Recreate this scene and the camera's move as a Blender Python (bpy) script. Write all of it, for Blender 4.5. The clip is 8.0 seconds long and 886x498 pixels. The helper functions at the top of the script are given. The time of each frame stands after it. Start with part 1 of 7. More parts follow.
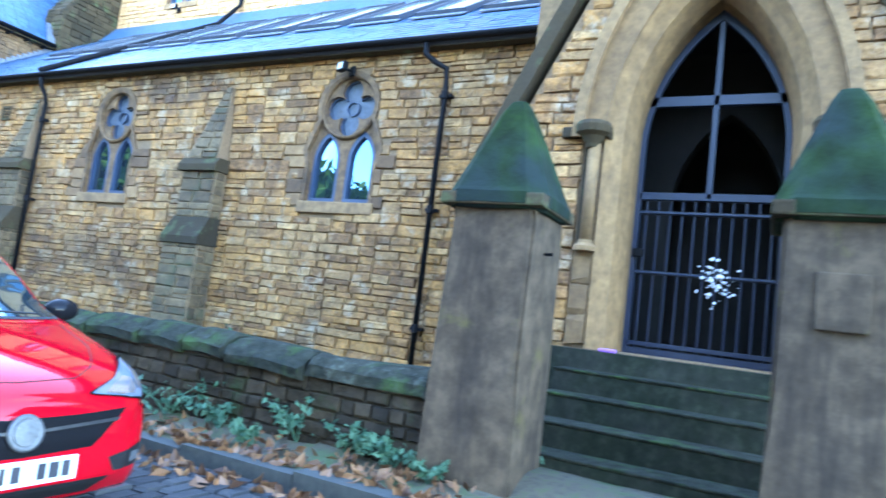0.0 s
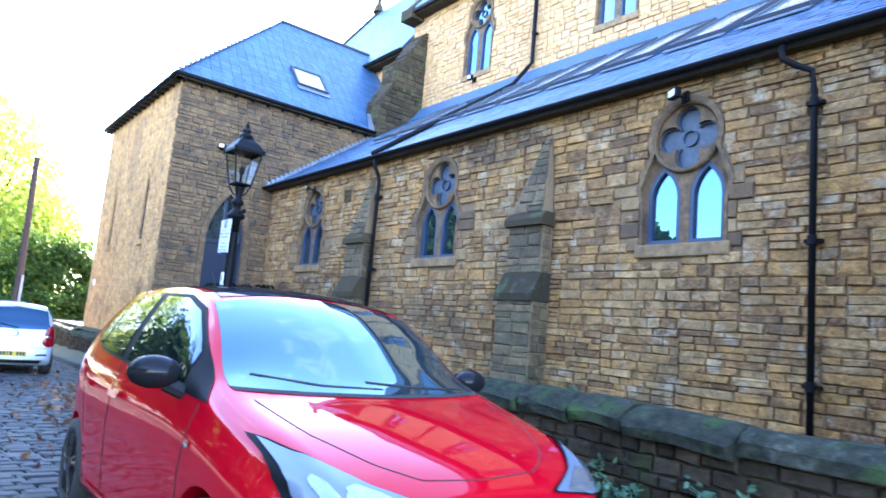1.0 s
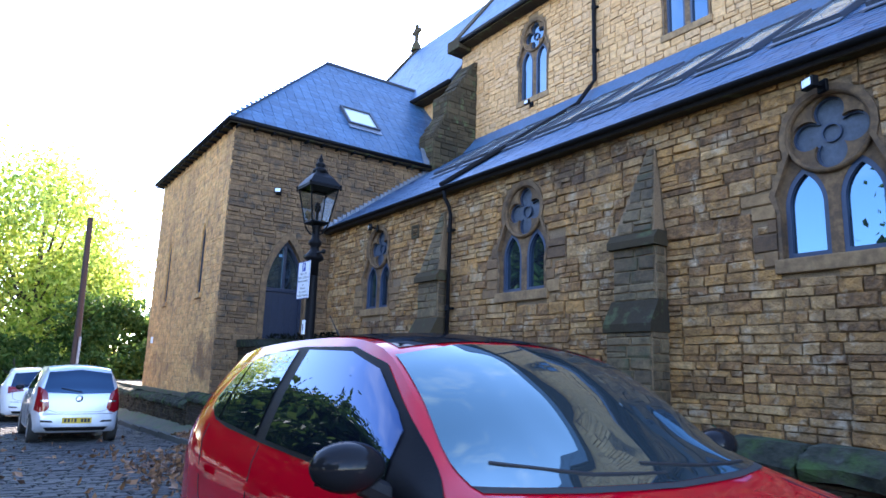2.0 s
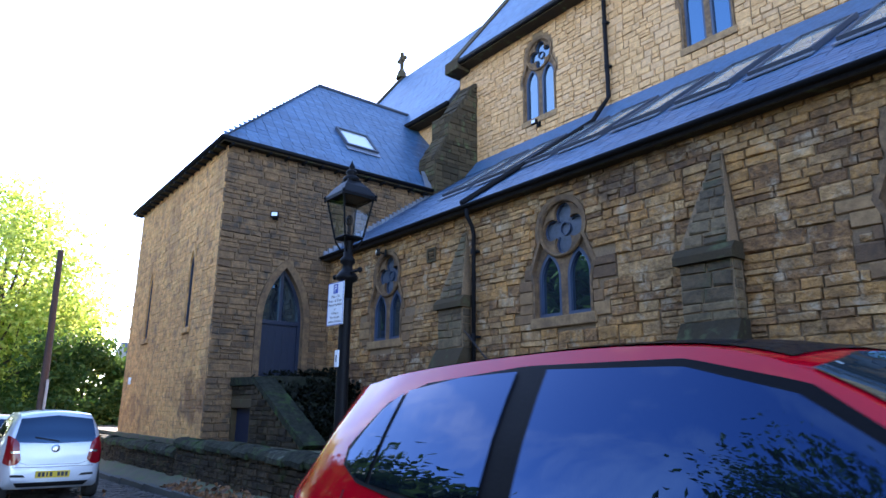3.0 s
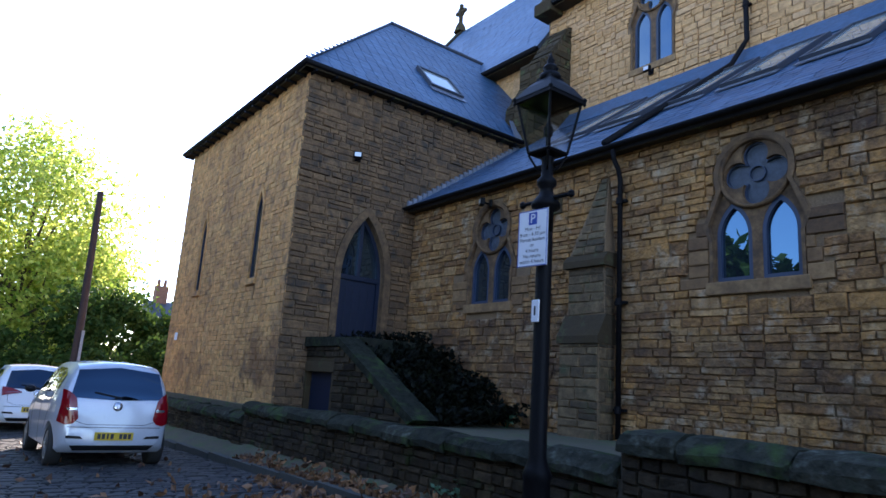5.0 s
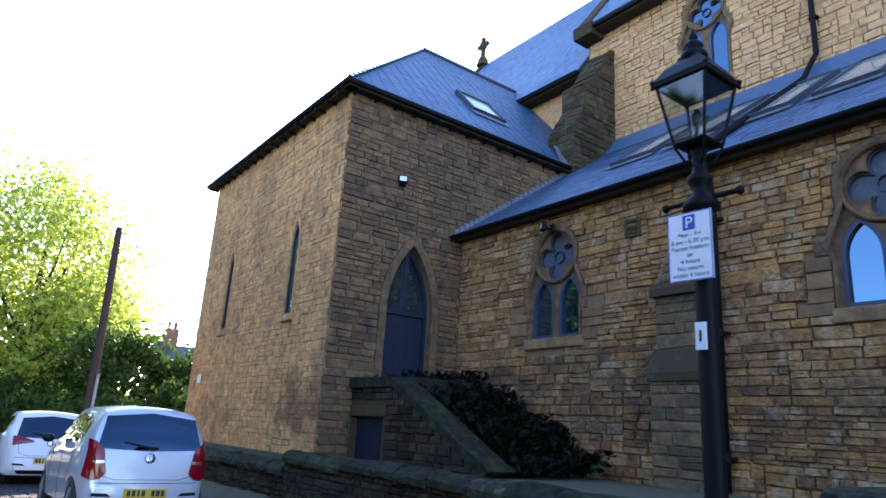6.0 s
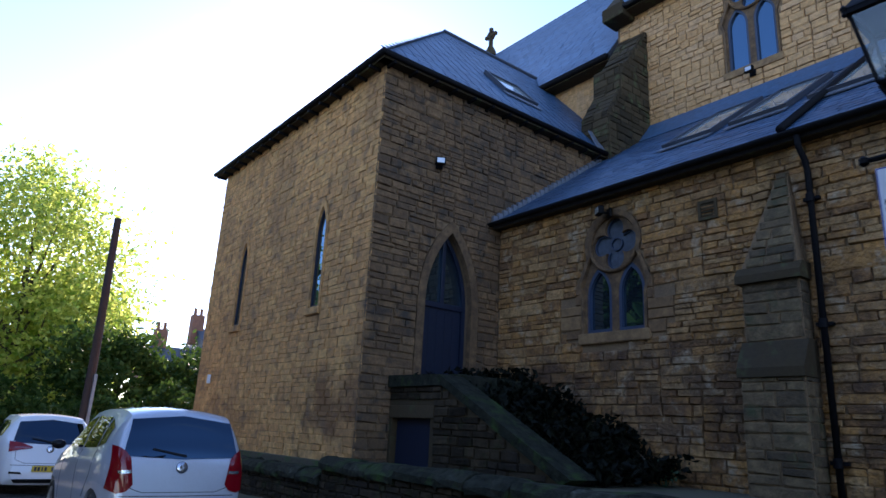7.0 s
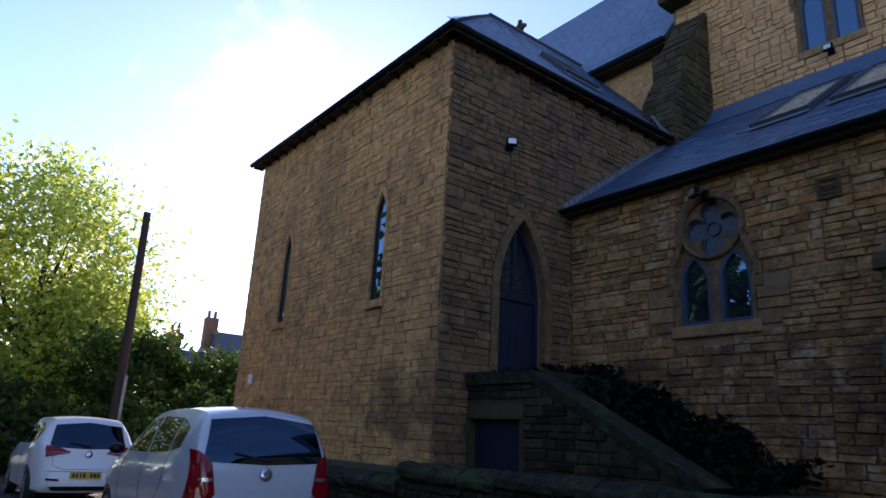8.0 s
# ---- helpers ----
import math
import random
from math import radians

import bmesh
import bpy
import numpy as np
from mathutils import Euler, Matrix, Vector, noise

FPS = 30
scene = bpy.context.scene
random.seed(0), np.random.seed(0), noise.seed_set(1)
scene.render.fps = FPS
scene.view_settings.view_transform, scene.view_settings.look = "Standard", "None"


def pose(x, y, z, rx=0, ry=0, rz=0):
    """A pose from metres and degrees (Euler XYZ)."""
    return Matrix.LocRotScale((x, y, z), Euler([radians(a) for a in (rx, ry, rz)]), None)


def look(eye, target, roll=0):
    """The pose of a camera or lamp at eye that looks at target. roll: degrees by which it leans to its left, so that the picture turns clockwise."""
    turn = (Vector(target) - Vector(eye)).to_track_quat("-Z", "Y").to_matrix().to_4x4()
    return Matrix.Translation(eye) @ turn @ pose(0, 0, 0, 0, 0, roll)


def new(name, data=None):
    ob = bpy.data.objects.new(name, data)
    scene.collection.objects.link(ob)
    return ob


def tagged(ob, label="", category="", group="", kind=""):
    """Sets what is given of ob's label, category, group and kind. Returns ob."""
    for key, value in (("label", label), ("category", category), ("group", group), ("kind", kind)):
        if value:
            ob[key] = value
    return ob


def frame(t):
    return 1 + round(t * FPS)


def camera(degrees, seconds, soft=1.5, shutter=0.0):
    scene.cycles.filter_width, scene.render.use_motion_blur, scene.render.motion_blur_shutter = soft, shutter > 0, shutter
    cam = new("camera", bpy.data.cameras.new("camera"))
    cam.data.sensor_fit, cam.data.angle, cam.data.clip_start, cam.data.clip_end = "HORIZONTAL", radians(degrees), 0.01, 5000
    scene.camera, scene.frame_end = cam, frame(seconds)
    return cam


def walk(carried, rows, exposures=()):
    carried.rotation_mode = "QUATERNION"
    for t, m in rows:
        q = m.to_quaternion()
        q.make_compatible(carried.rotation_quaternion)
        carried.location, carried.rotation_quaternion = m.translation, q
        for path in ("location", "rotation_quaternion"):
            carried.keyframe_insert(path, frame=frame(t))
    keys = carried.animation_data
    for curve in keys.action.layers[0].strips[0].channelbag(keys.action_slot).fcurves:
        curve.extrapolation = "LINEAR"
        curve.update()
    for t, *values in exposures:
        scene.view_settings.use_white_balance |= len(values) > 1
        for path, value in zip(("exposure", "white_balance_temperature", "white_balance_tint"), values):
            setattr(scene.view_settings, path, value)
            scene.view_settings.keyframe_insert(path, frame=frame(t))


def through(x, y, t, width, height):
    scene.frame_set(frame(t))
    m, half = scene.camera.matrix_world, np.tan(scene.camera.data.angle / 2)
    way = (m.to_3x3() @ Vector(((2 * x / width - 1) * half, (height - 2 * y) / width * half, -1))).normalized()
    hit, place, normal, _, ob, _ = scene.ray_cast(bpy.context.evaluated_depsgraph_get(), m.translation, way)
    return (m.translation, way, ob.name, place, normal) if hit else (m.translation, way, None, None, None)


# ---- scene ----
cam = camera(68.1, 8.0, shutter=0.25)
FULL = 1.12
PATH = [
    (0, (-0.174, -0.146, 1.368), (-1.137, 1.729, 1.587), 7.2),
    (0.5, (-0.643, -0.099, 1.358), (-1.993, 1.529, 1.527), 5.4),
    (1, (-1.173, -0.126, 1.374), (-2.817, 1.183, 1.651), 5.1),
    (1.5, (-1.755, -0.147, 1.361), (-3.461, 1.070, 1.684), 2.7),
    (1.7, (-1.994, -0.157, 1.385), (-3.708, 1.042, 1.734), 2.5),
    (2.8, (-3.410, -0.261, 1.377), (-5.048, 0.992, 1.868), 0.2),
    (3, (-3.715, -0.297, 1.355), (-5.341, 0.965, 1.862), 0.6),
    (3.5, (-4.358, -0.349, 1.415), (-5.922, 0.956, 2.000), 0.4),
    (4, (-4.969, -0.473, 1.356), (-6.583, 0.742, 2.000), 1.7),
    (4.5, (-5.589, -0.541, 1.291), (-7.237, 0.687, 1.815), 3.0),
    (4.7, (-5.846, -0.555, 1.248), (-7.510, 0.690, 1.665), 3.8),
    (5.8, (-7.267, -0.585, 1.241), (-8.902, 0.646, 1.796), 3.6),
    (6, (-7.533, -0.617, 1.213), (-9.179, 0.594, 1.780), 3.4),
    (6.5, (-8.151, -0.705, 1.184), (-9.798, 0.507, 1.749), 3.4),
    (7, (-8.816, -0.784, 1.182), (-10.429, 0.465, 1.756), 3.1),
    (7.5, (-9.451, -0.933, 1.154), (-11.036, 0.343, 1.752), 2.9),
    (8, (-10.094, -1.077, 1.106), (-11.711, 0.162, 1.693), 3.0),
]
EXPOSURE = [(0.0, 4.72, 6400, 9), (0.5, 4.66, 6250, 18), (1.0, 4.15, 6300, 18), (1.5, 3.56, 6500, 21), (3.0, 2.78, 6500, 22), (3.5, 2.72, 6350, 21), (4.0, 2.35, 6500, 21), (4.5, 1.85, 6550, 21), (5.8, 2.58, 6550, 22), (6.0, 2.55, 6550, 22), (6.5, 1.98, 6500, 22), (7.0, 1.62, 6500, 22), (7.5, 1.38, 6550, 24), (8.0, 1.08, 6700, 26)]
walk(cam, [(t, look(Vector(eye) * FULL, Vector(target) * FULL, roll)) for t, eye, target, roll in PATH], EXPOSURE)

# ---- light ----
SUN = Vector((-0.82, 0.42, 0.40)).normalized()
world = bpy.data.worlds.new("sky")
scene.world = world
world.use_nodes = True
wn = world.node_tree
sky = wn.nodes.new("ShaderNodeTexSky")
sky.sky_type, sky.sun_disc = "NISHITA", False
sky.sun_elevation = math.asin(SUN.z)
sky.sun_rotation = math.atan2(SUN.x, SUN.y)
sky.air_density, sky.dust_density, sky.ozone_density = 1.0, 0.15, 4.5
# thin white cloud drifting over the blue
cloud, cover, pale, veil = (wn.nodes.new("ShaderNode" + k) for k in ("TexNoise", "ValToRGB", "HueSaturation", "Mix"))
cloud.inputs["Scale"].default_value, cloud.inputs["Detail"].default_value, cloud.inputs["Roughness"].default_value, cloud.inputs["Distortion"].default_value = 2.6, 7.0, 0.58, 0.4
cover.color_ramp.elements[0].position, cover.color_ramp.elements[1].position = 0.54, 0.80
pale.inputs["Saturation"].default_value, pale.inputs["Value"].default_value = 0.25, 1.3
veil.data_type = "RGBA"
wn.links.new(cloud.outputs["Fac"], cover.inputs[0])
wn.links.new(cover.outputs[0], veil.inputs[0])
wn.links.new(sky.outputs[0], pale.inputs["Color"])
wn.links.new(sky.outputs[0], veil.inputs[6])
wn.links.new(pale.outputs[0], veil.inputs[7])
wn.links.new(veil.outputs[2], wn.nodes["Background"].inputs[0])
wn.nodes["Background"].inputs[1].default_value = 0.15
sun = new("sun", bpy.data.lights.new("sun", "SUN"))
sun.data.energy, sun.data.angle, sun.data.color = 4.0, radians(0.6), (1.0, 0.9, 0.76)
sun.matrix_world = look(SUN * 60, (0, 0, 0))


# ---- materials ----
def mat(name, colors, rough=0.8, metal=0.0, grain=30.0, stain=0.6, bump=0.3, piece=0.0, coat=0.0, stain_to=(0.05, 0.045, 0.04), stain_amount=0.5, bump_size=0.01, moss=None, moss_amount=0.0, rough_var=0.1, mottle=0.0, streak=1.0, patches=()):
    """A procedural surface: a ramp of base colours picked by grain and by piece, large stains, moss and bump."""
    m = bpy.data.materials.new(name)
    m.use_nodes = True
    nt = m.node_tree
    b = nt.nodes["Principled BSDF"]
    L = nt.links.new
    geo = nt.nodes.new("ShaderNodeNewGeometry")
    drawn = nt.nodes.new("ShaderNodeMapping")
    drawn.inputs["Scale"].default_value = (1, 1, streak)
    L(geo.outputs["Position"], drawn.inputs["Vector"])
    def noise_node(scale, detail=5.0, rough_n=0.6, run=False):
        n = nt.nodes.new("ShaderNodeTexNoise")
        n.inputs["Scale"].default_value, n.inputs["Detail"].default_value, n.inputs["Roughness"].default_value = scale, detail, rough_n
        L(drawn.outputs[0] if run else geo.outputs["Position"], n.inputs["Vector"])
        return n
    def math_node(op, a, c, clamp=False):
        n = nt.nodes.new("ShaderNodeMath")
        n.operation, n.use_clamp = op, clamp
        for i, v in enumerate((a, c)):
            if isinstance(v, (int, float)):
                n.inputs[i].default_value = v
            else:
                L(v, n.inputs[i])
        return n.outputs[0]
    fine, large = noise_node(grain), noise_node(stain, 4.0, run=True)
    pick = fine.outputs["Fac"]
    if piece:
        info = nt.nodes.new("ShaderNodeObjectInfo")
        rnd = math_node("FRACT", math_node("ADD", geo.outputs["Random Per Island"], info.outputs["Random"]), 0)
        pick = math_node("ADD", math_node("MULTIPLY", rnd, piece), math_node("MULTIPLY", pick, 1 - piece))
    ramp = nt.nodes.new("ShaderNodeValToRGB")
    el = ramp.color_ramp.elements
    lo, hi = (0.3, 0.7) if not piece else (0.12, 0.88)
    while len(el) < len(colors):
        el.new(0.5)
    for i, c in enumerate(colors):
        el[i].position = lo + (hi - lo) * i / max(1, len(colors) - 1)
        el[i].color = (*c, 1)
    L(pick, ramp.inputs[0])
    col = ramp.outputs[0]
    def blend(fac, under, over):
        mx = nt.nodes.new("ShaderNodeMix")
        mx.data_type = "RGBA"
        L(fac, mx.inputs[0])
        L(under, mx.inputs[6])
        mx.inputs[7].default_value = (*over, 1)
        return mx.outputs[2]
    if mottle:
        patchy = math_node("ADD", math_node("MULTIPLY", math_node("SUBTRACT", noise_node(7.5, 7.0, 0.7).outputs["Fac"], 0.5), 4.0 * mottle), 1.0)
        hue = nt.nodes.new("ShaderNodeHueSaturation")
        L(col, hue.inputs["Color"])
        L(patchy, hue.inputs["Value"])
        col = hue.outputs[0]
    if stain_amount:
        k = math_node("MULTIPLY", math_node("SUBTRACT", math_node("ADD", math_node("MULTIPLY", large.outputs["Fac"], 0.7), math_node("MULTIPLY", noise_node(stain * 6, run=True).outputs["Fac"], 0.3)), 0.47), 5.0 * stain_amount, True)
        col = blend(math_node("MINIMUM", k, 0.85), col, stain_to)
    if patches:
        axes = nt.nodes.new("ShaderNodeSeparateXYZ")
        L(geo.outputs["Position"], axes.inputs[0])
        ragged = math_node("MULTIPLY", math_node("SUBTRACT", noise_node(1.7, 8.0, 0.68).outputs["Fac"], 0.52), 6.5)
    for cx, cz, rx, rz, tint, most in patches:
        dx = math_node("POWER", math_node("DIVIDE", math_node("ABSOLUTE", math_node("SUBTRACT", axes.outputs[0], cx), 0), rx), 2)
        dz = math_node("POWER", math_node("DIVIDE", math_node("ABSOLUTE", math_node("SUBTRACT", axes.outputs[2], cz), 0), rz), 2)
        k = math_node("ADD", math_node("SUBTRACT", 1.0, math_node("ADD", dx, dz)), ragged, True)
        col = blend(math_node("MULTIPLY", k, most), col, tint)
    if moss:
        k = math_node("MULTIPLY", math_node("SUBTRACT", noise_node(3.1, 6.0, 0.65).outputs["Fac"], 0.62 - 0.25 * moss_amount), 6.0, True)
        col = blend(k, col, moss)
    L(col, b.inputs["Base Color"])
    b.inputs["Metallic"].default_value = metal
    rr = math_node("ADD", math_node("MULTIPLY", math_node("SUBTRACT", fine.outputs["Fac"], 0.5), rough_var * 2), rough, True)
    L(rr, b.inputs["Roughness"])
    b.inputs["Coat Weight"].default_value = coat
    b.inputs["Coat Roughness"].default_value = 0.03
    if bump:
        bp = nt.nodes.new("ShaderNodeBump")
        bp.inputs["Strength"].default_value, bp.inputs["Distance"].default_value = bump, bump_size
        L(fine.outputs["Fac"], bp.inputs["Height"])
        L(bp.outputs[0], b.inputs["Normal"])
    return m


def glass(name, tint, rough=0.02, clear=0.0, spec=0.5, sky_tint=(1, 1, 1)):
    """A glossy dark pane; clear > 0 lets light through. The specular tint paints sky blue into reflections."""
    m = bpy.data.materials.new(name)
    m.use_nodes = True
    b = m.node_tree.nodes["Principled BSDF"]
    b.inputs["Base Color"].default_value = (*tint, 1)
    b.inputs["Roughness"].default_value = rough
    b.inputs["IOR"].default_value = 1.5 + spec
    b.inputs["Transmission Weight"].default_value = clear
    b.inputs["Specular Tint"].default_value = (*sky_tint, 1)
    return m


def clear_pane(name):
    """Thin clear glass: mostly seen through, a little gloss."""
    m = bpy.data.materials.new(name)
    m.use_nodes = True
    nt = m.node_tree
    a, g, mx = nt.nodes.new("ShaderNodeBsdfTransparent"), nt.nodes.new("ShaderNodeBsdfGlossy"), nt.nodes.new("ShaderNodeMixShader")
    a.inputs[0].default_value = (0.82, 0.85, 0.86, 1)
    g.inputs["Roughness"].default_value = 0.05
    mx.inputs[0].default_value = 0.10
    nt.links.new(a.outputs[0], mx.inputs[1])
    nt.links.new(g.outputs[0], mx.inputs[2])
    nt.links.new(mx.outputs[0], nt.nodes["Material Output"].inputs[0])
    return m


def leafy(name, a, c, through=0.5):
    m = bpy.data.materials.new(name)
    m.use_nodes = True
    nt = m.node_tree
    b = nt.nodes["Principled BSDF"]
    geo = nt.nodes.new("ShaderNodeNewGeometry")
    ramp = nt.nodes.new("ShaderNodeValToRGB")
    ramp.color_ramp.elements[0].color, ramp.color_ramp.elements[1].color = (*a, 1), (*c, 1)
    nt.links.new(geo.outputs["Random Per Island"], ramp.inputs[0])
    nt.links.new(ramp.outputs[0], b.inputs["Base Color"])
    b.inputs["Roughness"].default_value = 0.55
    tr = nt.nodes.new("ShaderNodeBsdfTranslucent")
    nt.links.new(ramp.outputs[0], tr.inputs[0])
    mx = nt.nodes.new("ShaderNodeMixShader")
    mx.inputs[0].default_value = through
    nt.links.new(b.outputs[0], mx.inputs[1])
    nt.links.new(tr.outputs[0], mx.inputs[2])
    nt.links.new(mx.outputs[0], nt.nodes["Material Output"].inputs[0])
    return m


SAND = [(0.062, 0.034, 0.018), (0.150, 0.073, 0.028), (0.255, 0.124, 0.044), (0.340, 0.170, 0.058), (0.415, 0.201, 0.055), (0.310, 0.176, 0.075), (0.390, 0.214, 0.081), (0.470, 0.277, 0.116), (0.260, 0.138, 0.055)]
# vestry side: soot colours, darkened further to paint the face's shade
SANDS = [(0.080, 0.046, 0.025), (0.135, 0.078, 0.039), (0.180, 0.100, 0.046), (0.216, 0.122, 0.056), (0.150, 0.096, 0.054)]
# upper walls: cleaner stone, lightened further to paint the open sky on it
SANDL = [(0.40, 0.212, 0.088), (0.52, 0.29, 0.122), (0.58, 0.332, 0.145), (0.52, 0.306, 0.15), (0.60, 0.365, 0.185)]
# vestry front: same stone, brightened to paint the western sky glow
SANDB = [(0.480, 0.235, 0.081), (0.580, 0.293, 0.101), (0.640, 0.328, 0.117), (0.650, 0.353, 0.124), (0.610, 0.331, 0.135)]
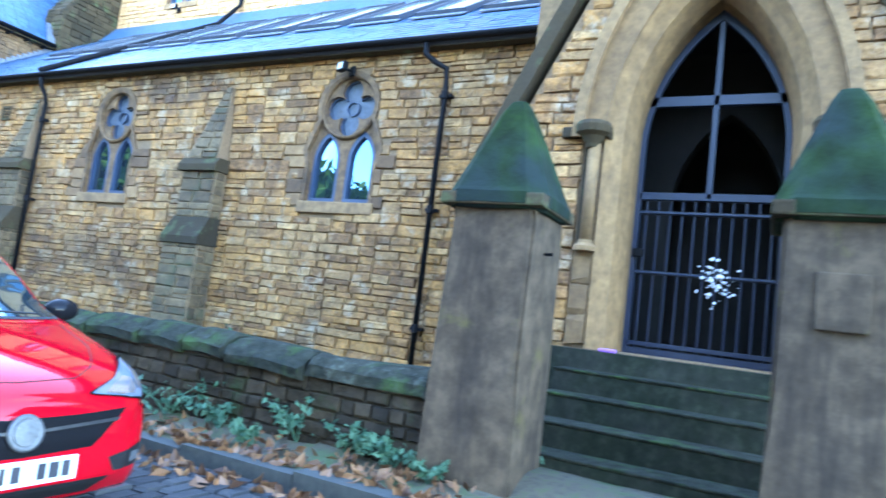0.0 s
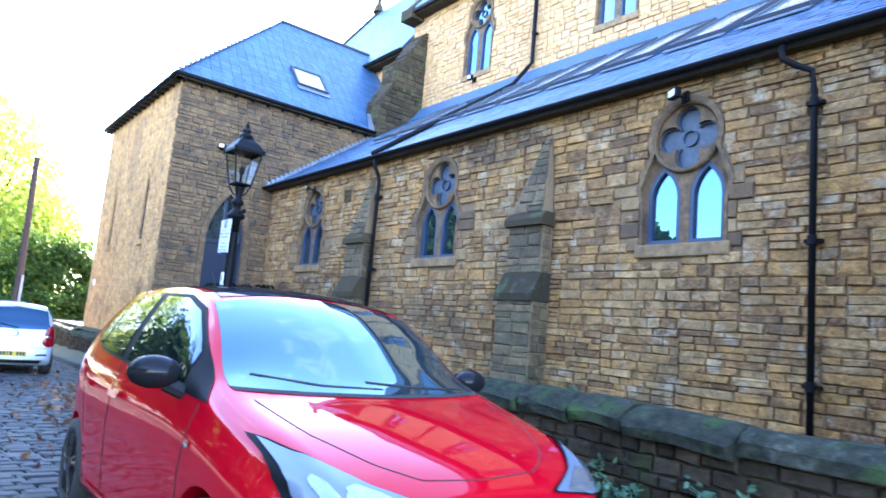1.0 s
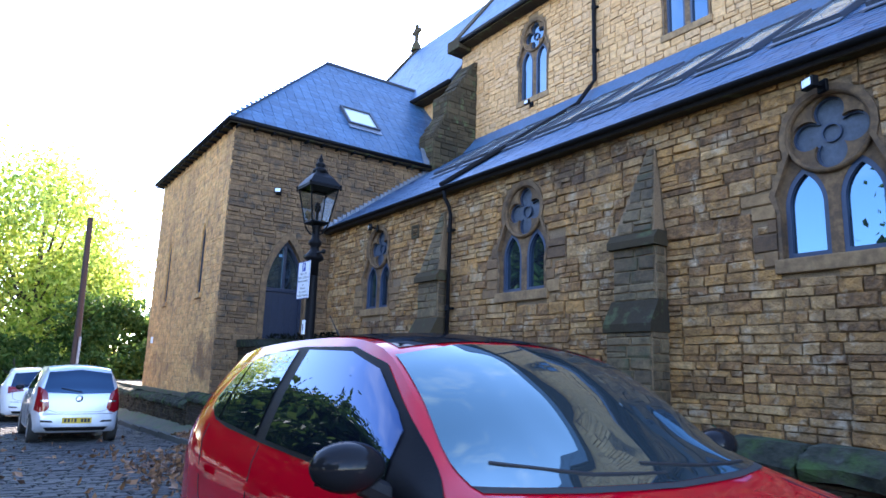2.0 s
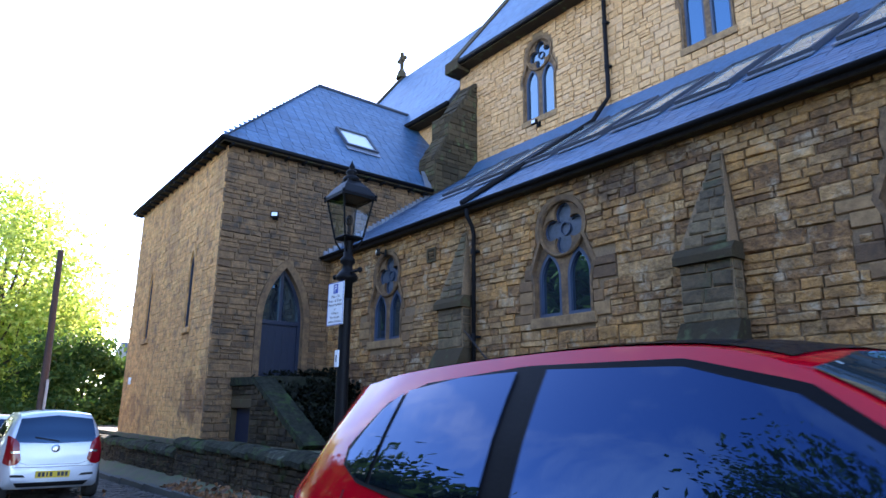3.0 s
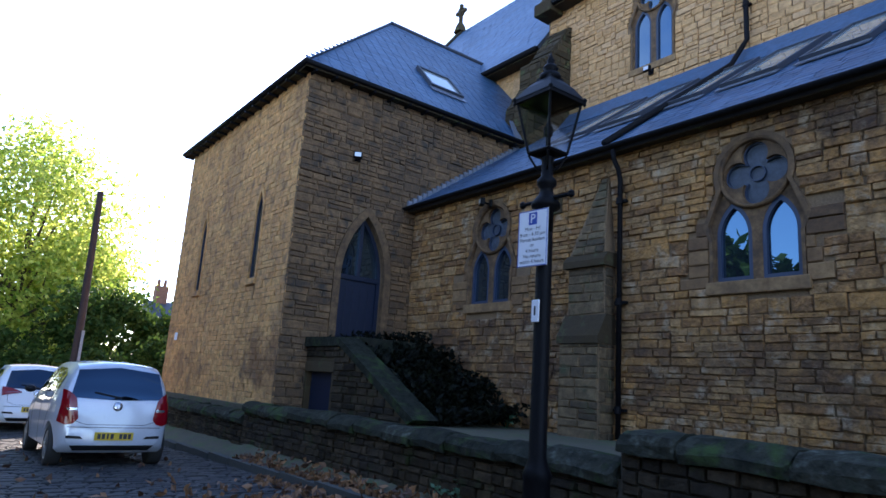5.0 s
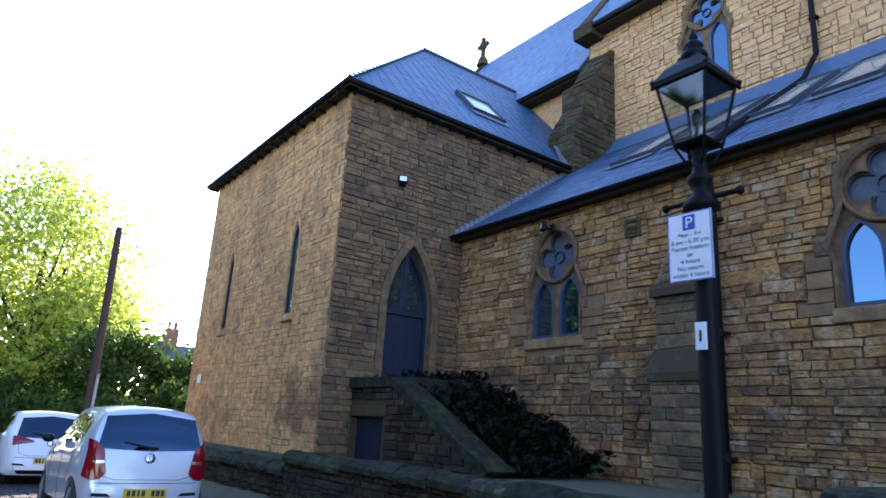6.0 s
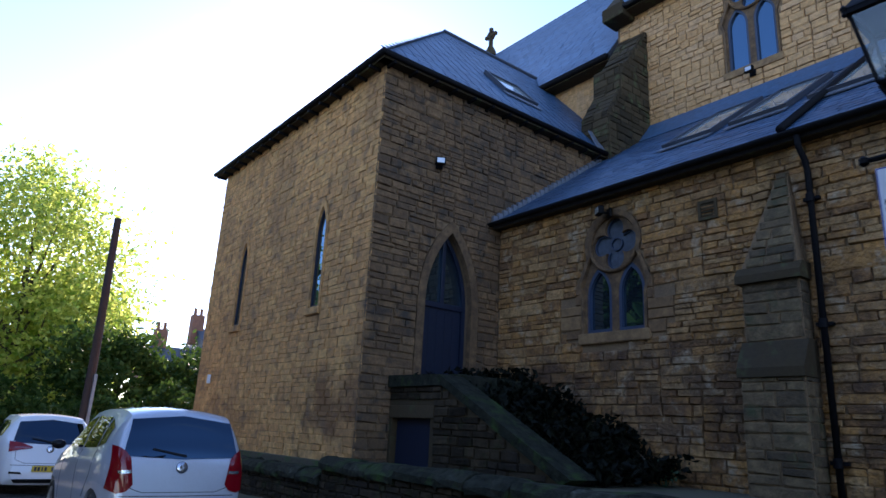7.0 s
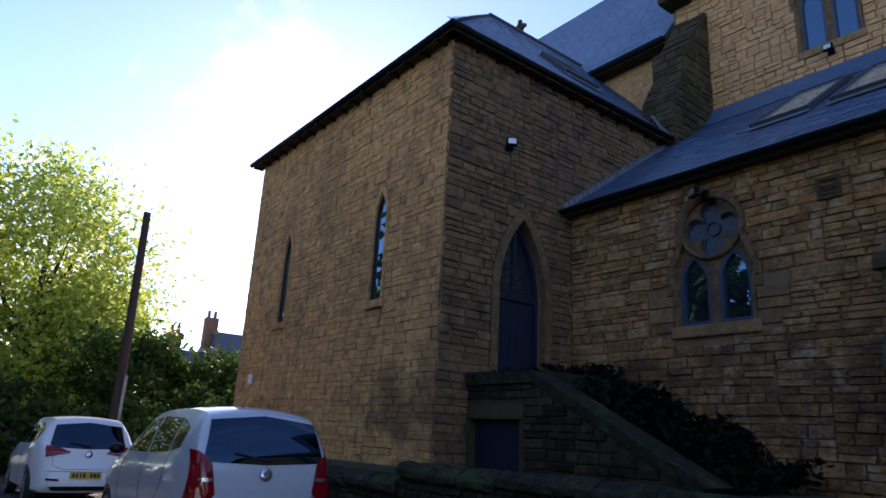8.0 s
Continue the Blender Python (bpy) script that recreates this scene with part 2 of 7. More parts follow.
M = {
    "rubble": mat("rubble sandstone", SAND, 0.9, grain=17, stain=0.95, bump=1.0, piece=0.5, mottle=0.75, streak=0.55, patches=((-16.2, 2.0, 3.2, 1.15, (0.055, 0.033, 0.026), 0.62), (-11.5, 1.6, 2.6, 0.8, (0.07, 0.042, 0.026), 0.6), (-9.8, 4.9, 1.3, 0.6, (0.05, 0.032, 0.026), 0.7)), stain_amount=0.62, stain_to=(0.085, 0.050, 0.028), bump_size=0.045, moss=(0.46, 0.355, 0.235), moss_amount=0.30),
    "clean_skylit": mat("clerestory sandstone with painted sky light", SANDL, 0.9, grain=26, stain=0.5, bump=0.8, piece=0.5, mottle=0.4, stain_amount=0.22, stain_to=(0.2, 0.125, 0.065), bump_size=0.025),
    "tower": mat("brown vestry sandstone with painted sky glow", SANDB, 0.9, grain=20, stain=0.8, bump=0.9, piece=0.5, mottle=0.5, streak=0.6, patches=((-19.6, 1.75, 1.6, 0.62, (0.15, 0.064, 0.026), 0.75), (-24.5, 1.5, 2.0, 0.5, (0.18, 0.085, 0.036), 0.5)), stain_amount=0.55, stain_to=(0.15, 0.08, 0.04), bump_size=0.025, moss=(0.23, 0.13, 0.065), moss_amount=0.4),
    "sooty_shaded": mat("soot-grey vestry sandstone with painted shade", SANDS, 0.9, grain=26, stain=0.5, bump=0.8, piece=0.5, mottle=0.6, streak=0.6, stain_amount=0.5, stain_to=(0.04, 0.03, 0.022), bump_size=0.025, moss=(0.06, 0.045, 0.032), moss_amount=0.45),
    "buttstone": mat("grey-green buttress stone", [(0.05, 0.036, 0.02), (0.10, 0.068, 0.035), (0.17, 0.112, 0.055), (0.105, 0.083, 0.042)], 0.9, grain=26, stain=1.0, bump=0.8, mottle=0.8, piece=0.6, stain_amount=0.35, stain_to=(0.045, 0.03, 0.018), bump_size=0.018, moss=(0.06, 0.065, 0.028), moss_amount=0.35),
    "quoin": mat("dark dressed window quoins", [(0.08, 0.046, 0.024), (0.17, 0.092, 0.042), (0.26, 0.148, 0.064), (0.34, 0.20, 0.088)], 0.9, grain=14, stain=1.8, bump=0.7, piece=0.6, mottle=0.4, stain_amount=0.4, stain_to=(0.05, 0.03, 0.02), bump_size=0.02),
    "mortar": mat("old lime mortar", [(0.17, 0.105, 0.055), (0.30, 0.19, 0.10)], 0.95, grain=40, bump=0.8, stain=0.8, stain_amount=0.4),
    "dressing": mat("dressed sandstone", [(0.17, 0.095, 0.042), (0.26, 0.152, 0.068), (0.35, 0.21, 0.095)], 0.88, grain=9, bump=0.6, stain=2.6, stain_amount=0.55, stain_to=(0.075, 0.045, 0.026)),
    "tracery": mat("weathered brown tracery stone", [(0.085, 0.05, 0.026), (0.15, 0.086, 0.041), (0.23, 0.135, 0.062)], 0.88, grain=9, bump=0.6, mottle=0.5, stain=2.8, stain_amount=0.6, stain_to=(0.055, 0.034, 0.022)),
    "porchstone": mat("golden porch sandstone", [(0.13, 0.070, 0.028), (0.21, 0.12, 0.048), (0.29, 0.175, 0.075)], 0.85, grain=12, bump=0.6, bump_size=0.02, stain=1.4, stain_amount=0.5, piece=0.4, mottle=0.45, stain_to=(0.09, 0.055, 0.03)),
    # soot on weathered stones; on soffits and fascia it paints eaves shade
    "soot": mat("stone darkened by soot and painted shade", [(0.03, 0.024, 0.015), (0.06, 0.044, 0.025), (0.095, 0.068, 0.038)], 0.9, grain=22, bump=0.6, stain=1.4, stain_amount=0.3, moss=(0.09, 0.11, 0.05), moss_amount=0.25, piece=0.5),
    "cope": mat("mossy wall coping stone", [(0.011, 0.012, 0.009), (0.02, 0.022, 0.015), (0.036, 0.037, 0.026), (0.13, 0.14, 0.115)], 0.9, grain=11, bump=1.0, bump_size=0.03, stain=1.9, mottle=0.9, stain_amount=0.5, stain_to=(0.02, 0.024, 0.018), moss=(0.04, 0.07, 0.02), moss_amount=0.4, piece=0.25),
    "bwall": mat("boundary wall stone", [(0.016, 0.012, 0.008), (0.038, 0.028, 0.017), (0.07, 0.05, 0.03)], 0.9, grain=26, bump=0.9, mottle=0.8, stain=1.1, stain_amount=0.4, piece=0.6, moss=(0.03, 0.045, 0.016), moss_amount=0.2, bump_size=0.02),
    "pillar": mat("weathered pier stone", [(0.055, 0.040, 0.027), (0.09, 0.065, 0.043), (0.14, 0.10, 0.064)], 0.9, grain=6, bump=0.5, stain=2.6, streak=0.16, mottle=0.2, stain_amount=0.8, stain_to=(0.024, 0.020, 0.018), moss=(0.12, 0.10, 0.035), moss_amount=0.12),
    "mosscap": mat("moss-covered cap stone", [(0.008, 0.011, 0.008), (0.013, 0.026, 0.008), (0.030, 0.062, 0.010)], 0.95, grain=3.0, bump=0.9, bump_size=0.03, stain=1.0, stain_amount=1.2, stain_to=(0.018, 0.026, 0.026)),
    "step": mat("green worn step stone", [(0.009, 0.012, 0.008), (0.018, 0.022, 0.014), (0.036, 0.042, 0.028)], 0.85, grain=9, bump=0.4, stain=2.0, stain_amount=0.4),
    "slate": mat("blue welsh slate", [(0.022, 0.066, 0.135), (0.032, 0.088, 0.168), (0.048, 0.115, 0.205)], 0.46, grain=18, bump=0.35, stain=0.5, mottle=0.4, stain_amount=0.25, stain_to=(0.05, 0.06, 0.075), piece=0.7),
    "slatebase": mat("slate underlay", [(0.03, 0.038, 0.055), (0.05, 0.062, 0.085)], 0.6, grain=20, bump=0.2),
    "lead": mat("grey sheet lead", [(0.17, 0.19, 0.23), (0.27, 0.30, 0.35)], 0.4, 0.5, grain=9, bump=0.2, stain_amount=0.2),
    "black": mat("black painted iron", [(0.004, 0.004, 0.005), (0.008, 0.008, 0.009)], 0.5, 0.0, grain=60, bump=0.1, stain_amount=0.0),
    "gutter": mat("black gutter paint", [(0.005, 0.005, 0.006), (0.01, 0.01, 0.012)], 0.6, grain=40, bump=0.1, stain_amount=0.0),
    "blue": mat("slate blue window paint", [(0.022, 0.040, 0.078), (0.032, 0.054, 0.10)], 0.5, grain=20, bump=0.08, stain_amount=0.1),
    "navy": mat("navy blue door paint", [(0.006, 0.012, 0.03), (0.010, 0.018, 0.042)], 0.45, grain=20, bump=0.08, stain_amount=0.1),
    # last colour paints the mirrored sky's blue into the pane
    "pane": glass("window pane", (0.015, 0.02, 0.026), 0.01, 0.0, 1.3, (0.38, 0.7, 1.0)),
    "foilpane": mat("dull leaded foil pane", [(0.035, 0.05, 0.072), (0.07, 0.09, 0.12)], 0.5, grain=12, mottle=0.5, bump=0.2, stain_amount=0.2),
    "skylight": glass("roof window pane", (0.30, 0.34, 0.33), 0.05, 0.0, 2.3),
    "road": mat("grey stone setts", [(0.03, 0.031, 0.033), (0.046, 0.047, 0.048), (0.075, 0.075, 0.072)], 0.65, grain=22, bump=0.5, stain=0.7, stain_amount=0.3, piece=0.6),
    "joint": mat("dirt between setts", [(0.05, 0.045, 0.035), (0.09, 0.08, 0.06)], 0.95, grain=30, bump=0.5),
    "soil": mat("mossy soil verge", [(0.06, 0.05, 0.035), (0.10, 0.085, 0.055), (0.085, 0.10, 0.04)], 0.95, grain=14, bump=0.8, stain=1.5, stain_amount=0.3, moss=(0.06, 0.10, 0.03), moss_amount=0.45),
    "kerb": mat("kerb stone", [(0.03, 0.033, 0.03), (0.06, 0.064, 0.055)], 0.85, grain=20, bump=0.4, stain=1.5, stain_amount=0.3),
    "bark": mat("dark bark", [(0.05, 0.04, 0.03), (0.11, 0.085, 0.06)], 0.95, grain=14, bump=0.8),
    "pole": mat("creosoted pole timber", [(0.025, 0.016, 0.015), (0.05, 0.03, 0.026)], 0.85, grain=18, bump=0.4, stain_amount=0.2),
    "brick": mat("red house brick", [(0.20, 0.09, 0.06), (0.30, 0.14, 0.09)], 0.9, grain=10, bump=0.3),
    "white": mat("white enamel sign", [(0.74, 0.76, 0.80), (0.80, 0.82, 0.86)], 0.4, grain=8, bump=0.0, stain_amount=0.05),
    "signblue": mat("blue sign enamel", [(0.01, 0.05, 0.32), (0.012, 0.06, 0.36)], 0.4, grain=8, bump=0.0, stain_amount=0.0),
    "ink": mat("dark sign print", [(0.02, 0.022, 0.03), (0.03, 0.03, 0.04)], 0.5, grain=8, bump=0.0, stain_amount=0.0),
    "steel": mat("grey metal fitting", [(0.45, 0.46, 0.47), (0.6, 0.6, 0.6)], 0.35, 0.7, grain=20, bump=0.1, stain_amount=0.1),
    # near-black base colour paints the gloom of enclosed rooms
    "dark": mat("near-black interior with painted shade", [(0.012, 0.011, 0.010), (0.022, 0.02, 0.018)], 0.9, grain=6, bump=0.1, stain_amount=0.0),
    "lampglass": clear_pane("lantern glass"),
    "purple": mat("purple plastic scrap", [(0.32, 0.12, 0.5), (0.4, 0.18, 0.6)], 0.4, grain=20, bump=0.1, stain_amount=0.0),
    # autumn leaf colours raised to paint sun coming through the crowns
    "leafy_tree": leafy("yellow-green leaves with painted sunlight", (0.19, 0.32, 0.04), (0.72, 0.74, 0.18), 0.66),
    "leafy_dark": leafy("dark green leaves", (0.025, 0.065, 0.012), (0.08, 0.135, 0.028), 0.35),
    # leaves taken down to near black to paint the shade within the bush
    "ivy": leafy("near-black ivy leaves with painted shade", (0.0015, 0.003, 0.001), (0.005, 0.007, 0.003), 0.05),
    "weed": leafy("blue-green weed leaves", (0.05, 0.12, 0.07), (0.15, 0.27, 0.17), 0.3),
    "fallen": leafy("fallen autumn leaves", (0.06, 0.025, 0.014), (0.36, 0.17, 0.07), 0.15),
}

for key in ("road", "step", "mosscap", "soot", "pillar", "ivy", "cope", "bwall", "leafy_dark", "weed"):
    M[key].node_tree.nodes["Principled BSDF"].inputs["Specular IOR Level"].default_value = 0.12
for key in ("black", "gutter"):
    M[key].node_tree.nodes["Principled BSDF"].inputs["Specular IOR Level"].default_value = 0.10


# ---- mesh helpers ----
def mesh_of(bm, name, material, smooth=False):
    me = bpy.data.meshes.new(name)
    bmesh.ops.recalc_face_normals(bm, faces=bm.faces)
    bm.to_mesh(me)
    bm.free()
    if material:
        me.materials.append(material)
    if smooth:
        me.shade_smooth()
    return me


def part(name, bm, material, parent, label="", smooth=False):
    ob = new(name, mesh_of(bm, name, material, smooth))
    if parent:
        ob.parent = parent
    if label:
        ob["label"] = label
    return ob


def thing(name, label, category, at=(0, 0, 0), group="", kind=""):
    ob = new(name)
    ob.location = at
    ob.empty_display_size = 0.1
    return tagged(ob, label, category, group, kind)


def box(bm, x0, x1, y0, y1, z0, z1, bevel=0.0):
    made = bmesh.ops.create_cube(bm, size=1.0, matrix=Matrix.Translation(((x0 + x1) / 2, (y0 + y1) / 2, (z0 + z1) / 2)) @ Matrix.Diagonal((abs(x1 - x0), abs(y1 - y0), abs(z1 - z0), 1)))
    if bevel:
        es = list({e for v in made["verts"] for e in v.link_edges})
        bmesh.ops.bevel(bm, geom=es, offset=bevel, segments=2, affect="EDGES", profile=0.6)
    return bm


def boxed(x0, x1, y0, y1, z0, z1, bevel=0.0):
    return box(bmesh.new(), x0, x1, y0, y1, z0, z1, bevel)


def tube(bm, pts, r, sides=10, r_end=None):
    """A round bar along the points."""
    pts = [Vector(p) for p in pts]
    rings = []
    for i, p in enumerate(pts):
        d = (pts[min(i + 1, len(pts) - 1)] - pts[max(i - 1, 0)]).normalized()
        a = d.orthogonal().normalized() if abs(d.z) > 0.9 else d.cross(Vector((0, 0, 1))).normalized()
        c = d.cross(a)
        q = r if r_end is None else r + (r_end - r) * i / (len(pts) - 1)
        rings.append([bm.verts.new(p + a * q * math.cos(2 * math.pi * k / sides) + c * q * math.sin(2 * math.pi * k / sides)) for k in range(sides)])
    for r0, r1 in zip(rings, rings[1:]):
        for k in range(sides):
            bm.faces.new((r0[k], r0[(k + 1) % sides], r1[(k + 1) % sides], r1[k]))
    bm.faces.new(rings[0][::-1])
    bm.faces.new(rings[-1])
    return bm


def lathe(bm, profile, x, y, sides=16, turn=0.0):
    """A turned form from (radius, z) pairs round the upright through x, y."""
    rings = [[bm.verts.new((x + r * math.cos(turn + 2 * math.pi * k / sides), y + r * math.sin(turn + 2 * math.pi * k / sides), z)) for k in range(sides)] for r, z in profile]
    for r0, r1 in zip(rings, rings[1:]):
        for k in range(sides):
            bm.faces.new((r0[k], r0[(k + 1) % sides], r1[(k + 1) % sides], r1[k]))
    bm.faces.new(rings[0][::-1])
    bm.faces.new(rings[-1])
    return bm


def facing_y(y):
    """Plan of a wall that faces -y: u along x, w up, d into the wall."""
    return lambda u, w, d: (u, y + d, w)


def facing_x(x):
    """Plan of a wall that faces +x: u along y, w up, d into the wall."""
    return lambda u, w, d: (x - d, u, w)


def plate(bm, outer, holes, d0, d1, to):
    """A slab with holes through it, from outlines in the wall's plane."""
    b = bmesh.new()
    edges = []
    for loop in (outer, *holes):
        vs = [b.verts.new((u, w, 0)) for u, w in loop]
        edges += [b.edges.new((vs[i], vs[(i + 1) % len(vs)])) for i in range(len(vs))]
    bmesh.ops.triangle_fill(b, use_beauty=True, use_dissolve=False, edges=edges)
    tris = [[(v.co.x, v.co.y) for v in f.verts] for f in b.faces]
    b.free()
    cache = {}
    def vert(u, w, d):
        key = (round(u, 5), round(w, 5), d)
        if key not in cache:
            cache[key] = bm.verts.new(to(u, w, d))
        return cache[key]
    for t in tris:
        for d in (d0, d1):
            try:
                bm.faces.new([vert(u, w, d) for u, w in t])
            except ValueError:
                pass
    for loop in (outer, *holes):
        for i in range(len(loop)):
            a, c = loop[i], loop[(i + 1) % len(loop)]
            try:
                bm.faces.new((vert(*a, d0), vert(*c, d0), vert(*c, d1), vert(*a, d1)))
            except ValueError:
                pass
    return bm


def arch(u0, u1, w0, spring, top, n=7):
    """A pointed-arch outline, anticlockwise from the lower left."""
    mid, half, rise = (u0 + u1) / 2, (u1 - u0) / 2, top - spring
    rad = (half * half + rise * rise) / (2 * half)
    pts = [(u0, w0), (u1, w0)]
    a_end = math.asin(min(1.0, rise / rad))
    for i in range(n + 1):
        a = a_end * i / n
        pts.append((u1 - rad + rad * math.cos(a), spring + rad * math.sin(a)))
    for i in range(n - 1, -1, -1):
        a = a_end * i / n
        pts.append((u0 + rad - rad * math.cos(a), spring + rad * math.sin(a)))
    return pts


def foil(u, w, lobe, off, n=96):
    """A four-lobed outline."""
    pts = []
    for i in range(n):
        a = 2 * math.pi * i / n + math.pi / 4
        k = round((a - math.pi / 2) / (math.pi / 2)) * math.pi / 2 + math.pi / 2
        da = a - k
        s = off * math.cos(da) + math.sqrt(max(0.0, lobe * lobe - (off * math.sin(da)) ** 2))
        pts.append((u + s * math.cos(a), w + s * math.sin(a)))
    return pts


def ring(u, w, r, n=32):
    return [(u + r * math.cos(2 * math.pi * i / n), w + r * math.sin(2 * math.pi * i / n)) for i in range(n)]


def arch_band(mid, outer, inner, spring, top_o, top_i, n=12):
    """A pointed band standing on its two feet."""
    a = arch(mid - outer, mid + outer, spring - 0.01, spring, top_o, n)[1:] + [(mid - outer, spring - 0.01)]
    c = arch(mid - inner, mid + inner, spring - 0.01, spring, top_i, n)[1:] + [(mid - inner, spring - 0.01)]
    return a + c[::-1]


# ---- large structure ----
WALL_Y, TOWER_Y, TOWER_X, CLER_Y = 6.62, 4.05, -16.80, 10.82
ROAD_EDGE, YARD = 3.12, 0.72


def lerp(a, c, t):
    return a + (c - a) * max(0.0, min(1.0, t))


def road_z(x):
    """The street falls gently away from the porch."""
    return 0.20 + 0.0226 * (max(-40.0, min(12.0, x)) + 4.5)


def verge_z(x, y):
    """Height of the ground from the kerb to the boundary wall and the gate."""
    rise = lerp(0.26, 0.48, (x + 9.0) / 6.0)
    low = 0.08 + road_z(x)
    return low + (rise - low) * max(0.0, min(1.0, (y - 3.3) / 0.6))


def structure(name, bm, material, label, smooth=False):
    return tagged(part(name, bm, material, None, "", smooth), label, name.split("_")[0], kind="structure")


# ground, one sheet to the horizon
bm = bmesh.new()
xs = [-900, -200, -60, -40] + [-30 + i for i in range(38)] + [12, 30, 100, 900]
ys = [-900, -200, -60, -20, -8, -4, 0, 3.0, 3.6, 8, 20, 60, 200, 900]
rows = [[bm.verts.new((x, y, road_z(x) - 0.06)) for x in xs] for y in ys]
for r0, r1 in zip(rows, rows[1:]):
    for i in range(len(xs) - 1):
        bm.faces.new((r0[i], r0[i + 1], r1[i + 1], r1[i]))
structure("ground", bm, M["joint"], "dark earthy ground under the sett-paved street")

# verge between kerb and boundary wall, uneven
bm = bmesh.new()
nx, ny = 150, 10
grid = [[None] * (ny + 1) for _ in range(nx + 1)]
for i in range(nx + 1):
    x = -26 + 30 * i / nx
    for j in range(ny + 1):
        y = 3.24 + (4.6 - 3.24) * j / ny
        bumpy = 0.05 * noise.noise((x * 1.6, y * 2.2, 0.3)) + 0.02 * noise.noise((x * 6, y * 6, 2.1))
        grid[i][j] = bm.verts.new((x, y, verge_z(x, y) + bumpy * min(1, j / 2)))
for i in range(nx):
    for j in range(ny):
        bm.faces.new((grid[i][j], grid[i + 1][j], grid[i + 1][j + 1], grid[i][j + 1]))
structure("ground_verge", bm, M["soil"], "mossy soil verge sloping up to the boundary wall", True)

# churchyard level behind the boundary wall
structure("ground_yard", boxed(-40, -2.0, 3.95, 11, -0.05, YARD), M["soil"], "bare soil yard between the boundary wall and church")

# aisle wall
WINDOWS = (-5.30, -9.89, -14.45)


def window_outline(u, dz, tall, grow=0.0):
    c = 3.95 + dz + tall
    g = grow * 0.6
    pts = [(u - 0.535 - g, 2.58 + dz - grow), (u + 0.535 + g, 2.58 + dz - grow), (u + 0.535 + g, 3.16 + dz + tall), (u + 0.60 + grow, 3.36 + dz + tall), (u + 0.555 + grow, 3.47 + dz + tall)]
    for i in range(15):
        a = radians(-22 + 224 * i / 14)
        pts.append((u + (0.455 + grow) * math.cos(a), c + (0.455 + grow) * math.sin(a)))
    pts += [(u - 0.555 - grow, 3.47 + dz + tall), (u - 0.60 - grow, 3.36 + dz + tall), (u - 0.535 - g, 3.16 + dz + tall)]
    return pts


bm = plate(bmesh.new(), [(-16.85, 0.3), (-2.3, 0.3), (-2.3, 4.72), (-16.85, 4.72)], [window_outline(u, 0, 0) for u in WINDOWS], 0.03, 0.5, facing_y(WALL_Y))
aisle_wall = structure("wall_aisle", bm, M["mortar"], "coursed rubble sandstone aisle wall with pointed windows")
CLER_WINDOWS = (-14.18, -9.63, -5.05, -0.5)
CDZ, CTALL = 5.84, 0.46
bm = plate(bmesh.new(), [(-17.35, 6.0), (6.0, 6.0), (6.0, 11.2), (-17.35, 11.2)], [window_outline(u, CDZ, CTALL) for u in CLER_WINDOWS], 0.03, 0.5, facing_y(CLER_Y))
cler_wall = structure("wall_clerestory", bm, M["mortar"], "sunlit golden sandstone clerestory wall above the aisle roof")
structure("wall_chancel", boxed(-26.9, -17.36, 10.85, 11.3, 3.0, 10.15), M["clean_skylit"], "golden sandstone chancel wall")
# the far gables that close nave and chancel
def gable(name, x0, x1, y_e, z_e, y_r, z_r, z0, label):
    bm = bmesh.new()
    prof = [(y_e, z0), (2 * y_r - y_e, z0), (2 * y_r - y_e, z_e), (y_r, z_r), (y_e, z_e)]
    a = [bm.verts.new((x0, y, z)) for y, z in prof]
    c = [bm.verts.new((x1, y, z)) for y, z in prof]
    bm.faces.new(a), bm.faces.new(c)
    for i in range(5):
        bm.faces.new((a[i], a[(i + 1) % 5], c[(i + 1) % 5], c[i]))
    return structure(name, bm, M["clean_skylit"], label)


gable("wall_nave_gable", -17.36, -17.0, 10.86, 11.15, 15.1, 17.0, 3.0, "sandstone gable wall at the end of the nave")
gable("wall_chancel_gable", -26.9, -26.6, 10.86, 10.1, 15.1, 15.9, 3.0, "sandstone chancel gable under a stone cross")
gable("wall_nave_end", 5.6, 6.0, 10.86, 11.15, 15.1, 17.0, 0.0, "plain sandstone end wall of the nave")


def slab(bm, corners, thick):
    """A roof slab under four corners (lower left, lower right, upper right, upper left)."""
    p = [Vector(c) for c in corners]
    n = (p[1] - p[0]).cross(p[-1] - p[0]).normalized()
    top = [bm.verts.new(q) for q in p]
    low = [bm.verts.new(q - n * thick) for q in p]
    bm.faces.new(top), bm.faces.new(low[::-1])
    for i in range(len(p)):
        bm.faces.new((top[i], low[i], low[(i + 1) % len(p)], top[(i + 1) % len(p)]))
    return bm


ROOFS = {
    "aisle": [(-16.8, 6.42, 4.683), (3.0, 6.42, 4.683), (3.0, 10.82, 7.74), (-16.8, 10.82, 7.74)],
    "nave": [(-17.2, 10.45, 11.12), (6.2, 10.45, 11.12), (6.2, 15.1, 17.4), (-17.2, 15.1, 17.4)],
    "chancel": [(-26.7, 10.45, 10.05), (-17.36, 10.45, 10.05), (-17.36, 15.1, 16.25), (-26.7, 15.1, 16.25)],
    "tower_side": [(-16.64, 3.91, 6.90), (-16.64, 9.36, 6.90), (-20.25, 12.2, 10.78), (-20.25, 7.72, 10.78)],
    "tower_front": [(-23.86, 3.91, 6.90), (-16.64, 3.91, 6.90), (-20.25, 7.72, 10.78), (-20.25, 7.72, 10.78)],
}
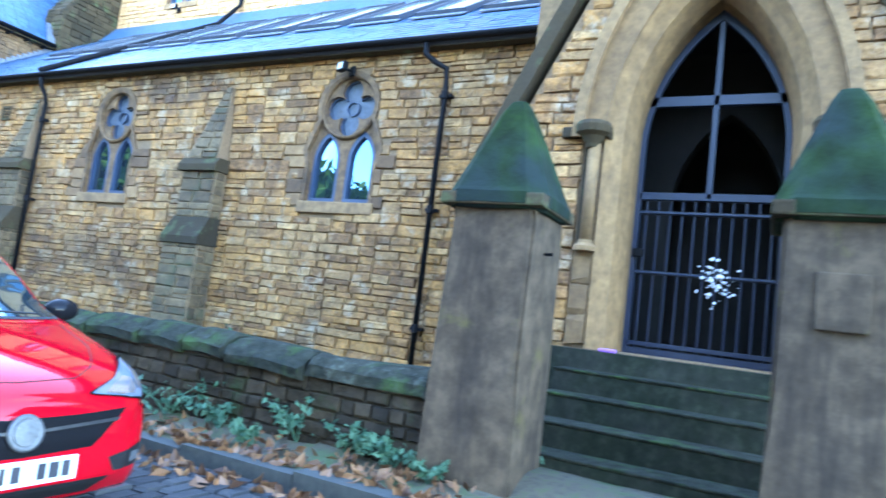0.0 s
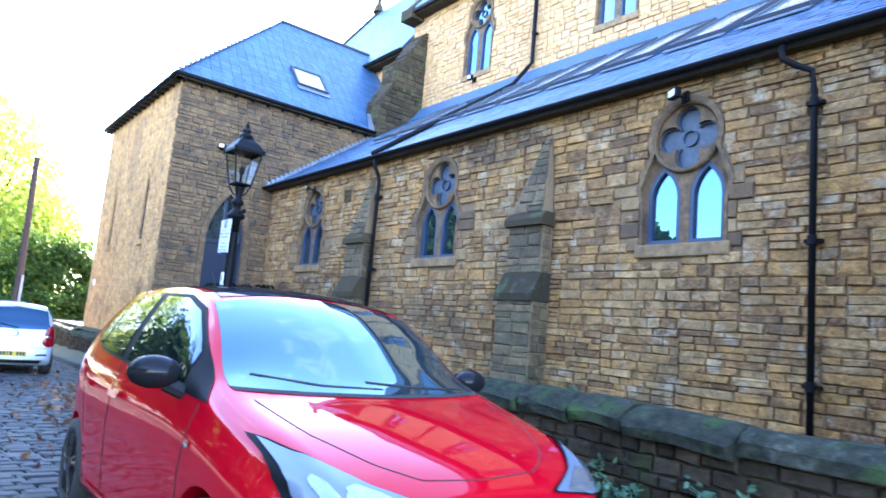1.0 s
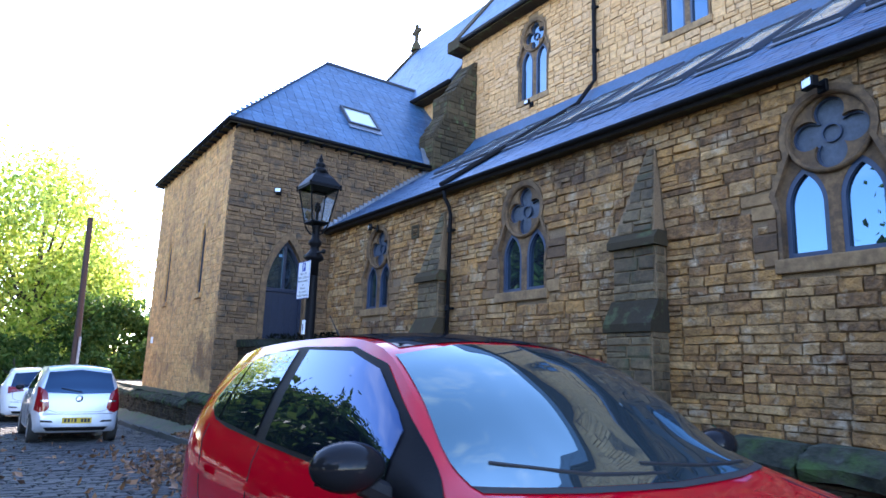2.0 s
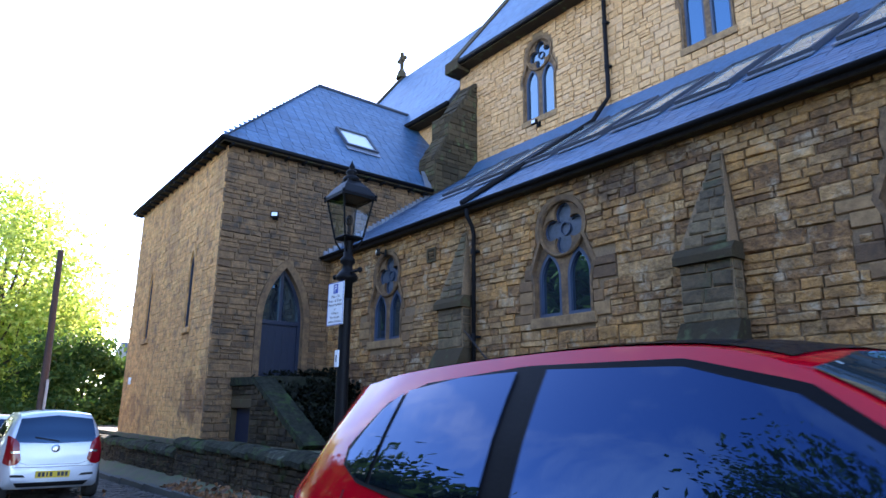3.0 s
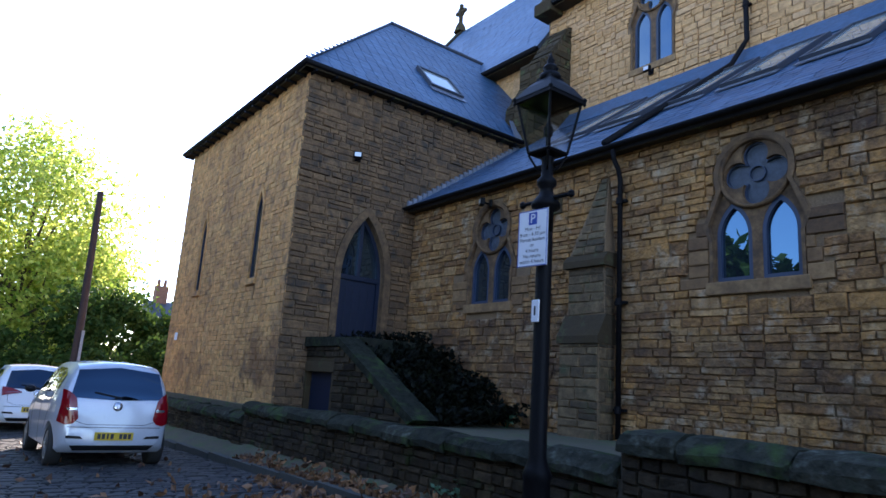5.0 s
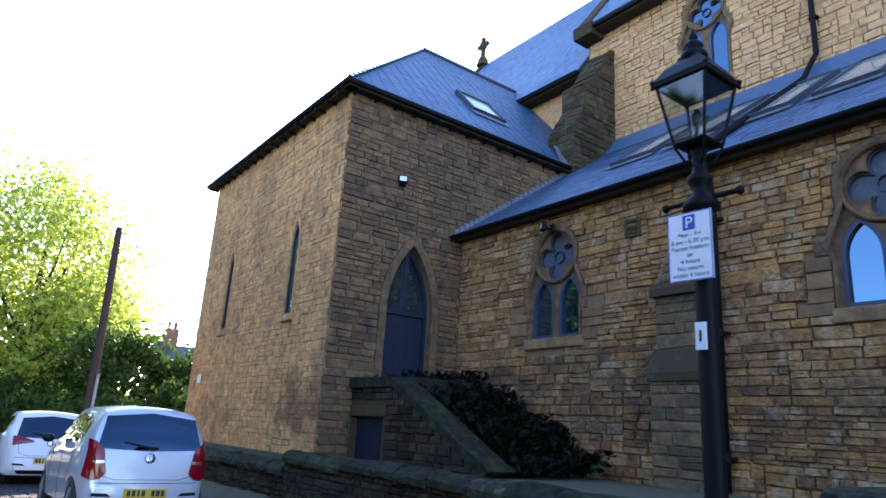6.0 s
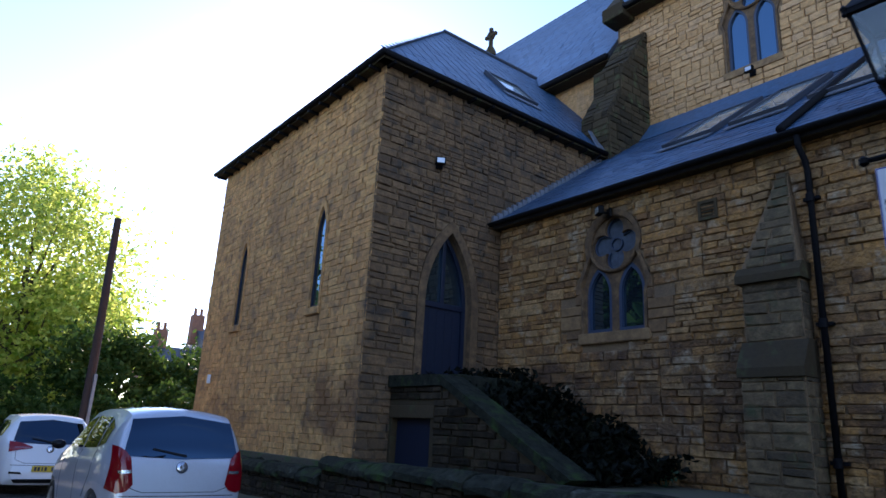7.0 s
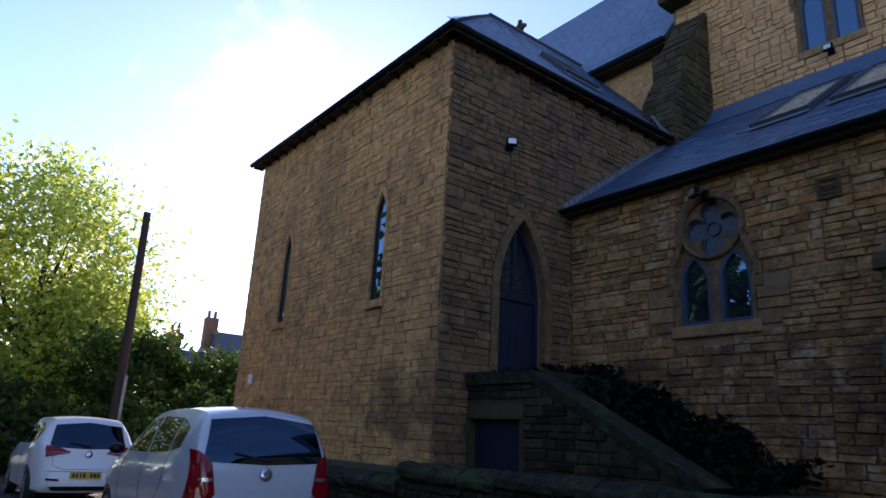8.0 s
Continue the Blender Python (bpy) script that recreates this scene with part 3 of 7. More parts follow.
ROOF_LABEL = {"aisle": "blue slate lean-to aisle roof with roof windows", "nave": "steep blue slate nave roof", "chancel": "steep blue slate chancel roof", "tower_side": "blue slate hipped roof slope over the vestry block", "tower_front": "blue slate hipped front slope of the vestry block"}
roof_ob = {}
for key in ("aisle", "nave", "chancel", "tower_side"):
    roof_ob[key] = structure("roof_" + key, slab(bmesh.new(), ROOFS[key], 0.10), M["slatebase"], ROOF_LABEL[key])
roof_ob["tower_front"] = structure("roof_tower_front", slab(bmesh.new(), ROOFS["tower_front"][:3], 0.10), M["slatebase"], ROOF_LABEL["tower_front"])
structure("roof_tower_back", slab(bmesh.new(), [(-23.86, 12.2, 6.90), (-23.86, 3.91, 6.90), (-20.25, 7.72, 10.78), (-20.25, 12.2, 10.78)], 0.10), M["slate"], "blue slate far slope of the vestry block roof")
structure("roof_nave_far", slab(bmesh.new(), [(6.2, 19.75, 11.12), (-17.2, 19.75, 11.12), (-17.2, 15.1, 17.4), (6.2, 15.1, 17.4)], 0.10), M["slate"], "steep blue slate far slope of the nave")
structure("roof_chancel_far", slab(bmesh.new(), [(-17.36, 19.75, 10.05), (-26.7, 19.75, 10.05), (-26.7, 15.1, 16.25), (-17.36, 15.1, 16.25)], 0.10), M["slate"], "steep blue slate far slope of the chancel")
structure("trim_ridge_tower", tube(bmesh.new(), [(-20.25, 7.72, 10.80), (-20.25, 12.1, 10.80)], 0.07, 8), M["slatebase"], "dark ridge tiles along the vestry roof")
for i, (a, c) in enumerate((((-16.66, 3.93, 6.92), (-20.25, 7.72, 10.80)), ((-23.84, 3.93, 6.92), (-20.25, 7.72, 10.80)))):
    structure("trim_hip_%d" % (i + 1), tube(bmesh.new(), [a, c], 0.035, 8), M["slatebase"], "lead-dressed hip of the slate roof", True)
# lead strip where the aisle roof meets the clerestory
structure("trim_lead_strip", slab(bmesh.new(), [(-16.6, 10.36, 7.455), (3.0, 10.36, 7.455), (3.0, 10.80, 7.99), (-16.6, 10.80, 7.99)], 0.03), M["slate"], "dark lead flashing strip above the aisle slates")

# vestry block, called the tower in the plan
SLITS = (-18.44, -21.76)
slit_holes = [arch(u - 0.18, u + 0.18, 3.06, 4.35, 4.82) for u in SLITS]
bm = plate(bmesh.new(), [(-23.62, 0.2), (TOWER_X - 0.04, 0.2), (TOWER_X - 0.04, 6.9), (-23.62, 6.9)], slit_holes, 0.03, 0.45, facing_y(TOWER_Y))
tower_front = structure("wall_tower_front", bm, M["mortar"], "sandstone street front of the vestry block with slit windows")
DOOR = (5.09, 6.05)
bm = plate(bmesh.new(), [(TOWER_Y + 0.45, 0.2), (11.0, 0.2), (11.0, 6.9), (TOWER_Y + 0.45, 6.9)], [arch(DOOR[0], DOOR[1], 2.0, 3.15, 4.34)], 0.03, 0.45, facing_x(TOWER_X))
tower_side = structure("wall_tower_side", bm, M["mortar"], "sandstone side of the vestry block, darkened by soot and painted shade")
structure("wall_tower_quoin_core", boxed(TOWER_X - 0.45, TOWER_X - 0.03, TOWER_Y + 0.03, TOWER_Y + 0.45, 0.2, 6.9), M["mortar"], "corner core of the vestry block")
structure("wall_tower_far", boxed(-23.62, -23.2, TOWER_Y + 0.45, 11, 0.2, 6.9), M["tower"], "plain sandstone far side of the vestry block")
# indoor shade is put into the floor's colour
structure("floor_tower", boxed(-23.2, TOWER_X - 0.45, TOWER_Y + 0.46, 11, 1.9, 1.99), M["dark"], "vestry block floor with shade put into its colour")

# porch
PX, PY = -0.78, 5.6
structure_outline = [(PX - 1.82, 0.5), (PX + 1.82, 0.5), (PX + 1.82, 3.1), (PX, 6.85), (PX - 1.82, 3.1)]
bm = plate(bmesh.new(), structure_outline, [arch(PX - 0.86, PX + 0.86, 1.26, 3.15, 4.95, 10)], 0.03, 0.42, facing_y(PY))
porch_wall = structure("wall_porch", bm, M["mortar"], "gabled golden sandstone porch front with a pointed arch")
bm = plate(bmesh.new(), [(PX - 1.78, 0.5), (PX + 1.78, 0.5), (PX + 1.78, 5.0), (PX - 1.78, 5.0)], [arch(PX - 0.66, PX + 0.66, 1.26, 3.25, 4.62, 10)], 0.42, 0.8, facing_y(PY))
structure("wall_porch_inner", bm, M["porchstone"], "inner golden sandstone order of the porch arch")
for i, sx in enumerate((-1, 1)):
    x0, x1 = sorted((PX + sx * 1.82, PX + sx * 1.62))
    structure("wall_porch_side_%d" % (i + 1), boxed(x0, x1, PY + 0.8, 9.2, 0.5, 4.7), M["rubble"], "rubble sandstone side wall of the porch")
# shade inside the porch is put into these surfaces' colour
structure("wall_porch_back", boxed(PX - 1.62, PX + 1.62, 9.0, 9.2, 0.5, 4.7), M["dark"], "porch back wall with shade put into its colour")
structure("ceiling_porch", boxed(PX - 1.62, PX + 1.62, PY + 0.8, 9.0, 4.7, 4.8), M["dark"], "porch ceiling with shade put into its colour")
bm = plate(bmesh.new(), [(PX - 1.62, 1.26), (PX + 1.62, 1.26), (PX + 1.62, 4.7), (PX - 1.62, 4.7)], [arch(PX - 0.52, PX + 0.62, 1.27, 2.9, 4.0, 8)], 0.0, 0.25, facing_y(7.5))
structure("wall_porch_screen", bm, M["dark"], "stone inner doorway of the porch, shade put into its colour")
structure("floor_porch", boxed(PX - 1.62, PX + 1.62, 5.36, 9.0, 0.4, 1.25), M["step"], "green worn stone porch landing")
for i, sx in enumerate((-1, 1)):
    a = (PX + sx * 1.98, PY - 0.05, 2.95)
    bm = slab(bmesh.new(), [a, (a[0], PY + 1.2, a[2]), (PX, PY + 1.2, 7.02), (PX, PY - 0.05, 7.02)], 0.14)
    structure("trim_porch_verge_%d" % (i + 1), bm, M["soot"], "dark stone coping along the porch gable")
# rest of the aisle beyond the porch
structure("wall_aisle_end", boxed(PX + 1.82, 3.0, WALL_Y, WALL_Y + 0.5, 0.3, 4.62), M["rubble"], "rubble sandstone aisle wall beyond the porch")

# boundary wall, stepped down at the street lamp
for name, x0, x1, zt in (("wall_boundary_upper", -9.45, -2.07, 0.86), ("wall_boundary_lower", -16.9, -9.45, 0.66), ("wall_boundary_far", -30.0, -16.9, 0.50)):
    structure(name, boxed(x0, x1, 3.66, 3.95, -0.4, zt), M["joint"], "low dark stone boundary wall beside the verge")

# stone steps up to the porch
for i in range(4):
    y0, top = 5.36 - 0.30 * (i + 1), 1.25 - 0.175 * (i + 1)
    bm = boxed(-1.72, 0.3, y0, y0 + 0.36 if i else y0 + 0.30, 0.1, top, 0.012)
    st = structure("step_%d" % (i + 1), bm, M["step"], "worn green stone step up to the porch")
    # paler slab paints the light that the step top catches
    part("nosing", boxed(-1.72, 0.3, y0 - 0.012, y0 + 0.28, top, top + 0.018, 0.008), M["cope"], st, "worn mossy tread, light put into its paler colour")


# ---- church windows and doors ----
def traceried_window(name, u, dz, tall, to, label):
    """Two pointed lights under a four-lobed opening, in a dressed stone surround."""
    w = thing(name, label, "window", to(u, 2.58 + dz, 0.0), kind="structure")
    inv = Vector(w.location)
    loc = lambda a, b, d: tuple(Vector(to(a, b, d)) - inv)
    c = 3.95 + dz + tall
    lights = []
    for s in (-1, 1):
        m = u + s * 0.275
        lights.append((m - 0.215, m + 0.215))
    hole = lambda a, b, g=0.0: arch(a + g, b - g, 2.68 + dz + g, 3.22 + dz + tall, 3.63 + dz + tall - g * 1.6, 8)
    lobes = foil(u, c, 0.160, 0.222)
    part("surround", plate(bmesh.new(), window_outline(u, dz, tall, 0.03), [window_outline(u, dz, tall, -0.035)], -0.004, 0.10, loc), M["tracery"], w, "worn dressed sandstone surround")
    part("tracery", plate(bmesh.new(), window_outline(u, dz, tall, 0.0), [hole(*lights[0]), hole(*lights[1]), lobes], 0.07, 0.20, loc), M["tracery"], w, "pierced sandstone tracery")
    bm = bmesh.new()
    n = 40
    rings = []
    for i in range(n):
        a = 2 * math.pi * i / n
        rings.append([bm.verts.new(loc(u + (0.415 + 0.03 * math.cos(b)) * math.cos(a), c + (0.415 + 0.03 * math.cos(b)) * math.sin(a), 0.05 + 0.05 * math.sin(b))) for b in (0, 1.57, 3.14, 4.71)])
    for i in range(n):
        for k in range(4):
            bm.faces.new((rings[i][k], rings[i][(k + 1) % 4], rings[(i + 1) % n][(k + 1) % 4], rings[(i + 1) % n][k]))
    part("roll_moulding", bm, M["tracery"], w, "", True)
    part("sill", boxed(-0.60, 0.60, -0.03, 0.10, -0.07, 0.085, 0.018), M["dressing"], w, "worn projecting sill stone")
    for a, b in lights:
        fr = part("window_frame", plate(bmesh.new(), hole(a, b, -0.004), [hole(a, b, 0.045)], 0.075, 0.16, loc), M["blue"], w, "slate-blue painted window frame")
        part("pane", plate(bmesh.new(), hole(a, b, 0.04), [], 0.125, 0.135, loc), M["pane"], fr)
    part("foil_pane", plate(bmesh.new(), foil(u, c, 0.175, 0.222), [], 0.155, 0.17, loc), M["pane"] if dz else M["foilpane"], w, "sky-lit glass" if dz else "dull blue-grey leaded glass")
    bm = plate(bmesh.new(), ring(u, c, 0.10), [ring(u, c, 0.085)], 0.12, 0.16, loc)
    plate(bm, foil(u, c, 0.163, 0.222), [foil(u, c, 0.140, 0.222)], 0.12, 0.16, loc)
    part("foil_frame", bm, M["blue"], w)
    return w


for i, u in enumerate(WINDOWS):
    traceried_window("window_%d" % (i + 1), u, 0, 0, facing_y(WALL_Y), "pair of pointed lights under a quatrefoil in worn tracery")
for i, u in enumerate(CLER_WINDOWS):
    traceried_window("window_%d" % (i + 4), u, CDZ, CTALL, facing_y(CLER_Y), "clerestory pair of pointed lights under a quatrefoil, reflecting sky")
for i, u in enumerate(SLITS):
    to = facing_y(TOWER_Y)
    w = thing("window_%d" % (i + 8), "narrow pointed slit window in the vestry front", "window", to(u, 3.06, 0), kind="structure")
    inv = Vector(w.location)
    loc = lambda a, b, d: tuple(Vector(to(a, b, d)) - inv)
    part("surround", plate(bmesh.new(), arch(u - 0.23, u + 0.23, 2.94, 4.38, 4.96), [arch(u - 0.17, u + 0.17, 3.06, 4.35, 4.81)], -0.004, 0.08, loc), M["tower"], w)
    part("sill", boxed(-0.24, 0.24, -0.035, 0.1, -0.13, -0.01, 0.012), M["tower"], w)
    fr = part("window_frame", plate(bmesh.new(), arch(u - 0.18, u + 0.18, 3.06, 4.35, 4.82), [arch(u - 0.14, u + 0.14, 3.10, 4.34, 4.75)], 0.04, 0.12, loc), M["navy"], w)
    part("pane", plate(bmesh.new(), arch(u - 0.15, u + 0.15, 3.08, 4.34, 4.76), [], 0.06, 0.07, loc), M["pane"], fr)

to = facing_x(TOWER_X)
door = thing("door_1", "tall pointed navy blue door with a glazed head above a transom", "door", to(5.57, 2.0, 0), kind="structure")
inv = Vector(door.location)
loc = lambda a, b, d: tuple(Vector(to(a, b, d)) - inv)
d0, d1 = DOOR
part("surround", plate(bmesh.new(), arch(d0 - 0.13, d1 + 0.13, 1.98, 3.18, 4.53, 9), [arch(d0 + 0.01, d1 - 0.01, 1.97, 3.15, 4.33, 9)], -0.012, 0.1, loc), M["tracery"], door, "chamfered sandstone door surround")
part("door_frame", plate(bmesh.new(), arch(d0, d1, 2.0, 3.15, 4.34, 9), [arch(d0 + 0.07, d1 - 0.07, 2.02, 3.15, 4.24, 9)], 0.16, 0.28, loc), M["navy"], door)
leaf = part("door_leaf", boxed(-0.26, -0.20, -0.41, 0.41, 0.02, 1.10, 0.006), M["navy"], door, "flat navy boarded lower door")
for k in range(5):
    part("board", boxed(-0.202, -0.192, -0.395 + k * 0.16, -0.395 + k * 0.16 + 0.15, 0.06, 1.06, 0.003), M["navy"], leaf)
part("transom", boxed(-0.26, -0.16, -0.43, 0.43, 1.10, 1.19, 0.008), M["navy"], door)
part("mullion", boxed(-0.26, -0.17, -0.035, 0.035, 1.19, 2.25, 0.006), M["navy"], door)
part("pane", plate(bmesh.new(), arch(d0 + 0.06, d1 - 0.06, 3.15, 3.2, 4.25, 9), [], 0.22, 0.23, loc), M["pane"], door)

# porch arch: hood mould, capitals, columns, gate
to = facing_y(PY)
arch_thing = thing("porch_arch", "golden sandstone porch archway with hood mould and side shafts", "archway", (PX, PY, 1.25), kind="structure")
loc = lambda a, b, d: (a - PX, d, b - 1.25)
part("hood_mould", plate(bmesh.new(), arch_band(PX, 1.14, 1.04, 3.16, 5.42, 5.28), [], -0.09, 0.05, loc), M["porchstone"], arch_thing, "weathered sandstone hood mould")
part("outer_order", plate(bmesh.new(), arch_band(PX, 1.05, 0.845, 3.15, 5.29, 4.93), [], -0.03, 0.06, loc), M["porchstone"], arch_thing)
o, q = arch(PX - 0.85, PX + 0.85, 1.26, 3.15, 4.94, 12), arch(PX - 0.655, PX + 0.655, 1.26, 3.25, 4.61, 12)
bm = bmesh.new()
va = [bm.verts.new(loc(*p, 0.0)) for p in o]
vm = [bm.verts.new(loc((a[0] * 2 + c[0]) / 3, (a[1] * 2 + c[1]) / 3, 0.10)) for a, c in zip(o, q)]
vn = [bm.verts.new(loc((a[0] + c[0] * 2) / 3, (a[1] + c[1] * 2) / 3, 0.16)) for a, c in zip(o, q)]
vb = [bm.verts.new(loc(*p, 0.44)) for p in q]
for r0, r1 in ((va, vm), (vm, vn), (vn, vb)):
    for i in range(1, len(o)):
        k = (i + 1) % len(o)
        bm.faces.new((r0[i], r0[k], r1[k], r1[i]))
part("splayed_order", bm, M["porchstone"], arch_thing, "splayed golden stone arch moulding")
for s in (-1, 1):
    part("shaft", tube(bmesh.new(), [(s * 0.93, -0.02, 0.95), (s * 0.93, -0.02, 1.86)], 0.055, 12), M["porchstone"], arch_thing, "", True)
    part("shaft_base", lathe(bmesh.new(), [(0.10, 0.86), (0.10, 0.90), (0.07, 0.93), (0.065, 0.96)], s * 0.93, -0.02), M["porchstone"], arch_thing)
    part("capital", lathe(bmesh.new(), [(0.055, 1.80), (0.07, 1.84), (0.11, 1.90), (0.16, 1.93), (0.17, 1.99), (0.15, 2.03)], s * 0.95, -0.03), M["soot"], arch_thing, "grey moulded capital")
    part("impost", boxed(s * 1.02 - 0.22, s * 1.02 + 0.22, -0.06, 0.1, 1.90, 2.0, 0.015), M["soot"], arch_thing)
    # flat dark strip paints the shade of a recess that isn't cut
    part("niche", boxed(s * 1.0 - 0.02, s * 1.0 + 0.03, -0.012, 0.05, 0.9, 1.86), M["soot"], arch_thing)
GY = PY + 0.70
gate = thing("porch_gate", "blue-grey painted iron gate and glazing bars closing the porch", "gate", (PX, GY, 1.26))
gf = part("gate_frame", plate(bmesh.new(), arch(-0.66, 0.66, 0.0, 1.99, 3.36, 10), [arch(-0.61, 0.61, 0.06, 1.99, 3.26, 10)], -0.03, 0.03, lambda a, b, d: (a, d, b)), M["navy"], gate)
for z, t in ((1.52, 0.035), (2.46, 0.05), (0.10, 0.02), (0.78, 0.012), (1.36, 0.012)):
    part("rail", boxed(-0.63, 0.63, -0.03, 0.03, z - t, z + t, 0.004), M["navy"], gate)
part("mullion", boxed(-0.025, 0.025, -0.03, 0.03, 1.5, 3.24, 0.004), M["navy"], gate)
for k in range(11):
    part("bar", tube(bmesh.new(), [(-0.55 + 0.11 * k, 0.0, 0.05), (-0.55 + 0.11 * k, 0.0, 1.5)], 0.010, 6), M["navy"], gate)
part("latch", boxed(-0.64, -0.54, -0.07, -0.03, 0.92, 1.0, 0.01), M["black"], gate)
bm = bmesh.new()
rng = random.Random(4)
for k in range(80):
    p = Vector((rng.gauss(0, 0.075), -0.05 + rng.uniform(-0.02, 0.02), rng.gauss(0, 0.10)))
    bmesh.ops.create_icosphere(bm, subdivisions=1, radius=rng.uniform(0.005, 0.014), matrix=Matrix.Translation(p) @ Matrix.Diagonal((rng.uniform(0.6, 1.8), 0.4, rng.uniform(0.6, 1.6), 1)))
sheet = tagged(part("plastic_scraps", bm, M["white"], None), "crumpled white plastic scraps caught on the porch gate", "litter", kind="stuff")
sheet.location = (PX + 0.12, GY, 2.0)
bm = boxed(-0.07, 0.07, -0.04, 0.04, 0, 0.03, 0.012)
scrap = tagged(part("wrapper", bm, M["purple"], None), "small purple wrapper lying on the porch landing", "litter")
scrap.location = (PX - 0.62, 5.50, 1.25)

# ---- buttresses, gutters, pipes ----
def buttress(x, label):
    b = thing("buttress", label, "buttress", (x, WALL_Y, 0.6), group="aisle buttresses", kind="structure")
    def prism(prof, h):
        bm = bmesh.new()
        a = [bm.verts.new((-h, y, z - 0.6)) for y, z in prof]
        c = [bm.verts.new((h, y, z - 0.6)) for y, z in prof]
        bm.faces.new(a), bm.faces.new(c)
        for i in range(len(prof)):
            k = (i + 1) % len(prof)
            bm.faces.new((a[i], a[k], c[k], c[i]))
        return bm
    part("lower_stage", prism([(0.02, 0.3), (-0.32, 0.3), (-0.32, 1.94), (0.02, 1.94)], 0.34), M["mortar"], b)
    part("lower_weathering", prism([(0.02, 1.94), (-0.37, 1.94), (-0.37, 2.04), (-0.20, 2.34), (0.02, 2.34)], 0.36), M["soot"], b, "dark sloping weathering stone")
    part("upper_stage", prism([(0.02, 2.34), (-0.19, 2.34), (-0.19, 3.02), (0.02, 3.02)], 0.32), M["mortar"], b)
    part("upper_weathering", prism([(0.02, 3.0), (-0.27, 3.0), (-0.27, 3.09), (-0.19, 3.19), (0.02, 3.19)], 0.365), M["soot"], b, "dark projecting drip stone")
    bm = bmesh.new()
    low = [bm.verts.new((x, y, 3.19 - 0.6)) for x, y in ((-0.31, 0.02), (0.31, 0.02), (0.31, -0.19), (-0.31, -0.19))]
    top = [bm.verts.new((x, y, 4.30 - 0.6)) for x, y in ((0.10, 0.02), (0.22, 0.02), (0.22, -0.012), (0.11, -0.012))]
    bm.faces.new(low), bm.faces.new(top)
    for i in range(4):
        k = (i + 1) % 4
        bm.faces.new((low[i], low[k], top[k], top[i]))
    part("sloped_head", bm, M["mortar"], b)
    return b


BUTTRESSES = [buttress(-7.58, "stepped sandstone buttress with dark drip stones"), buttress(-12.17, "stepped sandstone buttress with dark drip stones")]
bm = bmesh.new()
prof = [(10.9, 7.0), (9.38, 6.6), (9.38, 7.85), (9.80, 8.55), (9.80, 9.15), (9.95, 9.2), (10.15, 9.45), (10.72, 10.35), (10.9, 10.4)]
a = [bm.verts.new((-17.28, y, z)) for y, z in prof]
c = [bm.verts.new((-16.55, y, z)) for y, z in prof]
bm.faces.new(a), bm.faces.new(c)
for i in range(len(prof)):
    k = (i + 1) % len(prof)
    bm.faces.new((a[i], a[k], c[k], c[i]))
structure("wall_corner_buttress", bm, M["soot"], "mossy weathered buttress at the nave corner")
bm = boxed(-17.45, -16.85, 10.35, 10.9, 10.85, 11.2, 0.04)
structure("trim_kneeler", bm, M["soot"], "weathered kneeler stone at the foot of the nave gable")
structure("trim_nave_coping", slab(bmesh.new(), [(-17.5, 10.4, 11.14), (-17.12, 10.4, 11.14), (-17.12, 15.1, 17.52), (-17.5, 15.1, 17.52)], 0.16), M["soot"], "stone coping along the nave gable")
structure("trim_chancel_coping", slab(bmesh.new(), [(-27.0, 10.4, 10.08), (-26.65, 10.4, 10.08), (-26.65, 15.1, 16.40), (-27.0, 15.1, 16.40)], 0.15), M["soot"], "stone coping along the chancel gable")
cross = thing("gable_cross", "small weathered stone cross on the chancel gable", "cross", (-26.83, 15.1, 16.3))
part("plinth", lathe(bmesh.new(), [(0.28, 0.0), (0.2, 0.3), (0.09, 0.5)], 0, 0, 8), M["soot"], cross)
part("shaft", boxed(-0.07, 0.07, -0.07, 0.07, 0.45, 1.35, 0.02), M["soot"], cross)
part("arm", boxed(-0.33, 0.33, -0.065, 0.065, 0.92, 1.06, 0.02), M["soot"], cross)
part("ring", plate(bmesh.new(), ring(0, 0.99, 0.23, 20), [ring(0, 0.99, 0.17, 20)], -0.045, 0.045, lambda u, w, d: (u, d, w)), M["soot"], cross)

gut = thing("gutter", "black painted half-round gutter along the aisle eaves", "gutter", (-9, 6.42, 4.633), kind="structure")
bm = bmesh.new()
prof = [(6.33 + 0.06 * math.cos(a) - 0.06, 4.60 + 0.06 * math.sin(a)) for a in [math.pi + math.pi * i / 8 for i in range(9)]]
prof += [(6.33 + 0.052 * math.cos(a) - 0.06, 4.60 + 0.052 * math.sin(a)) for a in [2 * math.pi - math.pi * i / 8 for i in range(9)]]
for x0, x1 in ((-16.82, -2.4),):
    a = [bm.verts.new((x0 + 9, y - 6.3, z - 4.55)) for y, z in prof]
    c = [bm.verts.new((x1 + 9, y - 6.3, z - 4.55)) for y, z in prof]
    for i in range(len(prof)):
        k = (i + 1) % len(prof)
        bm.faces.new((a[i], a[k], c[k], c[i]))
part("channel", bm, M["gutter"], gut, "", True)
# dark strip paints the shade below the aisle eaves
part("fascia", boxed(-7.82, 6.6, 0.05, 0.21, -0.03, 0.02), M["soot"], gut)
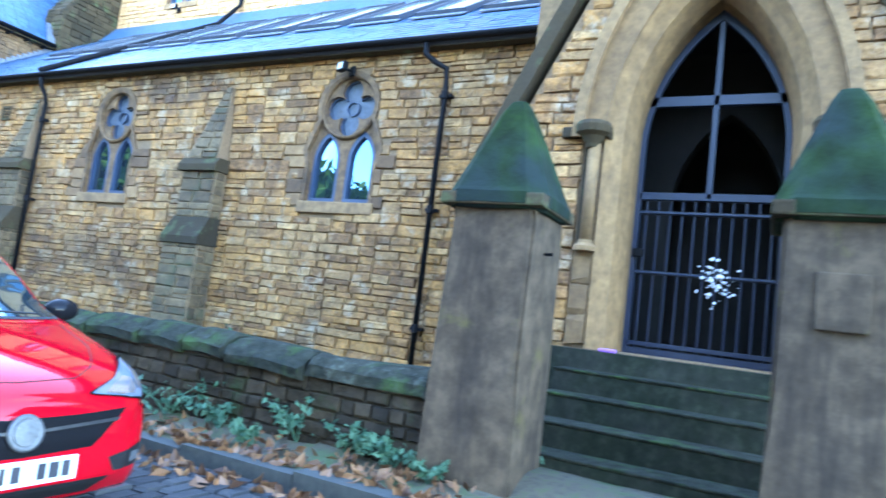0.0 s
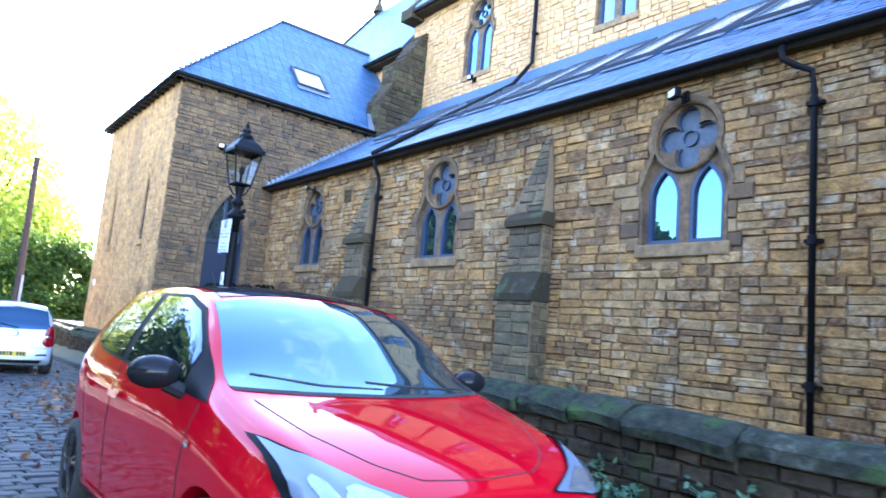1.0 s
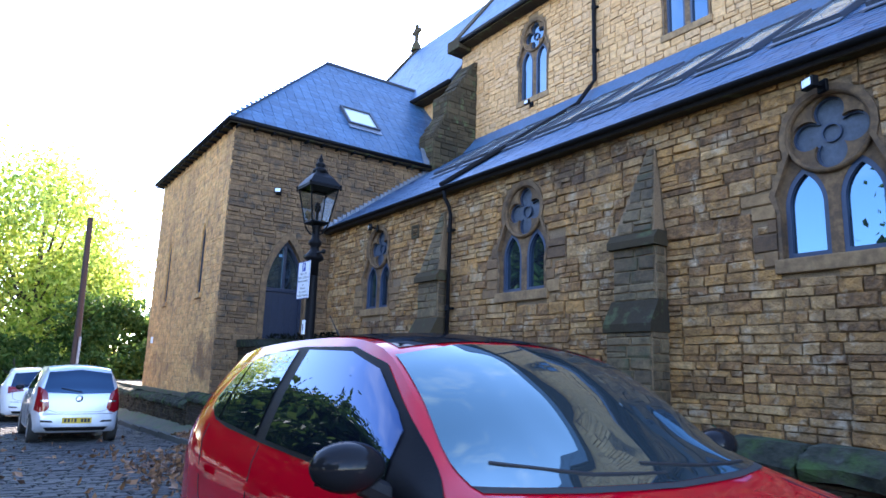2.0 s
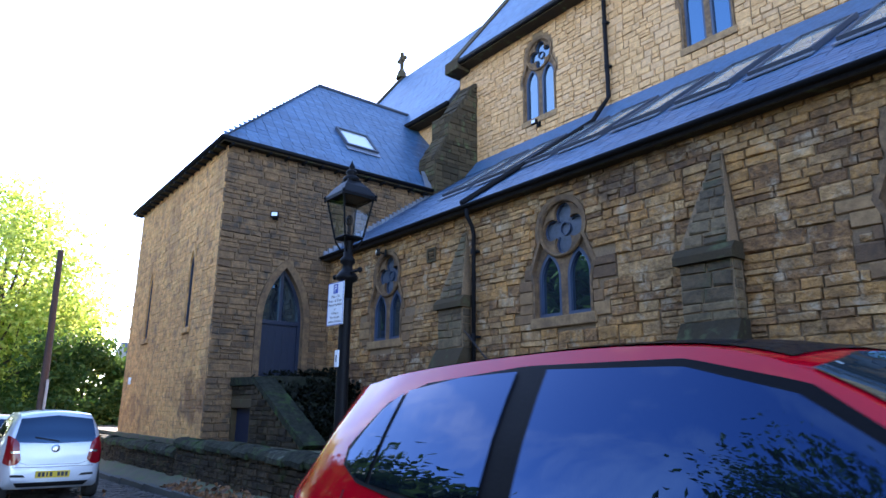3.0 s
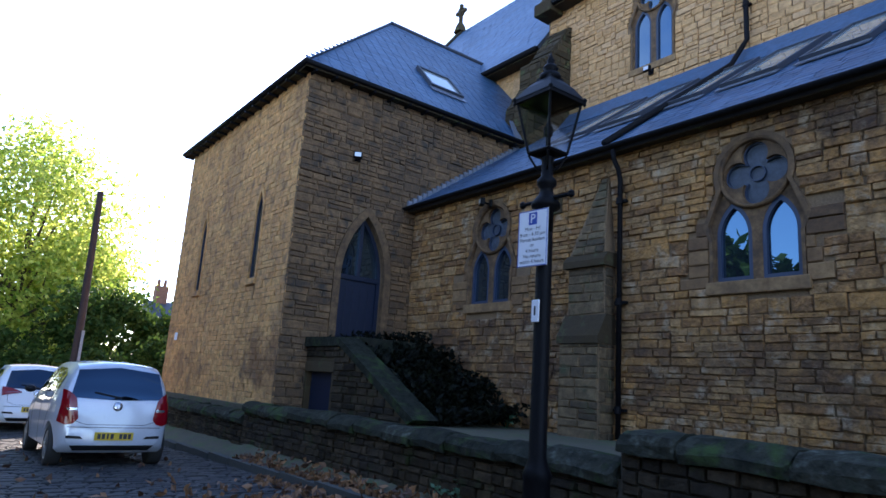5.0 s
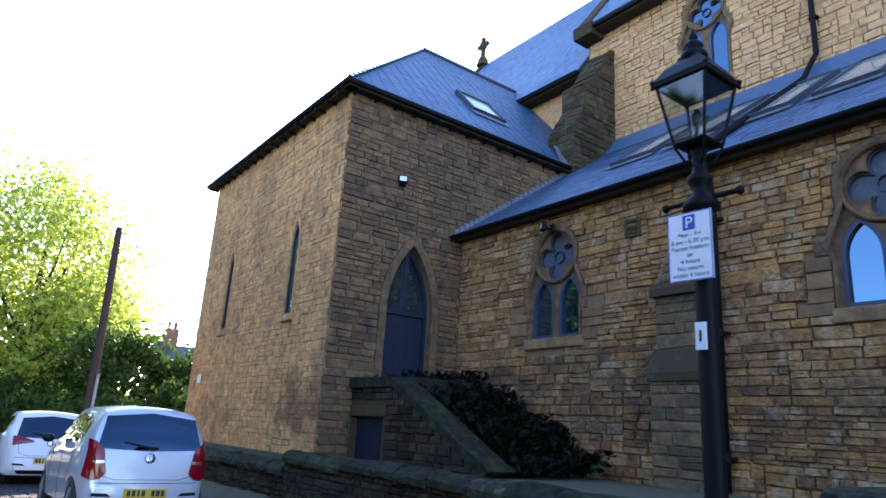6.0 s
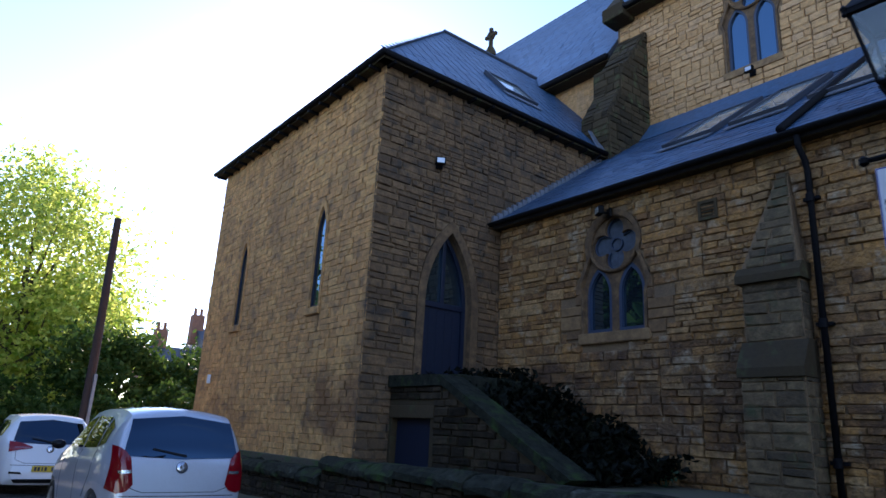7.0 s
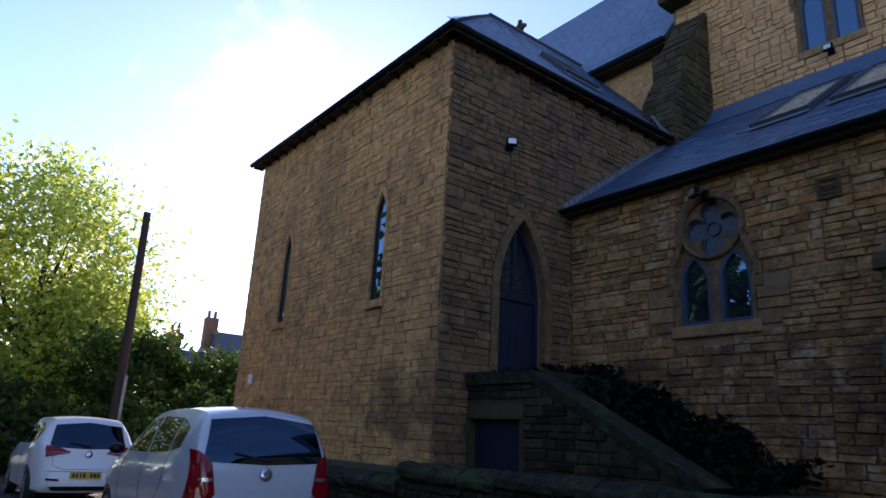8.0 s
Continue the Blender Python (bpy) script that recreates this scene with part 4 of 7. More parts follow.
for name, pts in (("tower", [(-16.60, 3.88, 6.87), (-16.60, 9.36, 6.87)]), ("front", [(-23.90, 3.87, 6.87), (-16.57, 3.87, 6.87)])):
    gob = structure("gutter_" + name, tube(bmesh.new(), pts, 0.05, 10), M["gutter"], "black eaves gutter on the vestry block", True)
    a, c = Vector(pts[0]), Vector(pts[1])
    for k in range(int((c - a).length / 0.42)):
        q = a.lerp(c, (k + 0.5) * 0.42 / (c - a).length)
        inward = (-0.19, 0.0) if name == "tower" else (0.0, 0.19)
        part("bracket", boxed(min(q.x, q.x + inward[0]) - 0.02, max(q.x, q.x + inward[0]) + 0.02, min(q.y, q.y + inward[1]) - 0.02, max(q.y, q.y + inward[1]) + 0.02, 6.735, 6.785), M["gutter"], gob)
# soffits coloured dark to paint the shade under the gutters
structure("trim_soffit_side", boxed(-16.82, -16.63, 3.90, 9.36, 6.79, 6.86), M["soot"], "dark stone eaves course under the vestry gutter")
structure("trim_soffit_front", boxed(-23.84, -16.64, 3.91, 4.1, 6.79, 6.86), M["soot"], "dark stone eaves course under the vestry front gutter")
for name, x0, x1, z in (("nave", -17.1, 6.2, 11.06), ("chancel", -26.6, -17.4, 9.99)):
    structure("gutter_" + name, tube(bmesh.new(), [(x0, 10.43, z), (x1, 10.43, z)], 0.075, 10), M["gutter"], "black gutter along the upper eaves", True)
    # same painted eaves shade under the upper roofs
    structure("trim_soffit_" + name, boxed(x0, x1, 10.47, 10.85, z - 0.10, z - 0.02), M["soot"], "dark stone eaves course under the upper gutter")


def downpipe(label, pts, r=0.045, sockets=()):
    p0 = Vector(pts[0])
    d = thing("downpipe", label, "downpipe", p0)
    part("pipe", tube(bmesh.new(), [Vector(p) - p0 for p in pts], r, 10), M["gutter"], d, "", True)
    for s in sockets:
        q = Vector(s) - p0
        part("socket", lathe(bmesh.new(), [(r + 0.004, q.z - 0.05), (r + 0.010, q.z - 0.045), (r + 0.010, q.z + 0.045), (r + 0.004, q.z + 0.05)], q.x, q.y, 12), M["gutter"], d)
        part("bracket", boxed(q.x - 0.085, q.x + 0.085, q.y + 0.02, q.y + 0.09, q.z - 0.018, q.z + 0.018), M["gutter"], d)
    return d


downpipe("black downpipe with a swan neck beside the porch", [(-4.10, 6.40, 4.62), (-4.10, 6.41, 4.48), (-3.98, 6.46, 4.39), (-3.86, 6.53, 4.33), (-3.84, 6.54, 4.1), (-3.84, 6.54, 0.74)], 0.035, [(-3.84, 6.53, z) for z in (4.0, 2.6, 1.2)])
downpipe("black downpipe between two aisle windows", [(-11.72, 6.40, 4.62), (-11.72, 6.42, 4.48), (-11.70, 6.50, 4.34), (-11.70, 6.54, 4.2), (-11.70, 6.54, 0.74)], 0.035, [(-11.70, 6.53, z) for z in (3.9, 2.5, 1.1)])
roof_z = lambda y: 4.60 + (y - 6.30) * (7.74 - 4.60) / (10.82 - 6.30)
downpipe("black pipe down the clerestory and across the aisle slates", [(-12.0, 10.45, 11.0), (-12.0, 10.70, 10.8), (-12.0, 10.74, 10.6), (-12.0, 10.74, 8.15), (-12.02, 10.6, 7.95), (-12.04, 10.2, roof_z(10.2) + 0.12), (-11.92, 6.46, roof_z(6.46) + 0.07)], 0.05, [(-12.0, 10.74, z) for z in (10.0, 8.9)])
downpipe("black downpipe on the clerestory", [(-3.3, 10.45, 11.0), (-3.3, 10.74, 10.7), (-3.3, 10.74, 7.95)], 0.05, [(-3.3, 10.74, 9.5)])

# roof windows
def roof_window(at, right, up, wide, tall, label, group=""):
    """A framed roof light lying on a slope; right and up span its plane."""
    r, u = Vector(right).normalized(), Vector(up).normalized()
    n = r.cross(u)
    if n.z < 0:
        n = -n
    w = thing("roof_window", label, "roof window", at, group)
    w.matrix_world = Matrix.Translation(at) @ Matrix((r, u, n)).transposed().to_4x4()
    f = 0.055
    fr = part("frame", plate(bmesh.new(), [(-wide / 2, 0), (wide / 2, 0), (wide / 2, tall), (-wide / 2, tall)], [[(-wide / 2 + f, f), (wide / 2 - f, f), (wide / 2 - f, tall - f), (-wide / 2 + f, tall - f)]], 0.0, 0.085, lambda a, b, d: (a, b, d)), M["slatebase"], w)
    part("pane", boxed(-wide / 2 + f - 0.01, wide / 2 - f + 0.01, f - 0.01, tall - f + 0.01, 0.035, 0.05), M["skylight"], w)
    part("apron", boxed(-wide / 2 - 0.02, wide / 2 + 0.02, -0.18, 0.0, 0.012, 0.03), M["lead"], w)
    return w


for k in range(11):
    x = -14.44 + 1.14 * k
    roof_window((x + 0.40, 8.05, roof_z(8.05) + 0.03), (1, 0, 0), (0, 4.52, 3.14), 0.86, 2.25, "dark-framed roof window in the aisle slates", "aisle roof windows")
side_z = lambda x: 6.90 + (-16.64 - x) * (10.78 - 6.90) / 3.61
roof_window((-17.48, 7.72, side_z(-17.48) + 0.03), (0, 1, 0), (-3.67, 0, 3.94), 0.95, 0.95, "bright roof window in the vestry slates")
# stepped lead flashing up the vestry wall
bm = bmesh.new()
for k in range(26):
    y = 6.42 + k * 0.115
    box(bm, -16.80, -16.74, y, y + 0.10, roof_z(y) + 0.02, roof_z(y) + 0.15)
structure("trim_stepped_flashing", bm, M["lead"], "stepped lead flashing against the vestry wall")
structure("trim_valley_lead", slab(bmesh.new(), [(-16.62, 9.15, 6.90), (-16.62, 9.42, 6.95), (-16.98, 9.55, 7.5), (-16.98, 9.25, 7.5)], 0.03), M["lead"], "bright lead valley lining beside the corner buttress")


def floodlight(at, yaw, label):
    f = thing("floodlight", label, "floodlight", at)
    f.rotation_euler = (0, 0, radians(yaw))
    part("housing", boxed(-0.085, 0.085, -0.20, -0.12, -0.06, 0.06, 0.012), M["black"], f, "dark metal housing")
    part("lens", boxed(-0.06, 0.06, -0.206, -0.199, -0.04, 0.04), M["steel"], f)
    part("bracket", tube(bmesh.new(), [(0, 0.0, -0.02), (0, -0.08, -0.02), (0.02, -0.13, 0.0)], 0.018, 6), M["black"], f)
    part("back_plate", boxed(-0.06, 0.06, -0.03, 0.01, -0.08, 0.05, 0.008), M["black"], f)
    return f


floodlight((-5.28, WALL_Y - 0.02, 4.42), -25, "small grey floodlight above an aisle window, aimed at the porch")
floodlight((-14.45, WALL_Y - 0.02, 4.40), -30, "small grey floodlight above the aisle window near the vestry")
floodlight((TOWER_X + 0.01, 5.22, 5.42), 60, "small grey floodlight on the vestry wall")
floodlight((-14.18, CLER_Y - 0.02, 8.30), 0, "small floodlight under a clerestory window")
alarm = tagged(part("wall_box", boxed(-0.05, 0.05, -0.03, 0.02, -0.09, 0.09, 0.01), M["white"], None), "small white box on the vestry front wall", "box")
alarm.location = (-22.8, TOWER_Y - 0.005, 2.03)
vent = thing("vent_grille", "small square stone vent grille high in the aisle wall", "vent", (-12.95, WALL_Y - 0.015, 4.08))
part("frame", plate(bmesh.new(), [(-0.13, -0.13), (0.13, -0.13), (0.13, 0.13), (-0.13, 0.13)], [[(-0.09, -0.09), (0.09, -0.09), (0.09, 0.09), (-0.09, 0.09)]], -0.01, 0.06, lambda u, w, d: (u, d, w)), M["soot"], vent)
for k in range(4):
    part("slat", boxed(-0.09, 0.09, 0.0, 0.03, -0.075 + k * 0.045, -0.055 + k * 0.045), M["soot"], vent)

# ---- vestry stair ----
stair = thing("vestry_stair", "stone stair with a sloping parapet up to the vestry door", "staircase", (-16.8, 4.60, 0.7), kind="structure")
def prism_y(prof, y0, y1):
    bm = bmesh.new()
    a = [bm.verts.new((x + 16.8, y0 - 4.7, z - 0.7)) for x, z in prof]
    c = [bm.verts.new((x + 16.8, y1 - 4.7, z - 0.7)) for x, z in prof]
    bm.faces.new(a), bm.faces.new(c)
    for i in range(len(prof)):
        k = (i + 1) % len(prof)
        bm.faces.new((a[i], a[k], c[k], c[i]))
    return bm
to_st = lambda u, w, d: (u + 16.8, d, w - 0.7)
part("parapet", plate(bmesh.new(), [(-16.80, 0.5), (-13.3, 0.5), (-13.3, 0.66), (-13.62, 0.74), (-15.62, 1.78), (-16.80, 1.78)], [[(-16.74, 0.55), (-15.84, 0.55), (-15.84, 1.36), (-16.74, 1.36)]], 0.0, 0.32, to_st), M["soot"], stair, "soot-dark rubble parapet")
part("cope_level", prism_y([(-16.80, 1.785), (-15.60, 1.785), (-15.70, 1.93), (-16.80, 1.95)], 4.64, 5.08), M["cope"], stair, "mossy coping stone")
part("cope_slope", prism_y([(-15.60, 1.79), (-13.56, 0.735), (-13.42, 0.80), (-15.66, 1.93)], 4.65, 5.07), M["cope"], stair, "mossy sloping coping stone")
part("hatch_lintel", boxed(0.01, 1.04, -0.02, 0.1, 0.665, 0.83, 0.012), M["soot"], stair)
part("hatch_door", boxed(0.06, 0.96, 0.10, 0.15, -0.15, 0.66, 0.006), M["navy"], stair, "dark blue-grey store hatch")
part("landing", boxed(0.02, 1.1, 0.33, 1.88, 0.9, 1.27, 0.01), M["step"], stair)
for k in range(7):
    x0 = 1.1 + 0.28 * k
    part("step", boxed(x0, x0 + 0.30, 0.33, 1.60, 0.0, 1.27 - 0.165 * (k + 1), 0.01), M["step"], stair)

# ---- gate piers ----
def pier(x, y, label):
    p = thing("gate_pier", label, "gate pier", (x, y, 0.2), group="gate piers")
    bm = bmesh.new()
    rings = [(0.335, 0.0), (0.325, 0.4), (0.31, 1.0), (0.305, 1.9), (0.30, 1.98)]
    rng = random.Random(int(x * 10))
    vs = []
    for h, z in rings:
        loop = []
        for sx, sy in ((-1, -1), (0, -1.0), (1, -1), (1.0, 0), (1, 1), (0, 1.0), (-1, 1), (-1.0, 0)):
            j = rng.uniform(-0.012, 0.012)
            loop.append(bm.verts.new((sx * h + j, sy * h + j, z)))
        vs.append(loop)
    for r0, r1 in zip(vs, vs[1:]):
        for k in range(8):
            bm.faces.new((r0[k], r0[(k + 1) % 8], r1[(k + 1) % 8], r1[k]))
    bm.faces.new(vs[0]), bm.faces.new(vs[-1])
    bmesh.ops.bevel(bm, geom=[e for e in bm.edges if abs(e.verts[0].co.x - e.verts[1].co.x) < 0.05 and abs(e.verts[0].co.y - e.verts[1].co.y) < 0.05 and abs(e.verts[0].co.x) > 0.2 and abs(e.verts[0].co.y) > 0.2], offset=0.025, segments=2, affect="EDGES")
    part("shaft", bm, M["pillar"], p, "weathered streaked sandstone shaft")
    bm = bmesh.new()
    prof = [(0.335, 1.97), (0.375, 2.0), (0.375, 2.075), (0.36, 2.10), (0.225, 2.42), (0.105, 2.70), (0.06, 2.775), (0.025, 2.79)]
    vs = []
    for i, (h, z) in enumerate(prof):
        rnd = 0.0 if i < 4 else 0.06
        loop = []
        for k in range(16):
            a = 2 * math.pi * (k + 0.5) / 16
            cx, cy = math.cos(a), math.sin(a)
            m = max(abs(cx), abs(cy))
            sq = 1 / m
            sq = min(sq, 1.30 if i > 4 else 1.38)
            loop.append(bm.verts.new((h * cx * sq, h * cy * sq, z + rng.uniform(-0.004, 0.004))))
        vs.append(loop)
    for r0, r1 in zip(vs, vs[1:]):
        for k in range(16):
            bm.faces.new((r0[k], r0[(k + 1) % 16], r1[(k + 1) % 16], r1[k]))
    bm.faces.new(vs[0]), bm.faces.new(vs[-1])
    p.scale = (0.926, 0.926, 0.955)
    cap = part("cap", bm, M["mosscap"], p, "moss-green pyramid cap stone")
    part("cap_edge", boxed(-0.372, 0.372, -0.372, 0.372, 1.985, 2.07, 0.015), M["soot"], p, "dark drip edge of the cap")
    return p


p1 = pier(-1.772, 3.85, "square stone gate pier with a mossy pyramid cap")
part("iron_pin", tube(bmesh.new(), [(0.29, -0.05, 1.72), (0.37, -0.05, 1.72)], 0.012, 6), M["black"], p1)
p2 = pier(0.126, 3.85, "square stone gate pier bearing a worn panel, mossy cap")
part("panel", boxed(-0.13, 0.12, -0.335, -0.29, 1.40, 1.70, 0.008), M["pillar"], p2, "pale patched stone panel")

# ---- street lamp ----
LX, LY = -9.79, 3.12
lamp = thing("street_lamp", "black cast-iron street lamp with a four-sided glazed lantern", "street lamp", (LX, LY, 0.10))
part("column", lathe(bmesh.new(), [(0.13, 0.0), (0.13, 0.10), (0.105, 0.14), (0.10, 0.52), (0.115, 0.56), (0.09, 0.61), (0.068, 0.68), (0.062, 2.36), (0.058, 2.42)], 0, 0, 20), M["black"], lamp, "", True)
part("collar", lathe(bmesh.new(), [(0.062, 2.40), (0.064, 2.57), (0.115, 2.60), (0.12, 2.63), (0.085, 2.68), (0.06, 2.71), (0.052, 2.76), (0.08, 2.79), (0.08, 2.83), (0.05, 2.86), (0.045, 2.99), (0.06, 3.02), (0.03, 3.04)], 0, 0, 20), M["black"], lamp, "", True)
part("ladder_bar", tube(bmesh.new(), [(-0.26, 0.0, 2.67), (0.26, 0.0, 2.67)], 0.017, 8), M["black"], lamp)
for s in (-1, 1):
    part("bar_end", lathe(bmesh.new(), [(0.010, 2.64), (0.027, 2.655), (0.027, 2.685), (0.010, 2.70)], s * 0.265, 0, 10), M["black"], lamp)
T45 = math.pi / 4
def sq(h, z, k):
    return ((-h, -h, z), (h, -h, z), (h, h, z), (-h, h, z))[k % 4]
part("lantern_base", lathe(bmesh.new(), [(0.05, 3.03), (0.155, 3.045), (0.17, 3.06), (0.155, 3.075)], 0, 0, 4, T45), M["black"], lamp)
for k in range(4):
    part("bracket_scroll", tube(bmesh.new(), [(0, 0, 2.90), sq(0.06, 2.93, k), sq(0.108, 3.04, k)], 0.010, 6), M["black"], lamp)
    part("glazing_bar", tube(bmesh.new(), [sq(0.112, 3.07, k), sq(0.185, 3.50, k)], 0.011, 6), M["black"], lamp)
    a, b, c, d = (Vector(sq(0.109, 3.075, k)), Vector(sq(0.109, 3.075, k + 1)), Vector(sq(0.181, 3.495, k + 1)), Vector(sq(0.181, 3.495, k)))
    bm = bmesh.new()
    bm.faces.new([bm.verts.new(p) for p in (a, b, c, d)])
    pane_ob = part("lantern_pane", bm, M["lampglass"], lamp)
    pane_ob.visible_shadow = False
part("lantern_rim", plate(bmesh.new(), [(-0.205, -0.205), (0.205, -0.205), (0.205, 0.205), (-0.205, 0.205)], [[(-0.175, -0.175), (0.175, -0.175), (0.175, 0.175), (-0.175, 0.175)]], 3.49, 3.52, lambda u, w, d: (u, w, d)), M["black"], lamp)
part("lantern_roof", lathe(bmesh.new(), [(0.295, 3.522), (0.282, 3.54), (0.20, 3.63), (0.115, 3.695), (0.11, 3.72)], 0, 0, 4, T45), M["black"], lamp)
part("finial", lathe(bmesh.new(), [(0.085, 3.70), (0.095, 3.73), (0.085, 3.755), (0.06, 3.77), (0.05, 3.79), (0.068, 3.81), (0.05, 3.84), (0.022, 3.85), (0.035, 3.88), (0.012, 3.93), (0.004, 3.96)], 0, 0, 16), M["black"], lamp, "", True)
part("burner", lathe(bmesh.new(), [(0.02, 3.06), (0.02, 3.20), (0.035, 3.22), (0.04, 3.28), (0.02, 3.32)], 0, 0, 10), M["black"], lamp)
for k in range(4):
    part("rim_drop", lathe(bmesh.new(), [(0.004, 3.47), (0.014, 3.485), (0.012, 3.505), (0.02, 3.53), (0.005, 3.55)], *sq(0.203, 0, k)[:2], 8), M["black"], lamp)


def lettering(text, size, at, material, parent, name="lettering"):
    cu = bpy.data.curves.new(name, "FONT")
    cu.body, cu.size, cu.align_x, cu.extrude = text, size, "CENTER", 0.0004
    tmp = new("tmp", cu)
    me = bpy.data.meshes.new_from_object(tmp.evaluated_get(bpy.context.evaluated_depsgraph_get()))
    bpy.data.objects.remove(tmp)
    me.materials.clear()
    me.materials.append(material)
    ob = new(name, me)
    ob.parent = parent
    ob.location, ob.rotation_euler = at, (radians(90), 0, 0)
    return ob


sign = thing("parking_sign", "white parking permit sign clamped to the street lamp", "sign", (LX - 0.03, LY - 0.105, 2.21))
sign.rotation_euler = (0, 0, radians(4))
part("plate", boxed(-0.15, 0.15, -0.004, 0.004, 0, 0.455, 0.002), M["white"], sign)
part("rim", plate(bmesh.new(), [(-0.148, 0.002), (0.148, 0.002), (0.148, 0.453), (-0.148, 0.453)], [[(-0.142, 0.008), (0.142, 0.008), (0.142, 0.447), (-0.142, 0.447)]], -0.0055, -0.004, lambda u, w, d: (u, d, w)), M["signblue"], sign)
part("blue_panel", boxed(-0.042, 0.042, -0.006, -0.004, 0.335, 0.435), M["signblue"], sign)
lettering("P", 0.105, (0, -0.0068, 0.35), M["white"], sign)
for k, line in enumerate(("Mon - Fri", "8 am - 6.30 pm", "Permit holders", "or", "4 hours", "No return", "within 4 hours")):
    lettering(line, 0.042, (0, -0.0052, 0.290 - 0.044 * k), M["ink"], sign)
part("clamp", boxed(-0.05, 0.05, 0.004, 0.03, 0.2, 0.23), M["steel"], sign)
tag = thing("lamp_tag", "small white asset tag with a black numeral on the lamp", "tag", (LX + 0.0, LY - 0.081, 1.78))
part("plate", boxed(-0.036, 0.036, -0.003, 0.012, 0, 0.17, 0.002), M["white"], tag)
part("mark", boxed(-0.008, 0.008, -0.005, -0.003, 0.05, 0.12), M["ink"], tag)

# ---- telegraph pole ----
pole = thing("telegraph_pole", "leaning brown timber telegraph pole beside the far hedge", "telegraph pole", (-27, 2.62, road_z(-27) - 0.05))
part("shaft", tube(bmesh.new(), [(0, 0, -0.1), (0, -0.02, 3.0), (0, -0.1, 6.5)], 0.12, 12, 0.085), M["pole"], pole)
part("cover", boxed(0.09, 0.16, 0.03, 0.10, 0.4, 2.5), M["lead"], pole, "grey metal cable cover")

# ---- trees and plants ----
def leaf_cloud(name, pts, sizes, material, parent, seed, label=""):
    """Many small folded leaves, one island each."""
    rs = np.random.RandomState(seed)
    n = len(pts)
    a = rs.normal(size=(n, 3))
    a /= np.linalg.norm(a, axis=1)[:, None]
    h = rs.normal(size=(n, 3))
    c = np.cross(a, h)
    c /= np.linalg.norm(c, axis=1)[:, None]
    s = np.asarray(sizes).reshape(-1, 1) * rs.uniform(0.6, 1.3, (n, 1))
    nrm = np.cross(a, c)
    v = np.stack([pts - a * s, pts + c * s * 0.55 + nrm * s * 0.15, pts + a * s, pts - c * s * 0.55 + nrm * s * 0.15], 1).reshape(-1, 3)
    f = np.arange(4 * n).reshape(n, 4)
    me = bpy.data.meshes.new(name)
    me.from_pydata(v.tolist(), [], f.tolist())
    me.materials.append(material)
    ob = new(name, me)
    if parent:
        ob.parent = parent
    if label:
        ob["label"] = label
    return ob


def tree(x, y, height, spread, label, material, seed, leaf=0.16, clumps=60, per=110, low=0.25, group="", squash=1.0):
    rs = np.random.RandomState(seed)
    t = thing("tree", label, "tree", (x, y, road_z(x) - 0.08), group)
    bm = tube(bmesh.new(), [(0, 0, 0), (0.1, 0.05, height * 0.25), (0.0, 0.15, height * 0.5), (0.1, 0.0, height * 0.85)], height * 0.022, 8, 0.03)
    centers = []
    for k in range(clumps):
        d = rs.normal(size=3)
        d /= np.linalg.norm(d)
        r = rs.uniform(0.55, 1.0)
        c = np.array([d[0] * spread * r * squash, d[1] * spread * r, height * (low + (1 - low) * (0.5 + 0.47 * d[2] * r))])
        centers.append(c)
        if k % 5 == 0:
            z = min(height * 0.75, max(height * 0.15, c[2] * 0.6))
            tube(bm, [(0.05, 0.05, z), tuple((np.array([0, 0, z]) + c) * 0.5 + rs.normal(size=3) * 0.15), tuple(c)], height * 0.008, 5, 0.012)
    part("trunk", bm, M["bark"], t)
    size = height * 0.075
    pts = np.concatenate([c + rs.normal(size=(per, 3)) * size * rs.uniform(0.5, 1.25) * np.array([1, 1, 0.8]) for c in centers])
    leaf_cloud("crown", pts, np.full(len(pts), leaf), material, t, seed + 1)
    return t


tree(-43, -4.0, 14.4, 4.3, "tall broadleaf tree with yellow-green autumn leaves", M["leafy_tree"], 11, 0.13, 110, 200, 0.06, "trees at the street's end")
tree(-42, 2.0, 13.0, 4.2, "broadleaf tree with yellow-green autumn leaves, sunlit crown", M["leafy_tree"], 12, 0.13, 120, 210, 0.06, "trees at the street's end")
tree(-44, 4.3, 9.2, 2.4, "smaller broadleaf tree with pale green autumn leaves", M["leafy_tree"], 13, 0.16, 80, 150, 0.08, "trees at the street's end")
tree(-40, -9.5, 10.5, 3.4, "broadleaf tree with yellow-green autumn leaves beside the street", M["leafy_tree"], 14, 0.17, 70, 120, 0.1, "trees at the street's end")
tree(-35, 4.9, 5.0, 2.2, "dense dark green shrub tree behind the pole", M["leafy_dark"], 15, 0.12, 70, 150, 0.02)
tree(-35, 8.2, 4.6, 2.4, "dense dark green shrub tree beside the vestry", M["leafy_dark"], 16, 0.12, 70, 150, 0.02)
tree(-37, 1.4, 3.2, 2.6, "low dark green shrub under the street trees", M["leafy_dark"], 17, 0.12, 60, 140, 0.0)
tree(-37, -4.0, 2.3, 2.6, "low dark green shrub at the roadside", M["leafy_dark"], 18, 0.12, 60, 140, 0.0)
